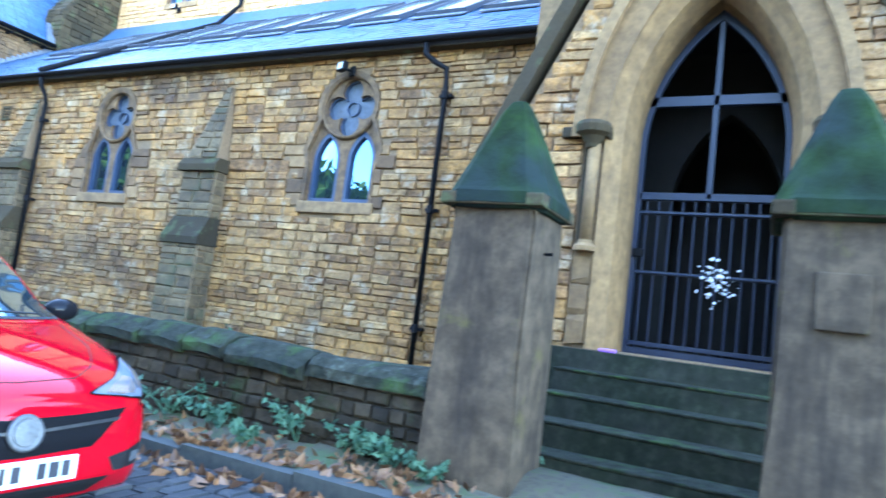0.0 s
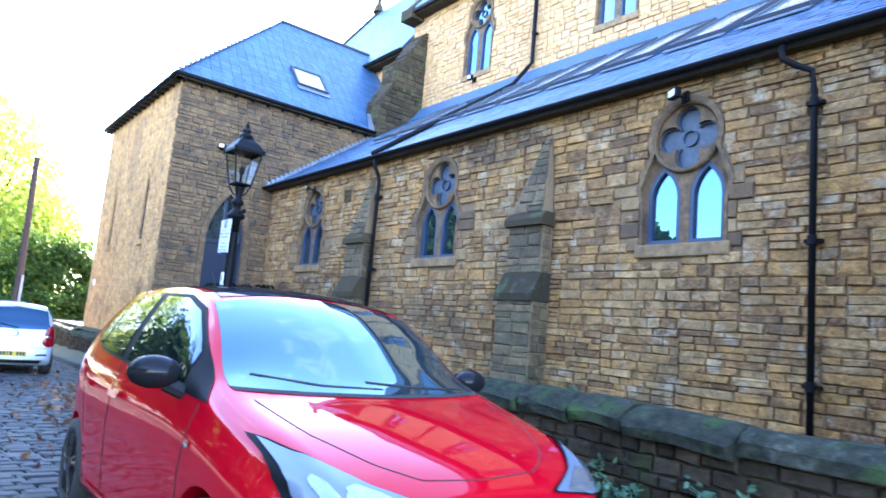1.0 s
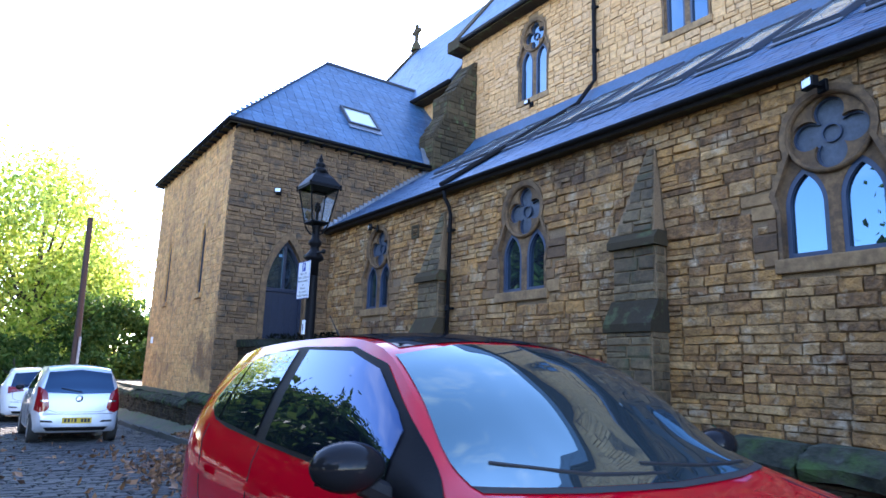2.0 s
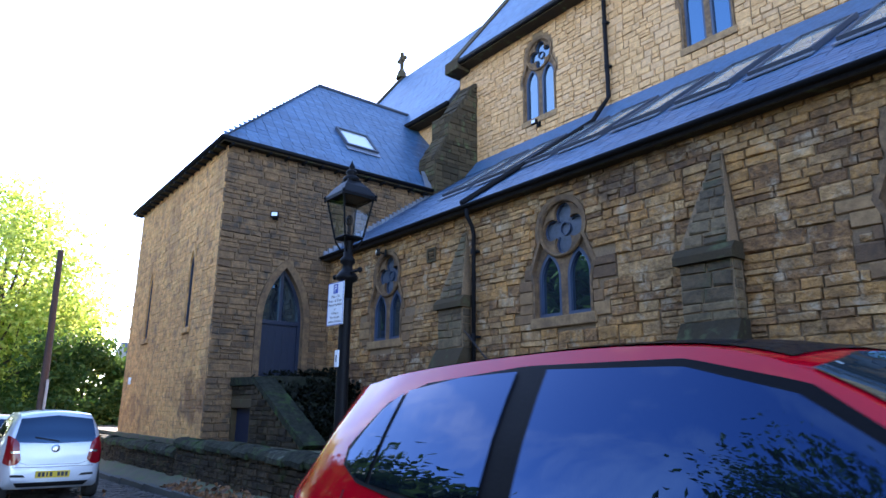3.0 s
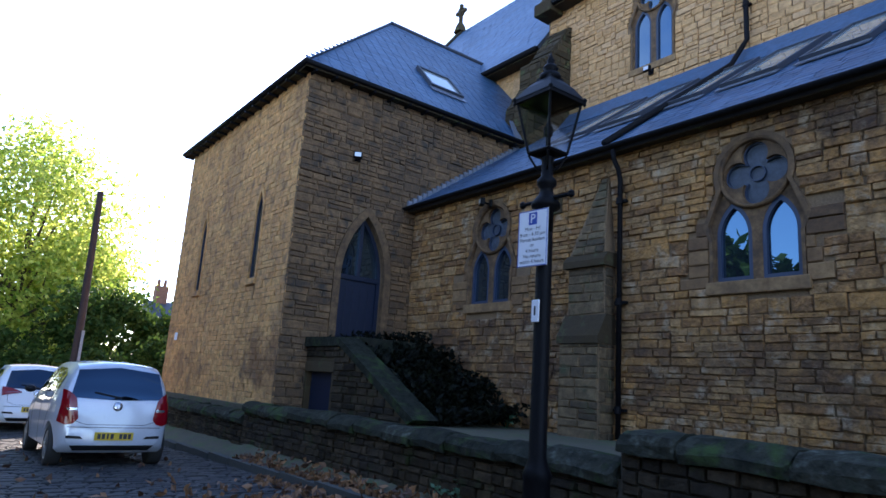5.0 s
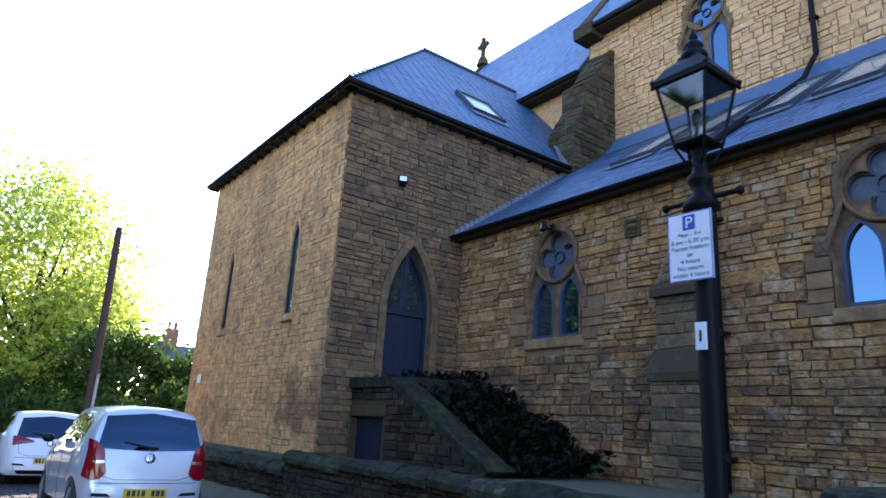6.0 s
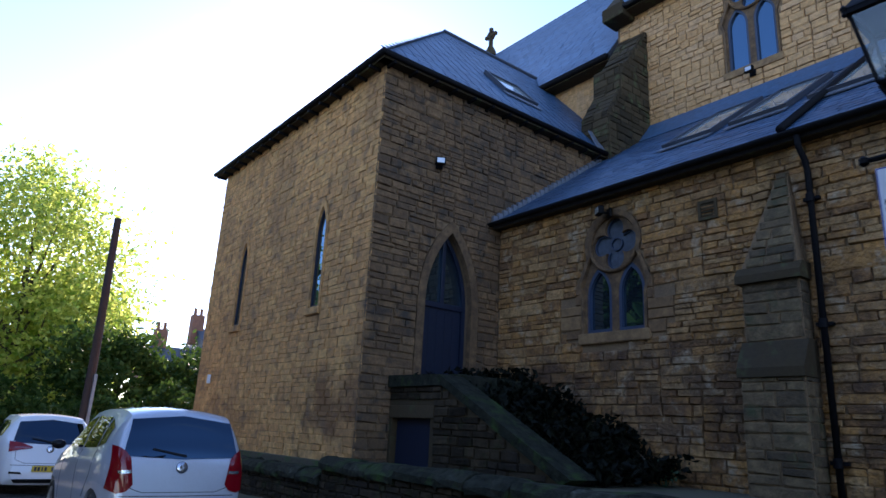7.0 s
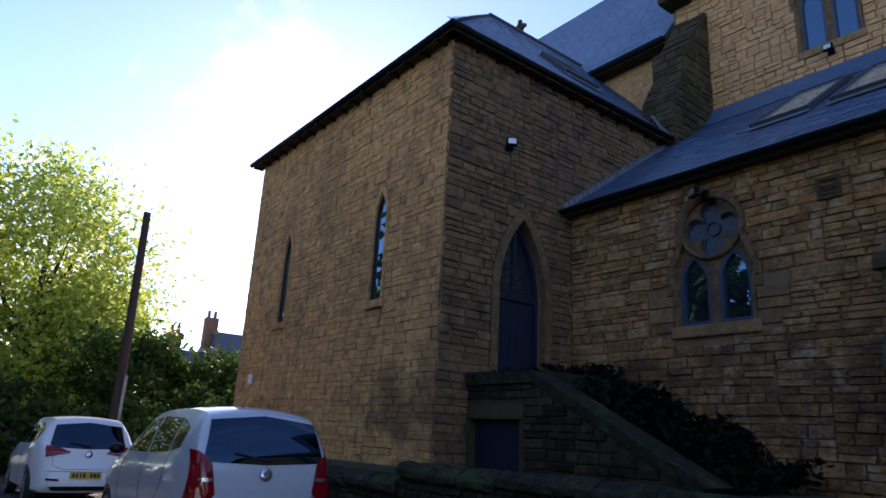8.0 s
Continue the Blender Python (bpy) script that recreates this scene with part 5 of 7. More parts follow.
# trees across the street, which the panes and paint mirror
for k, (x, y, h) in enumerate(((-37, -12.5, 11.0), (-31, -10.5, 13.0), (-25.5, -11.0, 9.8), (-21.0, -12.5, 8.4), (-16, -13, 5.4), (-11.0, -12.0, 6.0), (-4.0, -11.5, 7.5), (3.0, -11.5, 8.0), (10.0, -11.5, 9.0))):
    tree(x, y, h, h * 0.40, "broad green tree across the street from the church", M["leafy_dark"], 30 + k, 0.34, 80, 120, 0.0, "trees across the street")

# the tree that overhangs the street opposite, mirrored in the car's side glass
tree(-6.0, -7.0, 10.2, 2.5, "tall tree overhanging the street opposite the church", M["leafy_dark"], 41, 0.10, 95, 260, 0.28)
for k, (x, y, h) in enumerate(((-31.0, 3.9, 2.4), (-31.0, 6.6, 3.0), (-32.5, 1.2, 2.2))):
    tree(x, y, h, 1.7, "low dark green hedge shrub at the end of the boundary wall", M["leafy_dark"], 44 + k, 0.10, 50, 130, 0.0, "hedge shrubs")

# ivy against the aisle wall beside the stair, its shade put into near-black leaves
rs = np.random.RandomState(5)
n = 9500
u = rs.uniform(0, 1, n)
px = -16.7 + 3.3 * u + rs.normal(0, 0.1, n)
py = rs.uniform(4.98, 6.5, n)
top = np.where(u < 0.3, 1.98, 1.98 - (u - 0.3) * 1.6) + 0.12 * np.sin(px * 7) + 0.1 * (py - 5.4)
pz = 0.75 + (top - 0.75) * np.sqrt(rs.uniform(0.05, 1, n))
ivy = thing("ivy_bush", "ivy bush spilling beside the vestry stair, shade put into its colour", "bush", (-15.2, 5.9, 0.72))
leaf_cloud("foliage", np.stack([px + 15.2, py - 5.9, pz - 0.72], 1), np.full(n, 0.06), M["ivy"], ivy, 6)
bm = bmesh.new()
for k in range(9):
    x = -1.4 + 0.36 * k
    tube(bm, [(x, 0.3, 0), (x + 0.05, 0.25, 0.3), (x - 0.03, 0.2, 0.3 + 0.8 * (1 - k / 9))], 0.012, 5, 0.004)
part("stems", bm, M["bark"], ivy)["kind"] = "stuff"


def weed(x, y, z, h, n, seed, label, material):
    rs = np.random.RandomState(seed)
    w = thing("weed", label, "plant", (x, y, z), "verge weeds")
    bm = bmesh.new()
    pts = []
    for k in range(max(4, n // 14)):
        d = rs.normal(size=2) * h * 0.55
        tip = np.array([d[0], d[1] * 0.6, h * rs.uniform(0.5, 1.0)])
        tube(bm, [(0, 0, -0.02), tuple(tip * np.array([0.4, 0.4, 0.6])), tuple(tip)], 0.006, 4, 0.003)
        pts.append(tip * rs.uniform(0.35, 1.0, (14, 1)) + rs.normal(size=(14, 3)) * h * 0.10)
    part("stem", bm, M["weed"], w)["kind"] = "stuff"
    pts = np.concatenate(pts)
    pts[:, 2] = np.maximum(pts[:, 2], 0.01)
    leaf_cloud("leaves", pts, np.full(len(pts), 0.032), material, w, seed + 1)


for k, (x, y, h, n) in enumerate(((-3.05, 3.62, 0.34, 150), (-3.75, 3.58, 0.24, 110), (-2.55, 3.6, 0.22, 160), (-2.25, 3.55, 0.18, 120), (-4.3, 3.6, 0.36, 110), (-4.9, 3.6, 0.3, 90), (-1.95, 3.5, 0.14, 100), (-1.5, 4.15, 0.12, 60), (-3.3, 3.45, 0.16, 90), (-5.8, 3.6, 0.25, 80), (-7.0, 3.6, 0.2, 80), (-11.3, 3.62, 0.2, 60), (-13.5, 6.3, 0.3, 90), (-6.4, 6.4, 0.2, 60))):
    z = verge_z(x, y) if y < 4.6 else YARD
    weed(x, y, z, h, n, 50 + k, "low blue-green weed growing beside the boundary wall", M["weed"])

# fallen leaves, past counting
rs = np.random.RandomState(8)
pts = []
for k in range(1500):
    x = rs.uniform(-16, -1.6)
    y = 3.18 + abs(rs.normal(0, 0.2))
    if y > 3.64:
        continue
    pts.append((x, y, verge_z(x, y) + 0.03))
for k in range(900):
    x = rs.uniform(-14.5, -2.2)
    y = 3.06 - abs(rs.normal(0, 0.16))
    pts.append((x, y, road_z(x) + 0.022))
for k in range(1300):
    x = rs.normal(-10.2, 1.5)
    pts.append((x, min(3.0, rs.normal(2.35, 0.42)), road_z(x) + 0.02 + abs(rs.normal(0, 0.04))))
for k in range(260):
    x = rs.uniform(-20, -6)
    pts.append((x, rs.uniform(-2, 2.6), road_z(x) + 0.022))
pts = np.array(pts)
ob = leaf_cloud("fallen_leaves", pts, np.full(len(pts), 0.055), M["fallen"], None, 9)
tagged(ob, "drift of brown and orange fallen leaves along the kerb", "leaves", kind="stuff")

# ---- far houses ----
def house(x, y, wide, deep, eave, ridge, label, chimneys):
    h = thing("house", label, "house", (x, y, road_z(x) - 0.1), "houses beyond the hedge")
    part("wall", boxed(-deep, 0, 0, wide, 0.0, eave), M["brick"], h)
    bm = bmesh.new()
    a = [bm.verts.new(p) for p in ((0.3, -0.2, eave), (0.3, wide + 0.2, eave), (-deep / 2, wide + 0.2, ridge), (-deep / 2, -0.2, ridge))]
    c = [bm.verts.new(p) for p in ((-deep - 0.3, -0.2, eave), (-deep - 0.3, wide + 0.2, eave))]
    bm.faces.new(a)
    bm.faces.new((a[3], a[2], c[1], c[0]))
    bm.faces.new((a[0], a[3], c[0]))
    bm.faces.new((a[1], c[1], a[2]))
    bm.faces.new((a[0], c[0], c[1], a[1]))
    part("roof", bm, M["slatebase"], h)
    for cy, cz in chimneys:
        ch = part("chimney", boxed(-deep / 2 - 0.35, -deep / 2 + 0.35, cy - 0.42, cy + 0.42, ridge - 1.2, cz, 0.02), M["brick"], h)
        for k in (-0.22, 0.22):
            part("chimney_pot", lathe(bmesh.new(), [(0.13, cz), (0.11, cz + 0.45), (0.14, cz + 0.5)], -deep / 2, cy + k, 8), M["brick"], ch)
    for k in range(int(wide // 2)):
        w = part("window", boxed(-0.02, 0.02, 0.7 + 2 * k, 1.6 + 2 * k, eave - 1.7, eave - 0.4), M["white"], h)
        part("pane", boxed(0.02, 0.03, 0.78 + 2 * k, 1.52 + 2 * k, eave - 1.62, eave - 0.48), M["pane"], w)


house(-54, 11.0, 3.6, 5.0, 5.3, 6.7, "low red brick house with a slate roof", ((0.9, 7.8),))
house(-54, 14.6, 9.0, 6.0, 6.3, 8.3, "red brick house with a slate roof and chimney", ((-0.2, 9.2), (7.5, 9.6)))


# ---- parked cars ----
from mathutils.bvhtree import BVHTree


def paint(name, color, rough=0.25, metal=0.0, flake=0.06, lacquer=0.9):
    m = mat(name, [tuple(c * (1 - flake) for c in color), color], rough, metal, grain=180, bump=0.0, stain=2.5, stain_amount=0.06, stain_to=tuple(c * 0.6 for c in color), coat=lacquer, rough_var=0.03)
    m.node_tree.nodes["Principled BSDF"].inputs["Specular IOR Level"].default_value = 0.0
    return m


M["red"] = paint("bright red car paint", (0.48, 0.002, 0.012), 0.3)
M["silver"] = paint("silver car paint", (0.58, 0.62, 0.69), 0.28, 0.3)
M["whitepaint"] = paint("white car paint", (0.86, 0.87, 0.89))
M["gloss_black"] = paint("gloss black car trim", (0.012, 0.012, 0.014), 0.12, lacquer=0.3)
M["trim"] = mat("black plastic car trim", [(0.012, 0.012, 0.013), (0.02, 0.02, 0.022)], 0.55, grain=90, bump=0.1, stain_amount=0.0)
M["tyre"] = mat("dusty tyre rubber", [(0.018, 0.018, 0.018), (0.035, 0.034, 0.032)], 0.85, grain=60, bump=0.3, stain_amount=0.1)
M["rim_black"] = mat("dark alloy rim", [(0.03, 0.03, 0.032), (0.05, 0.05, 0.053)], 0.35, 0.6, grain=40, bump=0.0, stain_amount=0.1)
M["rim_grey"] = mat("grey alloy rim", [(0.32, 0.33, 0.34), (0.42, 0.43, 0.44)], 0.35, 0.7, grain=40, bump=0.0, stain_amount=0.1)
M["trim"].node_tree.nodes["Principled BSDF"].inputs["Specular IOR Level"].default_value = 0.15
# blue of the mirrored sky is put into the car glass reflection colour
M["windscreen"] = glass("car windscreen", (0.02, 0.03, 0.035), 0.0, 0.0, 0.7, (0.6, 0.97, 1.0))
M["carglass"] = glass("dark car glass with painted sky reflection", (0.004, 0.006, 0.010), 0.0, 0.0, 0.3, (0.13, 0.38, 1.0))
M["lamp_clear"] = glass("clear headlamp cover", (0.13, 0.155, 0.20), 0.03, 0.0, 0.25)
M["lamp_chrome"] = mat("headlamp reflector", [(0.34, 0.36, 0.40), (0.5, 0.52, 0.56)], 0.15, 0.8, grain=30, bump=0.0, stain_amount=0.0)
M["lamp_red"] = glass("red lamp cover", (0.24, 0.004, 0.010), 0.08, 0.0, 0.0)
M["badge"] = mat("dull chrome badge", [(0.07, 0.073, 0.08), (0.13, 0.135, 0.14)], 0.35, 0.2, grain=60, bump=0.0, stain_amount=0.0)
M["plate_white"] = mat("white number plate", [(0.72, 0.74, 0.76), (0.78, 0.80, 0.82)], 0.35, grain=10, bump=0.0, stain_amount=0.05)
M["plate_yellow"] = mat("yellow number plate", [(0.62, 0.42, 0.02), (0.70, 0.48, 0.03)], 0.35, grain=10, bump=0.0, stain_amount=0.05)
M["pitch"] = mat("matt black grille plastic", [(0.003, 0.003, 0.004), (0.005, 0.005, 0.007)], 0.6, grain=90, bump=0.1, stain_amount=0.0)
M["pitch"].node_tree.nodes["Principled BSDF"].inputs["Specular IOR Level"].default_value = 0.1
# sky blue painted into the rear glass reflection too
M["rearglass"] = glass("dark rear car glass", (0.003, 0.004, 0.006), 0.0, 0.0, 0.3, (0.35, 0.65, 1.0))
M["seam"] = mat("dark panel gap", [(0.01, 0.01, 0.01), (0.015, 0.015, 0.015)], 0.8, grain=10, bump=0.0, stain_amount=0.0)


def curve_at(table, s):
    """Smooth reading of a table of (s, value) pairs."""
    for i in range(len(table) - 1):
        if s <= table[i + 1][0]:
            break
    (s0, a), (s1, b) = table[i], table[i + 1]
    pa = table[i - 1] if i > 0 else (2 * s0 - s1, a)
    pb = table[i + 2] if i + 2 < len(table) else (2 * s1 - s0, b)
    t = max(0.0, min(1.0, (s - s0) / (s1 - s0)))
    m0 = (b - pa[1]) / (s1 - pa[0]) * (s1 - s0)
    m1 = (pb[1] - a) / (pb[0] - s0) * (s1 - s0)
    lim = 3 * abs(b - a)
    m0 = max(-lim, min(lim, m0))
    m1 = max(-lim, min(lim, m1))
    t2, t3 = t * t, t * t * t
    return a * (2 * t3 - 3 * t2 + 1) + m0 * (t3 - 2 * t2 + t) + b * (3 * t2 - 2 * t3) + m1 * (t3 - t2)


HATCH = {
    "length": 4.02, "wheels": (0.83, 3.34), "radius": 0.305,
    "top": [(0, 0.52), (0.03, 0.66), (0.10, 0.75), (0.25, 0.835), (0.5, 0.92), (0.75, 0.98), (0.90, 1.01), (1.08, 1.12), (1.37, 1.32), (1.68, 1.475), (2.05, 1.54), (2.6, 1.555), (3.2, 1.54), (3.44, 1.517), (3.56, 1.495), (3.63, 1.40), (3.80, 1.10), (3.95, 0.90), (4.02, 0.62)],
    "rail": [(0, 0.50), (0.03, 0.62), (0.10, 0.70), (0.25, 0.785), (0.5, 0.87), (0.75, 0.93), (0.96, 0.985), (1.18, 1.06), (1.43, 1.25), (1.73, 1.42), (2.05, 1.48), (2.6, 1.495), (3.2, 1.48), (3.44, 1.456), (3.55, 1.44), (3.63, 1.33), (3.80, 1.06), (3.95, 0.88), (4.02, 0.60)],
    "belt": [(0, 0.47), (0.1, 0.63), (0.3, 0.74), (0.8, 0.87), (1.3, 0.955), (2.0, 0.99), (3.0, 1.04), (3.5, 1.085), (3.8, 1.03), (3.95, 0.88), (4.02, 0.57)],
    "wide": [(0, 0.56), (0.04, 0.64), (0.12, 0.72), (0.3, 0.805), (0.7, 0.862), (1.5, 0.868), (3.0, 0.87), (3.5, 0.85), (3.8, 0.78), (3.95, 0.70), (4.02, 0.60)],
    "upper": [(0, 0.50), (0.1, 0.60), (0.3, 0.69), (0.75, 0.75), (1.02, 0.755), (1.22, 0.725), (1.43, 0.68), (1.73, 0.625), (2.4, 0.60), (3.2, 0.585), (3.6, 0.565), (3.8, 0.60), (3.95, 0.62), (4.02, 0.55)],
}
CITY = {
    "length": 3.57, "wheels": (0.70, 3.08), "radius": 0.285,
    "top": [(0, 0.52), (0.03, 0.66), (0.1, 0.76), (0.3, 0.87), (0.7, 0.98), (0.9, 1.04), (1.2, 1.24), (1.6, 1.46), (2.0, 1.525), (2.6, 1.54), (3.1, 1.51), (3.33, 1.47), (3.40, 1.36), (3.47, 1.15), (3.52, 1.0), (3.55, 0.8), (3.57, 0.55)],
    "rail": [(0, 0.50), (0.1, 0.70), (0.3, 0.81), (0.7, 0.93), (1.0, 1.01), (1.3, 1.20), (1.65, 1.39), (2.0, 1.455), (2.6, 1.47), (3.1, 1.44), (3.33, 1.38), (3.41, 1.28), (3.48, 1.1), (3.53, 0.96), (3.56, 0.78), (3.57, 0.54)],
    "belt": [(0, 0.47), (0.1, 0.63), (0.3, 0.76), (0.8, 0.90), (1.5, 0.97), (2.5, 1.0), (3.2, 1.03), (3.45, 0.99), (3.53, 0.85), (3.57, 0.52)],
    "wide": [(0, 0.52), (0.1, 0.66), (0.3, 0.74), (0.7, 0.795), (2.0, 0.80), (3.0, 0.798), (3.3, 0.775), (3.47, 0.73), (3.54, 0.69), (3.57, 0.62)],
    "upper": [(0, 0.47), (0.1, 0.56), (0.4, 0.65), (0.9, 0.70), (1.2, 0.67), (1.7, 0.60), (2.5, 0.58), (3.2, 0.565), (3.38, 0.57), (3.48, 0.62), (3.54, 0.64), (3.57, 0.56)],
}


def car_body(T, name, material, parent):
    """The painted shell: sections along the length, wheel arches cut out."""
    half = T["length"] / 2
    bm = bmesh.new()
    stations = [T["length"] * (0.5 - 0.5 * math.cos(math.pi * i / 72)) for i in range(73)]
    loops = []
    for s in stations:
        W, U, zt, zr, zb = (curve_at(T[k], s) for k in ("wide", "upper", "top", "rail", "belt"))
        zb = min(zb, zr - 0.025)
        end = min(1.0, min(s, T["length"] - s) / 0.12)
        zl = lerp(0.30, 0.20, end)
        mid = (zl + zb) / 2
        h = [(0.0, zl), (0.55 * W, zl), (0.90 * W, zl + 0.01), (0.97 * W, zl + 0.06), (0.99 * W, lerp(zl, zb, 0.35)), (W, lerp(zl, zb, 0.62)), (W - 0.004, lerp(zl, zb, 0.80)), (W - 0.022, lerp(zl, zb, 0.93)), (W - 0.045, zb)]
        a, c = h[-1], (U, zr)
        for t in (0.25, 0.5, 0.75, 0.92):
            h.append((a[0] + (c[0] - a[0]) * t + 0.022 * math.sin(math.pi * t), a[1] + (c[1] - a[1]) * t))
        for t in (0.0, 0.1, 0.25, 0.45, 0.7, 1.0):
            q = 1 - (1 - t) ** 2
            h.append((U * (1 - t) * 0.985, zr + 0.012 + (zt - zr - 0.012) * q))
        pts = h + [(-y, z) for y, z in h[-2:0:-1]]
        loops.append([bm.verts.new((half - s, y, z)) for y, z in pts])
    n = len(loops[0])
    for r0, r1 in zip(loops, loops[1:]):
        for k in range(n):
            bm.faces.new((r0[k], r0[(k + 1) % n], r1[(k + 1) % n], r1[k]))
    bm.faces.new(loops[0]), bm.faces.new(loops[-1][::-1])
    bmesh.ops.recalc_face_normals(bm, faces=bm.faces)
    tree_ = BVHTree.FromBMesh(bm)
    me = mesh_of(bm, name, material)
    ob = new(name, me)
    cutters = []
    for s in T["wheels"]:
        for y in (-1, 1):
            cb = bmesh.new()
            bmesh.ops.create_cone(cb, cap_ends=True, segments=40, radius1=T["radius"] + 0.045, radius2=T["radius"] + 0.045, depth=0.5, matrix=pose(half - s, y * 0.87, T["radius"], 90, 0, 0))
            co = new("cut", mesh_of(cb, "cut", None))
            md = ob.modifiers.new("arch", "BOOLEAN")
            md.object, md.operation, md.solver = co, "DIFFERENCE", "EXACT"
            cutters.append(co)
    done = bpy.data.meshes.new_from_object(ob.evaluated_get(bpy.context.evaluated_depsgraph_get()))
    ob.modifiers.clear()
    for co in cutters:
        bpy.data.objects.remove(co)
    ob.data = done
    done.materials.clear()
    done.materials.append(material)
    for p in done.polygons:
        p.material_index = 0
    done.shade_smooth()
    done.set_sharp_from_angle(angle=radians(38))
    ob.parent = parent
    return ob, tree_


def poly_at(line, t):
    d = [0.0]
    for a, c in zip(line, line[1:]):
        d.append(d[-1] + math.dist(a, c))
    t *= d[-1]
    for i in range(len(line) - 1):
        if t <= d[i + 1] or i == len(line) - 2:
            k = (t - d[i]) / max(1e-6, d[i + 1] - d[i])
            return tuple(a + (c - a) * k for a, c in zip(line[i], line[i + 1]))


def patch(tree_, lower, upper, way, proud, nu=18, nv=8, rise=0.0):
    """A skin lying on the body between two lines, thrown onto it along way ('x+', 'x-', 'y+', 'y-', 'z-')."""
    bm = bmesh.new()
    axis, sign = way[0], (1 if way[1] == "+" else -1)
    rows = []
    for j in range(nv + 1):
        row = []
        for i in range(nu + 1):
            a, c = poly_at(lower, i / nu), poly_at(upper, i / nu)
            p, q = a[0] + (c[0] - a[0]) * j / nv, a[1] + (c[1] - a[1]) * j / nv
            if axis == "y":
                o, d = Vector((p, -3 * sign, q)), Vector((0, sign, 0))
            elif axis == "x":
                o, d = Vector((-5 * sign, p, q)), Vector((sign, 0, 0))
            else:
                o, d = Vector((p, q, 4)), Vector((0, 0, -1))
            hit, nrm, _, _ = tree_.ray_cast(o, d)
            row.append(hit + nrm * proud if hit else None)
        rows.append(row)
    vs = [[bm.verts.new(p) if p else None for p in row] for row in rows]
    for r0, r1 in zip(vs, vs[1:]):
        for i in range(nu):
            quad = (r0[i], r0[i + 1], r1[i + 1], r1[i])
            if all(quad):
                try:
                    bm.faces.new(quad)
                except ValueError:
                    pass
    return bm


def seam(tree_, line, way, r=0.004, n=24):
    bm = patch(tree_, line, line, way, 0.0, n, 1)
    pts = [v.co.copy() for v in bm.verts][: n + 1]
    bm.free()
    return tube(bmesh.new(), pts, r, 5)


def wheel(parent, x, y, r, material):
    s = 1 if y > 0 else -1
    w = thing("wheel", "", "", (x, y, r))
    del_keys = [k for k in ("label", "category") if k in w]
    for k in del_keys:
        del w[k]
    w.parent = parent
    def turned(prof, sides=36):
        bm = bmesh.new()
        rings = [[bm.verts.new((q * math.cos(2 * math.pi * k / sides), s * d, q * math.sin(2 * math.pi * k / sides))) for k in range(sides)] for q, d in prof]
        for r0, r1 in zip(rings, rings[1:]):
            for k in range(sides):
                bm.faces.new((r0[k], r0[(k + 1) % sides], r1[(k + 1) % sides], r1[k]))
        bm.faces.new(rings[0]), bm.faces.new(rings[-1])
        return bm
    part("tyre", turned([(r * 0.68, -0.19), (r * 0.97, -0.18), (r, -0.15), (r, -0.03), (r * 0.97, 0.0), (r * 0.80, 0.012), (r * 0.70, 0.0), (r * 0.68, -0.03)]), M["tyre"], w, "", True)
    bm = turned([(r * 0.69, -0.05), (r * 0.69, 0.002), (r * 0.62, -0.005), (r * 0.60, -0.04)])
    for k in range(5):
        a = 2 * math.pi * k / 5 + 0.3
        for da in (-0.12, 0.12):
            p0, p1 = Vector((0.05 * math.cos(a), s * 0.0, 0.05 * math.sin(a))), Vector((r * 0.64 * math.cos(a + da), s * -0.008, r * 0.64 * math.sin(a + da)))
            tube(bm, [p0, p1], 0.018, 6)
    tube(bm, [(0, s * -0.03, 0), (0, s * 0.008, 0)], 0.055, 16)
    part("rim", bm, material, w)
    return w


def number_plate(parent, x, y, z, yaw, material, tilt=0):
    p = part("number_plate", boxed(-0.004, 0.006, -0.26, 0.26, -0.056, 0.056, 0.003), material, parent)
    p.location, p.rotation_euler = (x, y, z), (0, radians(tilt), radians(yaw))
    for k, w in enumerate((0.05, 0.05, 0.03, 0.05, 0.0, 0.05, 0.06, 0.05)):
        if w:
            part("bar", boxed(0.006, 0.0075, -0.20 + 0.058 * k - w * 0.42, -0.20 + 0.058 * k + w * 0.42, -0.036, 0.036), M["ink"], p)
    return p


def mirror_lines(tree_, parent, name, lower, upper, material, proud=0.004, nu=18, nv=8, label="", sub=None):
    out = []
    for way in ("y+", "y-"):
        out.append(part(name, patch(tree_, lower, upper, way, proud, nu, nv), material, parent, label, True))
    return out


# --- red hatchback, parked facing the porch ---
RX, RY, RZ, RS = -4.529, 1.53, 0.17, 0.893
red = thing("car", "red five-door hatchback with a black roof, parked at the kerb", "car", (RX, RY, RZ))
red.scale, red.rotation_euler = (0.875, RS, RS), (0, radians(-1.3), 0)
body, tr = car_body(HATCH, "body", M["red"], red)
h = HATCH["length"] / 2
S = lambda pts: [(h - s, z) for s, z in pts]
mirror_lines(tr, red, "glass_surround", S([(1.02, 0.955), (1.7, 0.998), (2.45, 1.04), (2.95, 1.075), (3.17, 1.105), (3.30, 1.16)]), S([(1.05, 0.975), (1.36, 1.18), (1.66, 1.378), (1.95, 1.45), (2.5, 1.468), (3.0, 1.44), (3.20, 1.375), (3.325, 1.22)]), M["pitch"], 0.005, 48, 10, "black rubber and gloss trim round the side glass")
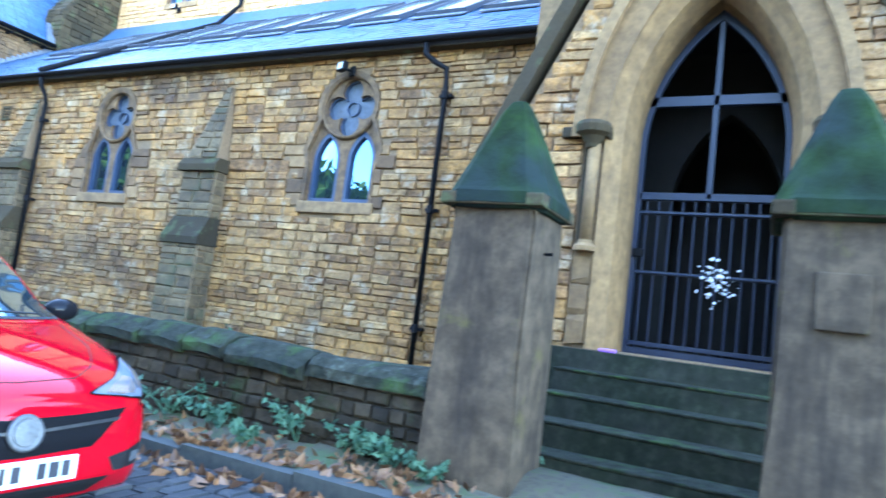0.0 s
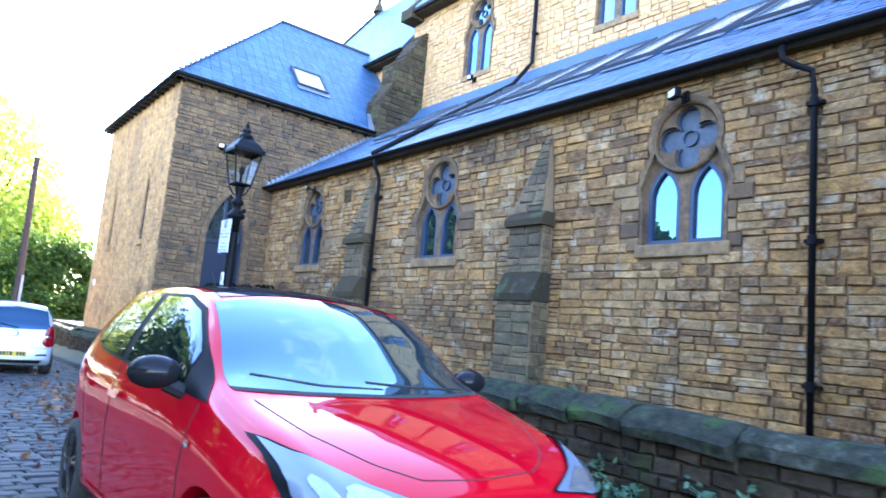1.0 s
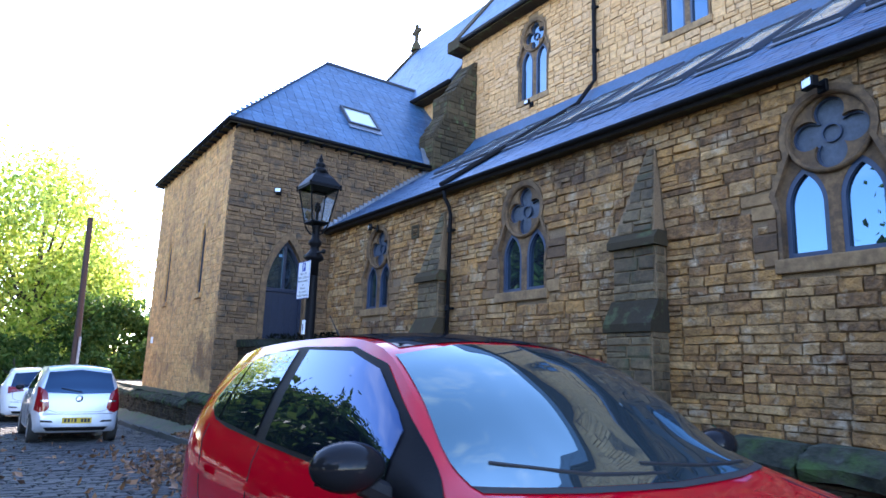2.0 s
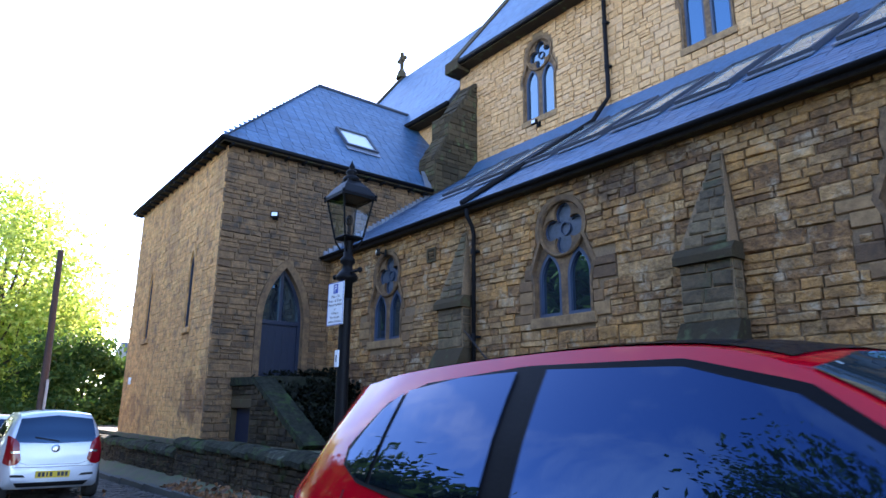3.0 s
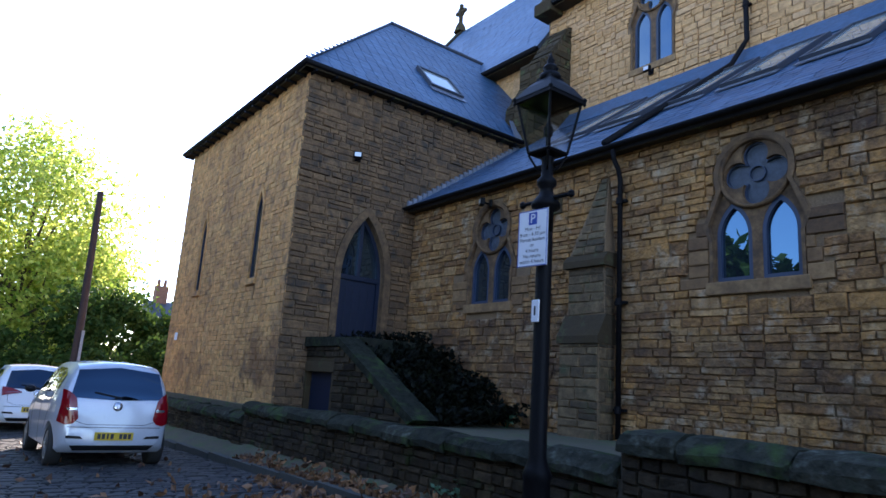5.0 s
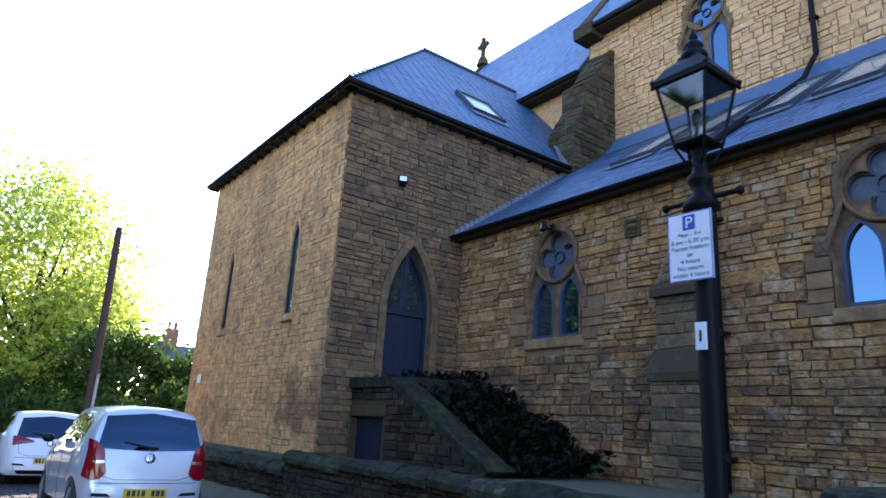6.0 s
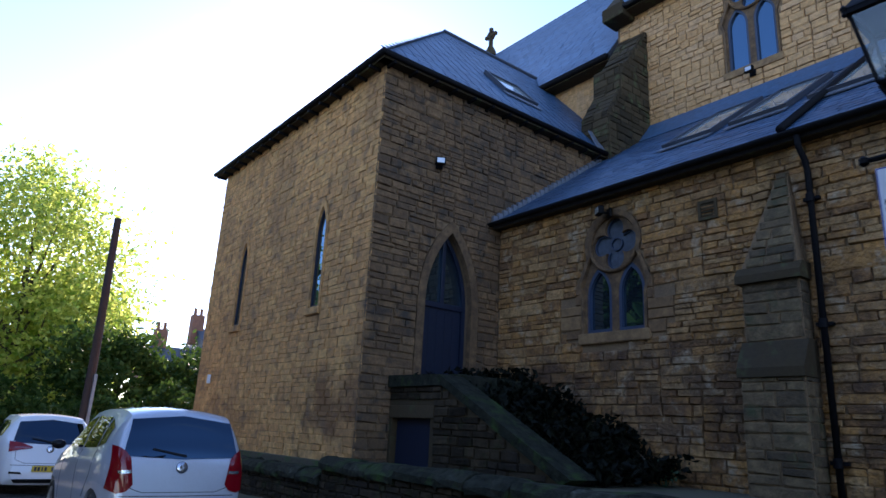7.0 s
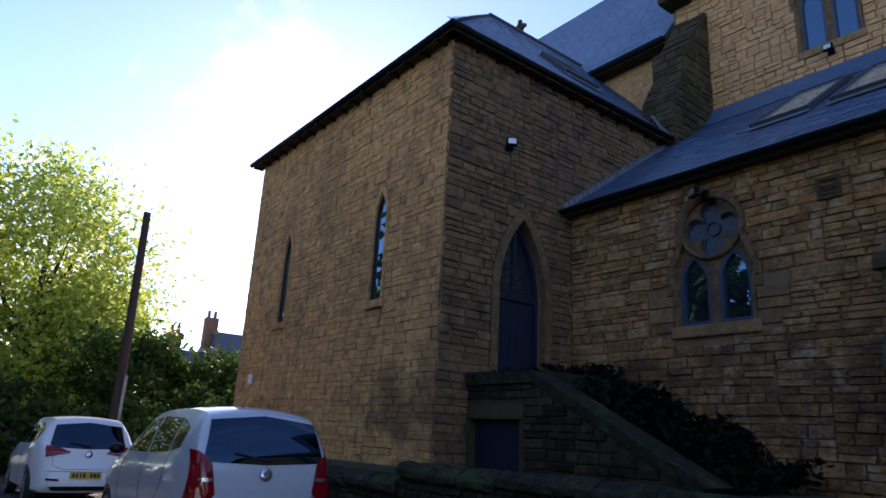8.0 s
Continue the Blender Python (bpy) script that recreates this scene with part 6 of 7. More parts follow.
for nm, lo, up in (("front_side_window", [(1.36, 0.997), (1.7, 1.018), (2.395, 1.055)], [(1.38, 1.155), (1.45, 1.21), (1.68, 1.355), (1.95, 1.428), (2.395, 1.448)]),
                   ("rear_side_window", [(2.525, 1.063), (3.085, 1.105)], [(2.525, 1.45), (2.8, 1.447), (3.085, 1.415)]),
                   ("quarter_window", [(3.11, 1.108), (3.20, 1.125), (3.275, 1.165)], [(3.11, 1.41), (3.20, 1.352), (3.29, 1.205)])):
    mirror_lines(tr, red, nm, S(lo), S(up), M["carglass"], 0.010, 24, 10)
part("windscreen", patch(tr, [(-0.715, 1.025), (-0.4, 1.015), (0, 1.01), (0.4, 1.015), (0.715, 1.025)], [(-0.605, 1.41), (-0.3, 1.465), (0, 1.475), (0.3, 1.465), (0.605, 1.41)], "x-", 0.005, 32, 16), M["windscreen"], red, "", True)
part("cowl", patch(tr, [(-0.71, 1.013), (-0.4, 1.003), (0, 0.998), (0.4, 1.003), (0.71, 1.013)], [(-0.715, 1.025), (-0.4, 1.015), (0, 1.01), (0.4, 1.015), (0.715, 1.025)], "x-", 0.004, 28, 3), M["seam"], red, "", True)
part("rear_window", patch(tr, [(-0.57, 1.08), (0, 1.06), (0.57, 1.08)], [(-0.53, 1.385), (0, 1.41), (0.53, 1.385)], "x+", 0.006, 20, 8), M["carglass"], red, "", True)
part("roof_panel", patch(tr, [(h - 1.73, -0.555), (h - 2.6, -0.55), (h - 3.42, -0.525)], [(h - 1.73, 0.555), (h - 2.6, 0.55), (h - 3.42, 0.525)], "z-", 0.004, 24, 20), M["gloss_black"], red, "gloss black painted roof", True)
for s in (-1, 1):
    lamp_ob = part("headlamp", patch(tr, [(s * 0.33, 0.70), (s * 0.52, 0.68), (s * 0.66, 0.66), (s * 0.70, 0.635), (s * 0.775, 0.72)], [(s * 0.33, 0.71), (s * 0.52, 0.765), (s * 0.66, 0.835), (s * 0.74, 0.875), (s * 0.785, 0.885)], "x-", 0.010, 22, 10), M["pitch"], red, "clear swept-back headlamp in a black housing", True)
    part("lens", patch(tr, [(s * 0.345, 0.701), (s * 0.52, 0.684), (s * 0.655, 0.668), (s * 0.75, 0.73)], [(s * 0.345, 0.707), (s * 0.52, 0.762), (s * 0.66, 0.828), (s * 0.768, 0.874)], "x-", 0.016, 20, 8), M["lamp_clear"], lamp_ob, "", True)
    part("reflector", patch(tr, [(s * 0.42, 0.70), (s * 0.50, 0.69), (s * 0.58, 0.69), (s * 0.62, 0.71)], [(s * 0.42, 0.703), (s * 0.50, 0.74), (s * 0.58, 0.765), (s * 0.62, 0.755)], "x-", 0.021, 14, 6), M["lamp_chrome"], lamp_ob, "", True)
    part("bezel", patch(tr, [(s * 0.635, 0.725), (s * 0.66, 0.70), (s * 0.69, 0.72), (s * 0.71, 0.76)], [(s * 0.635, 0.735), (s * 0.66, 0.775), (s * 0.69, 0.79), (s * 0.71, 0.775)], "x-", 0.021, 12, 6), M["lamp_chrome"], lamp_ob, "", True)
    fog = part("fog_lamp_recess", patch(tr, [(s * 0.48, 0.33), (s * 0.66, 0.34)], [(s * 0.44, 0.40), (s * 0.66, 0.45)], "x-", 0.006, 8, 5), M["trim"], red, "", True)
    fl = part("fog_lamp", patch(tr, [(s * 0.56, 0.36), (s * 0.63, 0.365)], [(s * 0.56, 0.41), (s * 0.63, 0.415)], "x-", 0.012, 5, 5), M["lamp_chrome"], fog, "", True)
    part("tail_lamp", patch(tr, [(s * 0.50, 0.83), (s * 0.66, 0.80)], [(s * 0.52, 1.0), (s * 0.66, 1.03)], "x+", 0.008, 10, 8), M["lamp_red"], red, "red tail lamp", True)
part("grille", patch(tr, [(-0.34, 0.465), (0, 0.45), (0.34, 0.465)], [(-0.53, 0.635), (-0.3, 0.62), (0, 0.615), (0.3, 0.62), (0.53, 0.635)], "x-", 0.006, 24, 8), M["pitch"], red, "black wavy mesh grille", True)
grille_bar = part("grille_bar", patch(tr, [(-0.47, 0.575), (0, 0.548), (0.47, 0.575)], [(-0.485, 0.592), (0, 0.562), (0.485, 0.592)], "x-", 0.016, 24, 2), M["rim_black"], red, "dark metallic grille bar", True)
for k in range(5):
    z = 0.472 + 0.018 * k
    line = [(-0.36 + 0.05 * i - 0.012 * k, z + (0.004 if i % 2 else -0.004)) for i in range(15)]
    part("grille_slat", seam(tr, [(p[0] * (1 + 0.03 * k), p[1]) for p in line], "x-", 0.005, 56), M["seam"], red)
hit, nrm, _, _ = tr.ray_cast(Vector((5, 0, 0.56)), Vector((-1, 0, 0)))
emblem = part("emblem", lathe(bmesh.new(), [(0.02, -0.012), (0.078, -0.010), (0.084, 0.0), (0.076, 0.012), (0.064, 0.007), (0.02, 0.010)], 0, 0, 28), M["badge"], red, "plain round chrome badge", True)
part("badge_field", lathe(bmesh.new(), [(0.004, 0.012), (0.058, 0.0105), (0.062, 0.004)], 0, 0, 24), M["badge"], emblem)
emblem.matrix_local = Matrix.Translation(hit + Vector((0.018, 0, 0))) @ pose(0, 0, 0, 0, 80, 0)
hit, nrm, _, _ = tr.ray_cast(Vector((5, 0, 0.39)), Vector((-1, 0, 0)))
number_plate(red, hit.x + 0.02, 0.0, 0.385, 0, M["plate_white"])
part("lower_grille", patch(tr, [(-0.40, 0.235), (0.40, 0.235)], [(-0.46, 0.31), (0.46, 0.31)], "x-", 0.006, 20, 4), M["trim"], red, "", True)
for way in ("y+", "y-"):
    for line in ([(1.14, 0.30), (1.14, 0.60), (1.10, 0.90), (1.10, 0.945)], [(2.46, 0.28), (2.46, 0.6), (2.46, 1.03)], [(3.00, 0.55), (3.16, 0.75), (3.24, 1.0), (3.24, 1.08)], [(1.32, 0.285), (2.2, 0.28), (2.95, 0.29)]):
        part("panel_gap", seam(tr, S(line), way, 0.0035, 22), M["seam"], red)
    for s0 in (2.22, 3.0):
        p = patch(tr, S([(s0, 0.845), (s0 + 0.20, 0.85)]), S([(s0, 0.88), (s0 + 0.20, 0.885)]), way, 0.028, 8, 3)
        part("door_handle", p, M["red"], red, "", True)
    p = patch(tr, S([(1.04, 0.77), (1.09, 0.77)]), S([(1.045, 0.795), (1.09, 0.795)]), way, 0.008, 4, 3)
    part("side_repeater", p, M["lamp_chrome"], red, "", True)
    p = patch(tr, S([(1.35, 0.30), (2.9, 0.30)]), S([(1.35, 0.235), (2.9, 0.235)]), way, 0.008, 20, 3)
    part("side_skirt", p, M["red"], red, "", True)
for line in ([(-0.66, 0.985), (-0.6, 0.90), (-0.45, 0.82), (-0.3, 0.775), (0, 0.765), (0.3, 0.775), (0.45, 0.82), (0.6, 0.90), (0.66, 0.985)],):
    part("bonnet_gap", seam(tr, line, "x-", 0.003, 50), M["seam"], red)
part("antenna", tube(bmesh.new(), [(h - 3.30, 0, 1.51), (h - 3.55, 0, 1.74)], 0.006, 6, 0.003), M["trim"], red)
for s in (-1, 1):
    bm = bmesh.new()
    bmesh.ops.create_uvsphere(bm, u_segments=20, v_segments=14, radius=1.0, matrix=pose(h - 1.35, s * 0.95, 1.06, 0, 0, s * 8) @ Matrix.Diagonal((0.085, 0.118, 0.075, 1)))
    for v in bm.verts:
        if v.co.x < h - 1.39:
            v.co.x = h - 1.39
    m_ob = part("door_mirror", bm, M["gloss_black"], red, "gloss black door mirror", True)
    part("mirror_foot", tube(bmesh.new(), [(h - 1.33, s * 0.80, 0.965), (h - 1.35, s * 0.90, 1.01)], 0.035, 8), M["trim"], m_ob)
    part("mirror_glass", boxed(h - 1.394, h - 1.391, s * 0.95 - 0.085, s * 0.95 + 0.085, 1.005, 1.105, 0.001), M["carglass"], m_ob)
for line in ([(0.58, 1.035), (0.25, 1.04), (-0.05, 1.06)], [(0.02, 1.03), (-0.3, 1.04), (-0.60, 1.075)]):
    part("wiper", seam(tr, line, "x-", 0.011, 16), M["trim"], red)
for s in HATCH["wheels"]:
    for y in (-1, 1):
        wheel(red, h - s, y * 0.855, HATCH["radius"], M["rim_black"])


def rear_seen_car(T, at, scale, material, rim, label, lamp, plate_z, wheel_y):
    """A hatchback seen from behind, facing away down the street."""
    c = thing("car", label, "car", at, group="cars parked along the street")
    c.rotation_euler, c.scale = (0, radians(1.3), math.pi), (scale,) * 3
    body, tr = car_body(T, "body", material, c)
    L = T["length"]
    h = L / 2
    S = lambda pts: [(h - s * L / 3.57, z) for s, z in pts]
    for nm, lo, up in (("front_side_window", [(1.25, 1.02), (2.05, 1.02)], [(1.28, 1.05), (1.7, 1.34), (2.05, 1.40)]), ("rear_side_window", [(2.13, 1.02), (2.8, 1.04)], [(2.13, 1.405), (2.8, 1.38)]), ("quarter_window", [(2.86, 1.05), (3.12, 1.09)], [(2.86, 1.37), (3.12, 1.27)])):
        mirror_lines(tr, c, nm, S(lo), S(up), M["carglass"], 0.006, 14, 8)
    part("windscreen", patch(tr, [(-0.62, 1.07), (0, 1.04), (0.62, 1.07)], [(-0.54, 1.33), (0, 1.42), (0.54, 1.33)], "x-", 0.005, 20, 10), M["carglass"], c, "", True)
    part("rear_window", patch(tr, [(-0.635, 0.97), (0, 0.945), (0.635, 0.97)], [(-0.555, 1.36), (0, 1.42), (0.555, 1.36)], "x+", 0.006, 22, 10), M["rearglass"], c, "", True)
    for s in (-1, 1):
        lo, up = lamp
        lob = part("tail_lamp", patch(tr, [(s * a, b) for a, b in lo], [(s * a, b) for a, b in up], "x+", 0.014, 14, 10), M["lamp_red"], c, "red tail lamp", True)
        part("reverse_lamp", patch(tr, [(s * (lo[0][0] + 0.03), lerp(lo[0][1], up[0][1], 0.42)), (s * (lo[-1][0] - 0.08), lerp(lo[0][1], up[0][1], 0.42))], [(s * (lo[0][0] + 0.035), lerp(lo[0][1], up[0][1], 0.55)), (s * (lo[-1][0] - 0.08), lerp(lo[0][1], up[0][1], 0.54))], "x+", 0.02, 6, 4), M["lamp_chrome"], lob, "", True)
        bm = bmesh.new()
        bmesh.ops.create_uvsphere(bm, u_segments=14, v_segments=10, radius=1.0, matrix=pose(h - 1.32, s * (curve_at(T["wide"], 1.3) + 0.10), 1.04) @ Matrix.Diagonal((0.055, 0.085, 0.06, 1)))
        part("door_mirror", bm, M["gloss_black"], c, "", True)
        part("lower_reflector", patch(tr, [(s * 0.40, 0.40), (s * 0.62, 0.41)], [(s * 0.44, 0.44), (s * 0.62, 0.45)], "x+", 0.008, 8, 3), M["trim"], c, "", True)
    part("tailgate_gap", seam(tr, [(-0.585, 0.98), (-0.56, 0.66), (-0.40, 0.60), (0.40, 0.60), (0.56, 0.66), (0.585, 0.98)], "x+", 0.004, 50), M["seam"], c)
    part("bumper_crease", seam(tr, [(-0.62, 0.565), (0, 0.56), (0.62, 0.565)], "x+", 0.005, 30), M["seam"], c)
    part("rear_wiper", patch(tr, [(-0.04, 0.965), (0.33, 1.04)], [(-0.04, 0.99), (0.33, 1.055)], "x+", 0.02, 10, 2), M["trim"], c, "", True)
    hit, nrm, _, _ = tr.ray_cast(Vector((-5, 0, 0.86)), Vector((1, 0, 0)))
    e = part("emblem", lathe(bmesh.new(), [(0.02, -0.008), (0.062, -0.006), (0.066, 0.0), (0.058, 0.008), (0.02, 0.006)], 0, 0, 24), M["lamp_chrome"], c, "plain round chrome badge", True)
    e.matrix_local = Matrix.Translation(hit + Vector((-0.012, 0, 0))) @ pose(0, 0, 0, 0, -82, 0)
    hit, nrm, _, _ = tr.ray_cast(Vector((-5, 0, plate_z)), Vector((1, 0, 0)))
    number_plate(c, hit.x - 0.02, 0.0, plate_z, 180, M["plate_yellow"])
    part("bumper_insert", patch(tr, [(-0.5, 0.245), (0.5, 0.245)], [(-0.56, 0.315), (0.56, 0.315)], "x+", 0.008, 16, 3), M["trim"], c, "", True)
    for way in ("y+", "y-"):
        for line in ([(1.15, 0.3), (1.2, 0.95)], [(2.09, 0.28), (2.09, 1.0)], [(2.62, 0.5), (2.85, 0.75), (2.88, 1.03)]):
            part("panel_gap", seam(tr, S(line), way, 0.0035, 16), M["seam"], c)
        for s0 in (1.85, 2.62):
            part("door_handle", patch(tr, S([(s0, 0.86), (s0 + 0.17, 0.86)]), S([(s0, 0.895), (s0 + 0.17, 0.895)]), way, 0.025, 6, 3), material, c, "", True)
    part("antenna", tube(bmesh.new(), [(-0.9, 0, T["top"][10][1] - 0.03), (-1.1, 0, T["top"][10][1] + 0.16)], 0.006, 6, 0.003), M["trim"], c)
    for s in T["wheels"]:
        for y in (-1, 1):
            wheel(c, h - s, y * wheel_y, T["radius"], rim)
    return c


SC = 0.90
rear_seen_car(CITY, (-15.86 - 1.785 * SC, 1.52, road_z(-17.5)), SC, M["silver"], M["rim_grey"], "small silver hatchback with red tail lamps parked at the kerb", ([(0.50, 0.68), (0.56, 0.61), (0.65, 0.59), (0.74, 0.64)], [(0.55, 0.95), (0.60, 1.01), (0.66, 1.06), (0.705, 1.08)]), 0.44, 0.78)
SW = 0.89
rear_seen_car(HATCH, (-22.3 - 2.01 * SW, 1.33, road_z(-24)), SW, M["whitepaint"], M["rim_grey"], "white hatchback parked ahead of the silver car", ([(0.30, 0.87), (0.5, 0.84), (0.68, 0.80)], [(0.31, 0.90), (0.5, 0.965), (0.69, 0.99)]), 0.50, 0.845)


# ---- pieces of walls, roofs and paving ----
def stone_shapes(material, inset, tag, skew):
    """Five chamfered blocks of unit size, each a little out of square."""
    out = []
    rng = random.Random(77)
    for k in range(5):
        v = []
        for d, g in ((0.0, 0.0), (0.55, 0.0), (1.0, inset)):
            for su, sw in ((-1, -1), (1, -1), (1, 1), (-1, 1)):
                ju, jw = skew * rng.uniform(-0.045, 0.014), skew * rng.uniform(-0.14, 0.06)
                v.append((su * (0.5 - g + ju), sw * (0.5 - g * 1.7 + jw), d + (skew * rng.uniform(-0.18, 0.12) if d == 1.0 else 0)))
        f = []
        for r in (0, 4):
            for i in range(4):
                f.append((r + i, r + (i + 1) % 4, r + 4 + (i + 1) % 4, r + 4 + i))
        f.append((8, 9, 10, 11))
        me = bpy.data.meshes.new(tag)
        me.from_pydata(v, [], f)
        me.materials.append(material)
        out.append((me, np.array(v), f))
    return out


SHAPES = {}


def lay(name, parent, pieces, origin, U, W, N, depth, material, near=None, limit=300, inset=0.05, lift=0.0, spread=0.3, rest_label=""):
    """Lays pieces (u0, u1, w0, w1) on a plane; those nearest the spot are objects, the rest one mesh."""
    key = (material.name, inset, name)
    if key not in SHAPES:
        SHAPES[key] = stone_shapes(material, inset, name, 0.35 if name in ("sett", "quoin") else 1.0)
    shapes = SHAPES[key]
    O, U, W, N = (Vector(v) for v in (origin, U, W, N))
    rng = random.Random(len(pieces))
    def middle(p):
        return O + U * ((p[0] + p[1]) / 2) + W * ((p[2] + p[3]) / 2)
    order = sorted(pieces, key=lambda p: (middle(p) - Vector(near)).length) if near else pieces
    cut = limit if near else 0
    vs, fs = [], []
    count = 0
    for i, p in enumerate(order):
        me, v, f = shapes[rng.randrange(5)]
        su, sw = p[1] - p[0], p[3] - p[2]
        d = depth * (1 + rng.uniform(-spread, spread))
        w_ax = W * sw - N * lift
        mid = middle(p) + N * lift * 0.5
        if i < cut:
            ob = new(name, me)
            ob.matrix_world = Matrix(((U.x * su, w_ax.x, N.x * d, mid.x), (U.y * su, w_ax.y, N.y * d, mid.y), (U.z * su, w_ax.z, N.z * d, mid.z), (0, 0, 0, 1)))
            ob.parent = parent
        else:
            A = np.array([U * su, w_ax, N * d])
            vs.append(v @ A + np.array(mid))
            fs += [tuple(j + count for j in q) for q in f]
            count += len(v)
    if vs:
        me = bpy.data.meshes.new(name + "_rest")
        me.from_pydata(np.concatenate(vs).tolist(), [], fs)
        me.materials.append(material)
        ob = new(name + "_courses", me)
        ob.parent = parent
        ob["kind"] = "stuff"
        if rest_label:
            ob["label"] = rest_label


def span(poly, w):
    """Where a level line cuts an outline."""
    cuts = []
    for i in range(len(poly)):
        (a, b), (c, d) = poly[i], poly[(i + 1) % len(poly)]
        if (b - w) * (d - w) < 0:
            cuts.append(a + (c - a) * (w - b) / (d - b))
    return (min(cuts), max(cuts)) if len(cuts) > 1 else None


def courses(u0, u1, w0, w1, high, long, blocked, seed, gap=0.009, inside=None, special=()):
    """Courses of stones of uneven height and length, broken by the outlines."""
    rng = random.Random(seed)
    out, w = [], w0
    while w < w1 - 0.03:
        h = rng.choice((rng.uniform(*high), rng.uniform(*high), high[0]))
        ln = long
        for sw, sh, sl in special:
            if w <= sw < w + h:
                h, ln = sh, sl
        h = min(h, w1 - w)
        lo, hi = u0, u1
        if inside:
            s = span(inside, w + h * 0.95)
            if not s:
                break
            lo, hi = max(u0, s[0]), min(u1, s[1])
        cuts = []
        for poly in blocked:
            got = [s for s in (span(poly, w + h * t) for t in (0.02, 0.5, 0.98)) if s]
            if got:
                cuts.append((min(s[0] for s in got), max(s[1] for s in got)))
        runs, x = [], lo
        for a, c in sorted(cuts):
            if a > x:
                runs.append((x, min(a, hi)))
            x = max(x, c)
        if x < hi:
            runs.append((x, hi))
        for a, c in runs:
            x = a
            while x < c - 0.02:
                n = x + rng.uniform(*ln) * (1.0 + 0.6 * (rng.random() < 0.12))
                if c - n < ln[0] * 0.6:
                    n = c
                # now and then two thin stones stand for one
                if h > 0.13 and rng.random() < 0.14:
                    m = w + h * rng.uniform(0.4, 0.6)
                    out.append((x + gap / 2, n - gap / 2, w + gap / 2, m - gap / 2))
                    out.append((x + gap / 2, n - gap / 2, m + gap / 2, w + h - gap / 2))
                else:
                    out.append((x + gap / 2, n - gap / 2, w + gap / 2, w + h - gap / 2))
                x = n
        w += h
    return out


def broken(u0, u1, w0, w1, high, long, blocked, seed, gap=0.006, breaks=(), band=(0.42, 0.62), run=(0.7, 1.7)):
    """Rubble brought to courses: bands, each of runs whose thin courses do not line up."""
    rng = random.Random(seed)
    out, w = [], w0
    stops = sorted(breaks)
    while w < w1 - 0.03:
        n = w + rng.uniform(*band)
        tall = None
        for sw, sh in stops:
            if w < sw < n + 0.15:
                n = sw
            elif abs(w - sw) < 1e-6:
                n, tall = w + sh, sh
        if w1 - n < 0.15:
            n = w1
        if tall:
            out += courses(u0, u1, w, n, (tall, tall), (0.35, 0.7), blocked, seed + 5, gap)
            w = n
            continue
        x = u0
        while x < u1 - 0.02:
            e = x + rng.uniform(*run)
            if u1 - e < 0.5:
                e = u1
            k = max(2, round((n - w) / rng.uniform(*high)))
            hs = [rng.uniform(0.7, 1.3) for _ in range(k)]
            z = w
            for hh in hs:
                t = z + hh / sum(hs) * (n - w)
                out += courses(x + rng.uniform(-0.0, 0.0), e, z, t, (t - z, t - z), long, blocked, rng.randrange(10 ** 6), gap)
                z = t
            x = e
        w = n
    return out


FX, FZ = (1, 0, 0), (0, 0, 1)
OUT_Y = (0, -1, 0)
butt_out = [[(b.location.x - 0.33, 0.3), (b.location.x + 0.33, 0.3), (b.location.x + 0.33, 3.17), (b.location.x + 0.22, 4.3), (b.location.x + 0.09, 4.3), (b.location.x - 0.33, 3.17)] for b in BUTTRESSES]
# squared blocks bonded into the rubble beside each window
rng = random.Random(61)
QUOINS = []
for u in WINDOWS:
    for s in (-1, 1):
        z = 2.60
        while z < 3.34:
            tall_q = rng.uniform(0.13, 0.21)
            e0, e1 = u + s * 0.558, u + s * (0.558 + rng.choice((0.10, 0.17, 0.28, 0.40)))
            QUOINS.append((min(e0, e1), max(e0, e1) - 0.006, z, z + tall_q - 0.008))
            z += tall_q
quoin_out = [[(q[0], q[2] - 0.001), (q[1], q[2] - 0.001), (q[1], q[3] + 0.001), (q[0], q[3] + 0.001)] for q in QUOINS]
lay("quoin", aisle_wall, QUOINS, (0, WALL_Y + 0.03, 0), FX, FZ, OUT_Y, 0.030, M["quoin"], (-5.0, WALL_Y, 2.0), inset=0.03, spread=0.15)
p = broken(-16.78, -2.62, 0.62, 4.63, (0.07, 0.135), (0.14, 0.44), [window_outline(u, 0, 0, 0.032) for u in WINDOWS] + quoin_out + butt_out, 1, breaks=((3.05, 0.18),), run=(0.9, 2.6))
lay("stone", aisle_wall, p, (0, WALL_Y + 0.03, 0), FX, FZ, OUT_Y, 0.032, M["rubble"], (-5.0, WALL_Y, 2.0), inset=0.035, spread=0.45, rest_label="coursed rubble sandstone")
# brighter light on the clerestory is put into the stone colour
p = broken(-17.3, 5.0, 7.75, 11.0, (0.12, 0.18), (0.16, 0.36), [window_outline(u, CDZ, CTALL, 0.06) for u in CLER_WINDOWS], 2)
lay("stone", cler_wall, p, (0, CLER_Y + 0.03, 0), FX, FZ, OUT_Y, 0.030, M["clean_skylit"], (-13.5, CLER_Y, 9.0), rest_label="coursed golden sandstone")
p = broken(-22.0, -17.36, 8.6, 10.0, (0.12, 0.18), (0.16, 0.36), [], 41)
lay("stone", bpy.data.objects["wall_chancel"], p, (0, 10.86, 0), FX, FZ, OUT_Y, 0.02, M["clean_skylit"], (-18, 10.85, 9.5), 120, rest_label="coursed golden sandstone")
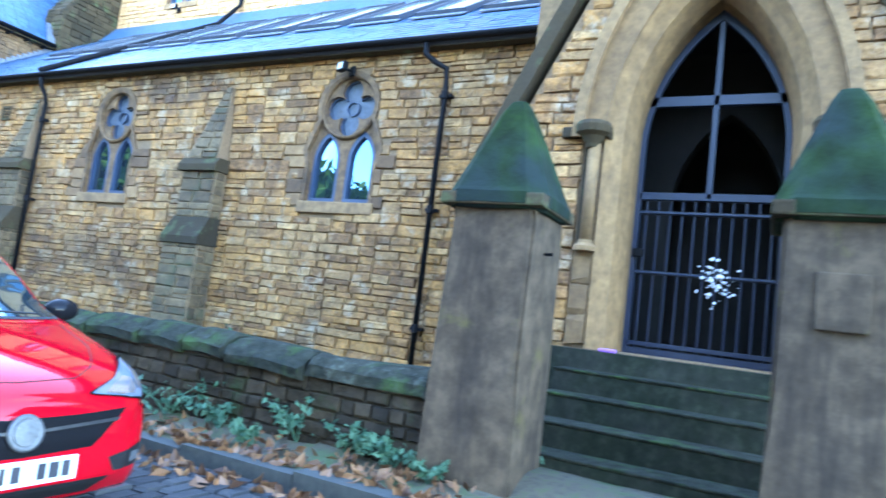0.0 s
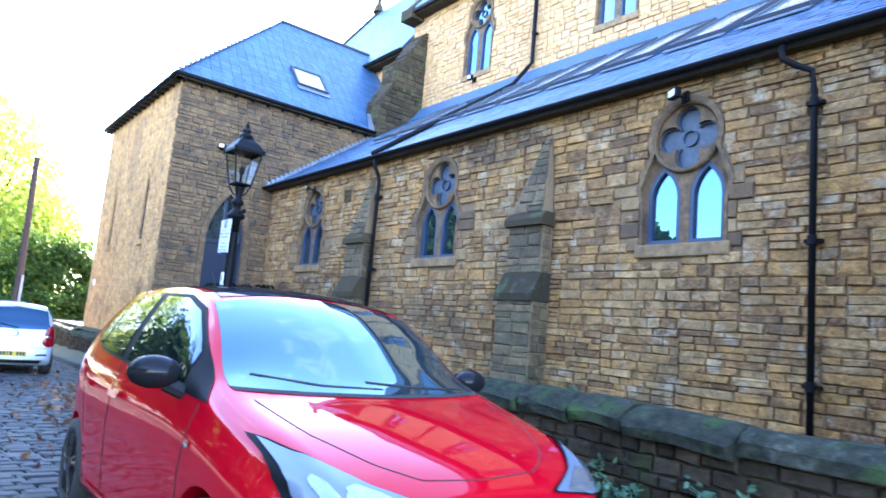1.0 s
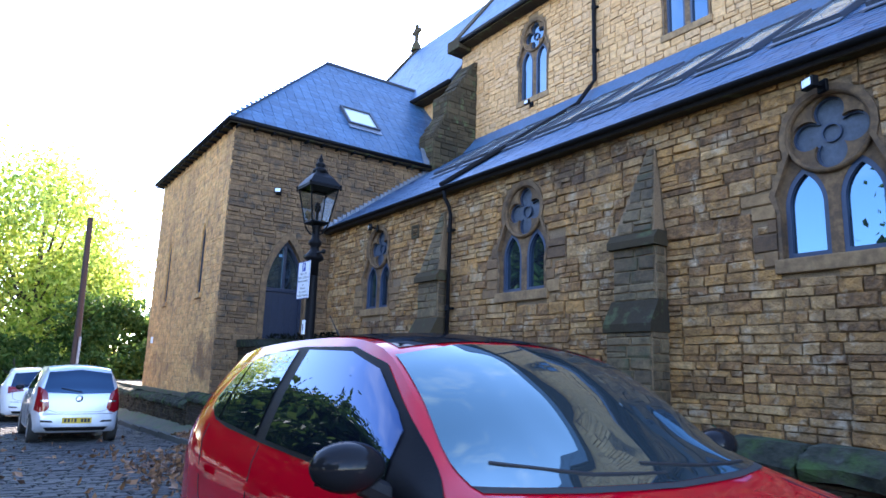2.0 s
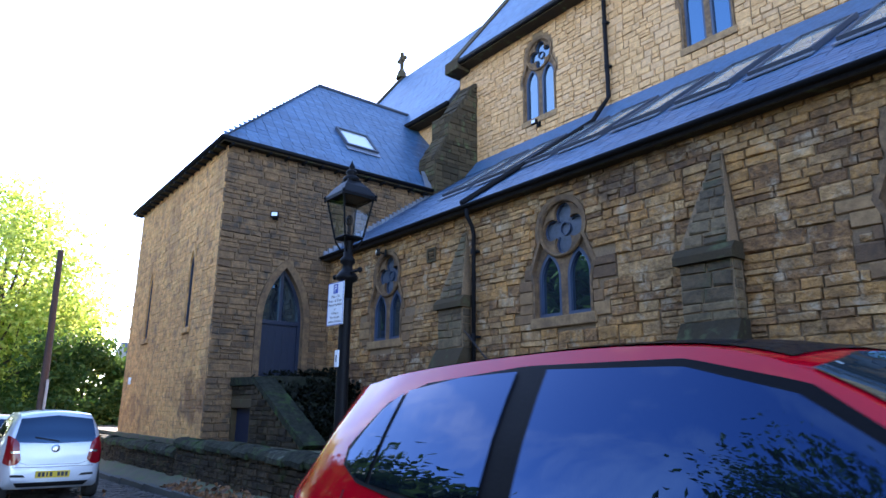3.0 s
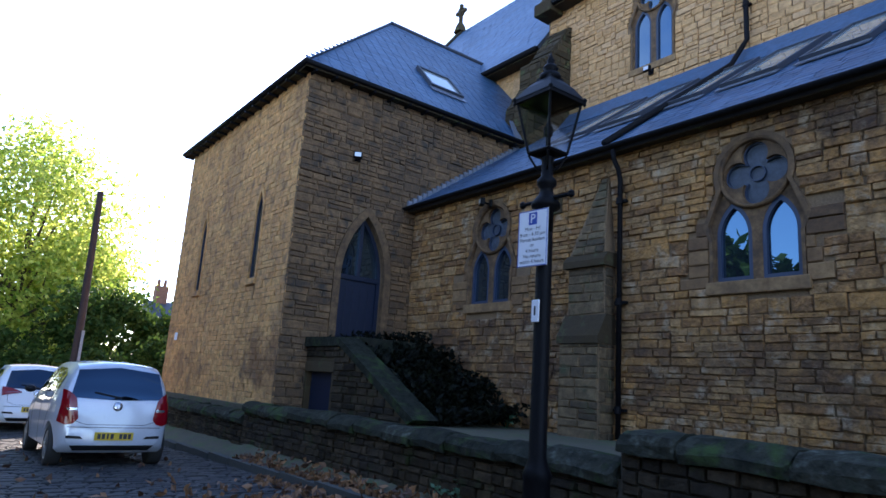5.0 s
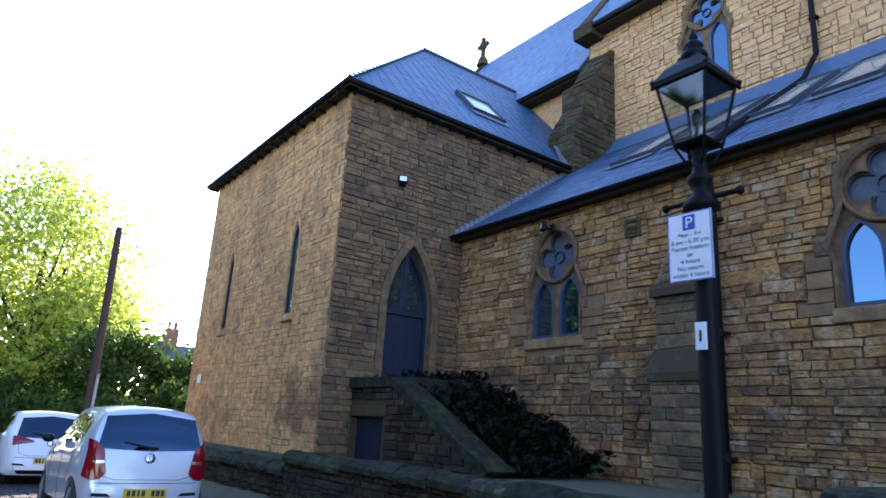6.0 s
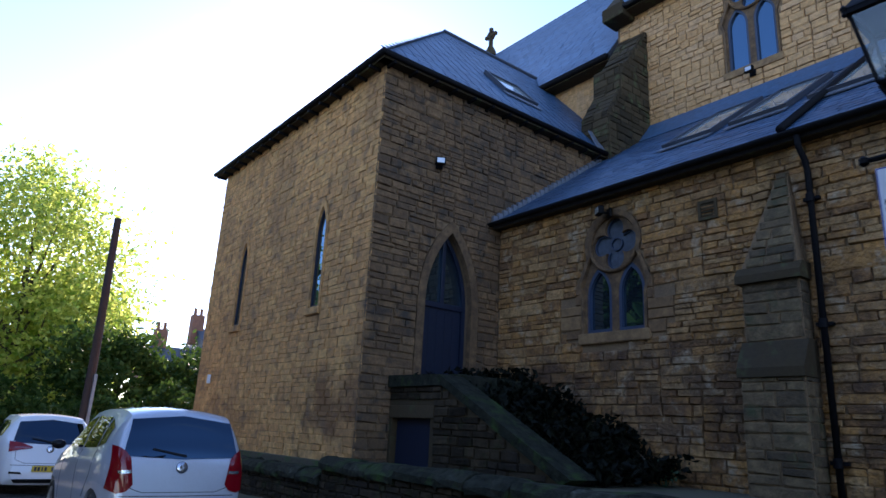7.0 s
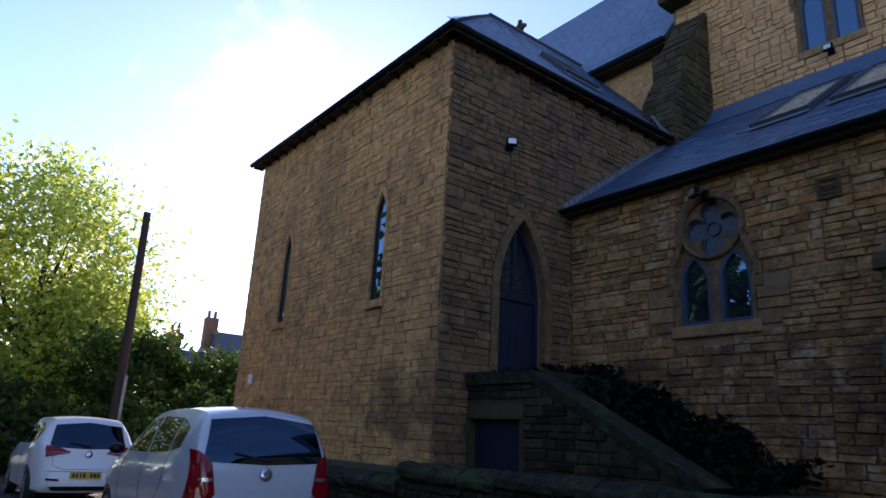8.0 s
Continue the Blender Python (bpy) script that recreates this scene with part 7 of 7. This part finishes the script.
p = broken(-23.6, TOWER_X, 0.6, 6.80, (0.08, 0.125), (0.18, 0.44), [arch(u - 0.225, u + 0.225, 2.95, 4.38, 4.955) for u in SLITS], 3, gap=0.003)
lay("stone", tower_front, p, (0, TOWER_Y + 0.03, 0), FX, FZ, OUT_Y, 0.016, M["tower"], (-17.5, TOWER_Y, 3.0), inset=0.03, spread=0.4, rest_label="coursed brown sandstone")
# side stones carry soot and painted shade in their colour
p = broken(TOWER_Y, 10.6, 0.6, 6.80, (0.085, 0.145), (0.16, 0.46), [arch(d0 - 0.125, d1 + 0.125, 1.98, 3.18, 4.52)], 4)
lay("stone", tower_side, p, (TOWER_X - 0.03, 0, 0), (0, 1, 0), FZ, (1, 0, 0), 0.032, M["sooty_shaded"], (TOWER_X, 5.0, 3.0), rest_label="coursed sandstone, brown with soot and painted shade")
p = courses(PX - 1.8, PX + 1.8, 0.9, 6.6, (0.10, 0.21), (0.18, 0.46), [arch(PX - 1.04, PX + 1.04, 0.5, 3.15, 5.28, 8)], 5, inside=structure_outline)
lay("stone", porch_wall, p, (0, PY + 0.03, 0), FX, FZ, OUT_Y, 0.031, M["rubble"], (-2.2, PY, 2.5), inset=0.03, rest_label="golden coursed sandstone")
# jamb blocks beside the porch opening
p = [(PX + s * 0.95 - 0.09, PX + s * 0.95 + 0.09, 1.27 + 0.28 * k, 1.27 + 0.28 * k + 0.27) for s in (-1, 1) for k in range(3)]
lay("stone", porch_wall, p, (0, PY + 0.03, 0), FX, FZ, OUT_Y, 0.035, M["porchstone"], (PX, PY, 1.5))
for name, x0, x1, z0, z1, seed in (("wall_boundary_upper", -9.42, -2.08, 0.14, 0.86, 6), ("wall_boundary_lower", -16.88, -9.47, 0.0, 0.66, 7), ("wall_boundary_far", -29.5, -16.9, -0.3, 0.50, 8)):
    p = courses(x0, x1, z0, z1, (0.06, 0.12), (0.10, 0.30), [], seed, gap=0.008)
    lay("stone", bpy.data.objects[name], p, (0, 3.66, 0), FX, FZ, OUT_Y, 0.034, M["bwall"], ((x0 + x1) / 2 + 1.5, 3.6, 0.5), 220, rest_label="dark rubble stone")
for b in BUTTRESSES:
    x, i = b.location.x, b.location
    for u0, u1, w0, w1, d in ((x - 0.34, x + 0.34, 0.7, 1.94, 0.32), (x - 0.32, x + 0.32, 2.34, 3.0, 0.19)):
        p = courses(u0, u1, w0, w1, (0.10, 0.18), (0.2, 0.42), [], int(-x * 10 + w0))
        lay("stone", b, [(q[0] - i.x, q[1] - i.x, q[2] - i.z, q[3] - i.z) for q in p], (0, -d, 0), FX, FZ, OUT_Y, 0.022, M["buttstone"], (0, -0.3, 2), 60)
        p = courses(-d, -0.02, w0, w1, (0.10, 0.18), (0.12, 0.3), [], int(-x * 10 + w0) + 3)
        lay("stone", b, [(q[0], q[1], q[2] - i.z, q[3] - i.z) for q in p], (u1 - i.x, 0, 0), (0, 1, 0), FZ, (1, 0, 0), 0.018, M["buttstone"], (0, -0.3, 2), 40)
    p = courses(-0.31, 0.31, 0.0, 1.12, (0.10, 0.16), (0.16, 0.32), [], int(-x * 7), inside=[(-0.31, -0.05), (0.31, -0.05), (0.22, 1.13), (0.10, 1.13)])
    W = Vector((0, 0.178, 1.11)).normalized()
    lay("stone", b, p, (0, -0.19, 2.59), FX, W, Vector((1, 0, 0)).cross(W), 0.022, M["buttstone"], (0, -0.1, 3), 40)
cb = bpy.data.objects["wall_corner_buttress"]
side = [(10.85, 6.8), (9.38, 6.8), (9.38, 7.85), (9.80, 8.55), (9.80, 9.15), (10.15, 9.45), (10.72, 10.33), (10.85, 10.38)]
p = courses(9.38, 10.80, 6.9, 10.3, (0.11, 0.19), (0.18, 0.42), [], 31, inside=side)
lay("stone", cb, p, (-16.55, 0, 0), (0, 1, 0), FZ, (1, 0, 0), 0.03, M["soot"], (-16.5, 10, 8.5), 200)
for (ya, za), (yb, zb) in (((9.38, 7.85), (9.80, 8.55)), ((10.15, 9.45), (10.72, 10.33)), ((9.80, 8.55), (9.80, 9.15)), ((9.38, 6.8), (9.38, 7.85))):
    W = Vector((0, yb - ya, zb - za))
    p = courses(-17.26, -16.56, 0.0, W.length, (0.12, 0.2), (0.2, 0.4), [], 33 + int(za * 10))
    lay("stone", cb, p, (0, ya, za), FX, W.normalized(), Vector((1, 0, 0)).cross(W.normalized()), 0.03, M["soot"], (-16.5, 10, 8.5), 60)
i = stair.location
p = [q for q in courses(-16.80, -13.4, 0.66, 1.78, (0.08, 0.16), (0.16, 0.4), [[(-16.80, 0.5), (-15.76, 0.5), (-15.76, 1.53), (-16.80, 1.53)]], 12, inside=[(-16.80, 0.5), (-13.3, 0.5), (-13.62, 0.74), (-15.62, 1.78), (-16.80, 1.79)])]
lay("stone", stair, [(q[0] - i.x, q[1] - i.x, q[2] - i.z, q[3] - i.z) for q in p], (0, 0.0, 0), FX, FZ, OUT_Y, 0.025, M["bwall"], (1, 0, 0.5), 120)


def slates(parent, corners, wide, show, seed, near):
    """Staggered courses of slates on a roof slope; the sides may close to a point."""
    a, b, c, d = (Vector(q) for q in corners)
    U = (b - a).normalized()
    N = U.cross(d - a).normalized()
    W = N.cross(U)
    H = (d - a).dot(W)
    out = []
    rng = random.Random(seed)
    rows = int(H / show)
    for r in range(rows):
        t0 = r / rows
        lo = (a.lerp(d, t0) - a).dot(U)
        hi = (b.lerp(c, t0) - a).dot(U)
        x = lo - (wide / 2 if r % 2 else 0)
        while x < hi:
            n = x + wide * rng.uniform(0.94, 1.06)
            e0, e1 = max(x, lo), min(n, hi)
            if e1 - e0 > 0.05:
                out.append((e0 + 0.0015, e1 - 0.0015, r * show - 0.01 + rng.uniform(-0.006, 0.006), r * show + show * 1.16))
            x = n
    lay("slate", parent, out, a + N * 0.004, U, W, N, 0.009, M["slate"], near, 300, 0.004, 0.008, 0.08, "overlapping blue slates")


slates(roof_ob["aisle"], [(-16.78, 6.39, 4.663), (-1.5, 6.39, 4.663), (-1.5, 10.40, 7.45), (-16.78, 10.40, 7.45)], 0.27, 0.19, 21, (-8, 6.6, 4.8))
slates(roof_ob["tower_side"], ROOFS["tower_side"], 0.27, 0.20, 22, (-17, 6.5, 7.2))
slates(roof_ob["tower_front"], ROOFS["tower_front"], 0.27, 0.20, 23, (-18, 4.5, 7.2))
slates(roof_ob["chancel"], ROOFS["chancel"], 0.36, 0.26, 24, (-18, 11, 11))
slates(roof_ob["nave"], [(-17.1, 10.45, 11.12), (-2, 10.45, 11.12), (-2, 15.1, 17.4), (-17.1, 15.1, 17.4)], 0.36, 0.26, 25, (-16, 11, 11.5))

# boundary wall coping, one rounded stone after another
def cope_shape(k):
    rng = random.Random(k)
    prof = [(-0.22, -0.09), (0.22, -0.09), (0.22, -0.01), (0.17, 0.05), (0.08, 0.085), (-0.08, 0.085), (-0.17, 0.05), (-0.22, -0.01)]
    bm = bmesh.new()
    rings = []
    for x, s in ((-0.5, 0.93), (-0.46, 1.0), (0.0, 1.0), (0.46, 1.0), (0.5, 0.93)):
        rings.append([bm.verts.new((x, y * s + rng.uniform(-0.014, 0.014), z * s + rng.uniform(-0.02, 0.02))) for y, z in prof])
    for r0, r1 in zip(rings, rings[1:]):
        for i in range(8):
            bm.faces.new((r0[i], r0[(i + 1) % 8], r1[(i + 1) % 8], r1[i]))
    bm.faces.new(rings[0]), bm.faces.new(rings[-1])
    return mesh_of(bm, "coping_stone", M["cope"], False)


COPES = [cope_shape(k) for k in range(4)]
rng = random.Random(3)
for name, x0, x1, z in (("wall_boundary_upper", -9.45, -2.07, 0.945), ("wall_boundary_lower", -16.9, -9.47, 0.73), ("wall_boundary_far", -30, -16.9, 0.56)):
    x = x0
    while x < x1 - 0.05:
        n = min(x1, x + rng.uniform(0.38, 0.85))
        if x1 - n < 0.3:
            n = x1
        ob = new("coping_stone", COPES[rng.randrange(4)])
        ob.parent = bpy.data.objects[name]
        ob.matrix_world = pose((x + n) / 2, 3.80 + rng.uniform(-0.012, 0.012), z + rng.uniform(-0.018, 0.014), rng.uniform(-5, 5), rng.uniform(-1.2, 1.2), rng.uniform(-1, 1)) @ Matrix.Diagonal((n - x - 0.005, 1, 1, 1))
        x = n

# kerb stones
bm = boxed(-0.5, 0.5, -0.065, 0.065, -0.1, 0.055, 0.0)
kerb_mesh = mesh_of(bm, "kerb_stone", M["kerb"])
kerb = thing("kerb", "worn stone kerb along the leaf-strewn verge", "kerb", (0, 0, 0), kind="structure")
x = -30.0
while x < 3:
    n = x + rng.uniform(0.7, 1.05)
    ob = new("kerb_stone", kerb_mesh)
    ob.parent = kerb
    ob.matrix_world = pose((x + n) / 2, 3.18 + rng.uniform(-0.01, 0.01), road_z((x + n) / 2) + 0.04 + rng.uniform(-0.01, 0.01), rng.uniform(-2, 2), 0, rng.uniform(-0.5, 0.5)) @ Matrix.Diagonal((n - x - 0.012, 1, 1, 1))
    x = n

# setts
road = structure("road", slab(bmesh.new(), [(-40, -7.5, road_z(-40) - 0.022), (12, -7.5, road_z(12) - 0.022), (12, 3.12, road_z(12) - 0.022), (-40, 3.12, road_z(-40) - 0.022)], 0.03), M["joint"], "street paved with worn grey stone setts")
out = []
rng = random.Random(9)
x = -30.0
while x < 3.0:
    h = rng.uniform(0.115, 0.14)
    y = -4.0 + rng.uniform(0, 0.2)
    while y < 3.08:
        n = y + rng.uniform(0.18, 0.28)
        out.append((x + 0.007, x + h - 0.007, y + 0.006, min(n, 3.11) - 0.006))
        y = n
    x += h
lay("sett", road, out, (0, 0, road_z(0) - 0.024), (1, 0, 0.0226), (0, 1, 0), FZ, 0.030, M["road"], (-9.0, 1.2, 0), 300, 0.06, 0.0, 0.25, "worn grey setts")


# the plan is drawn at a smaller scale: bring every thing to full size
for ob in list(scene.objects):
    if ob.parent is None and ob.type in {"MESH", "EMPTY"}:
        ob.matrix_world = Matrix.Scale(FULL, 4) @ ob.matrix_world
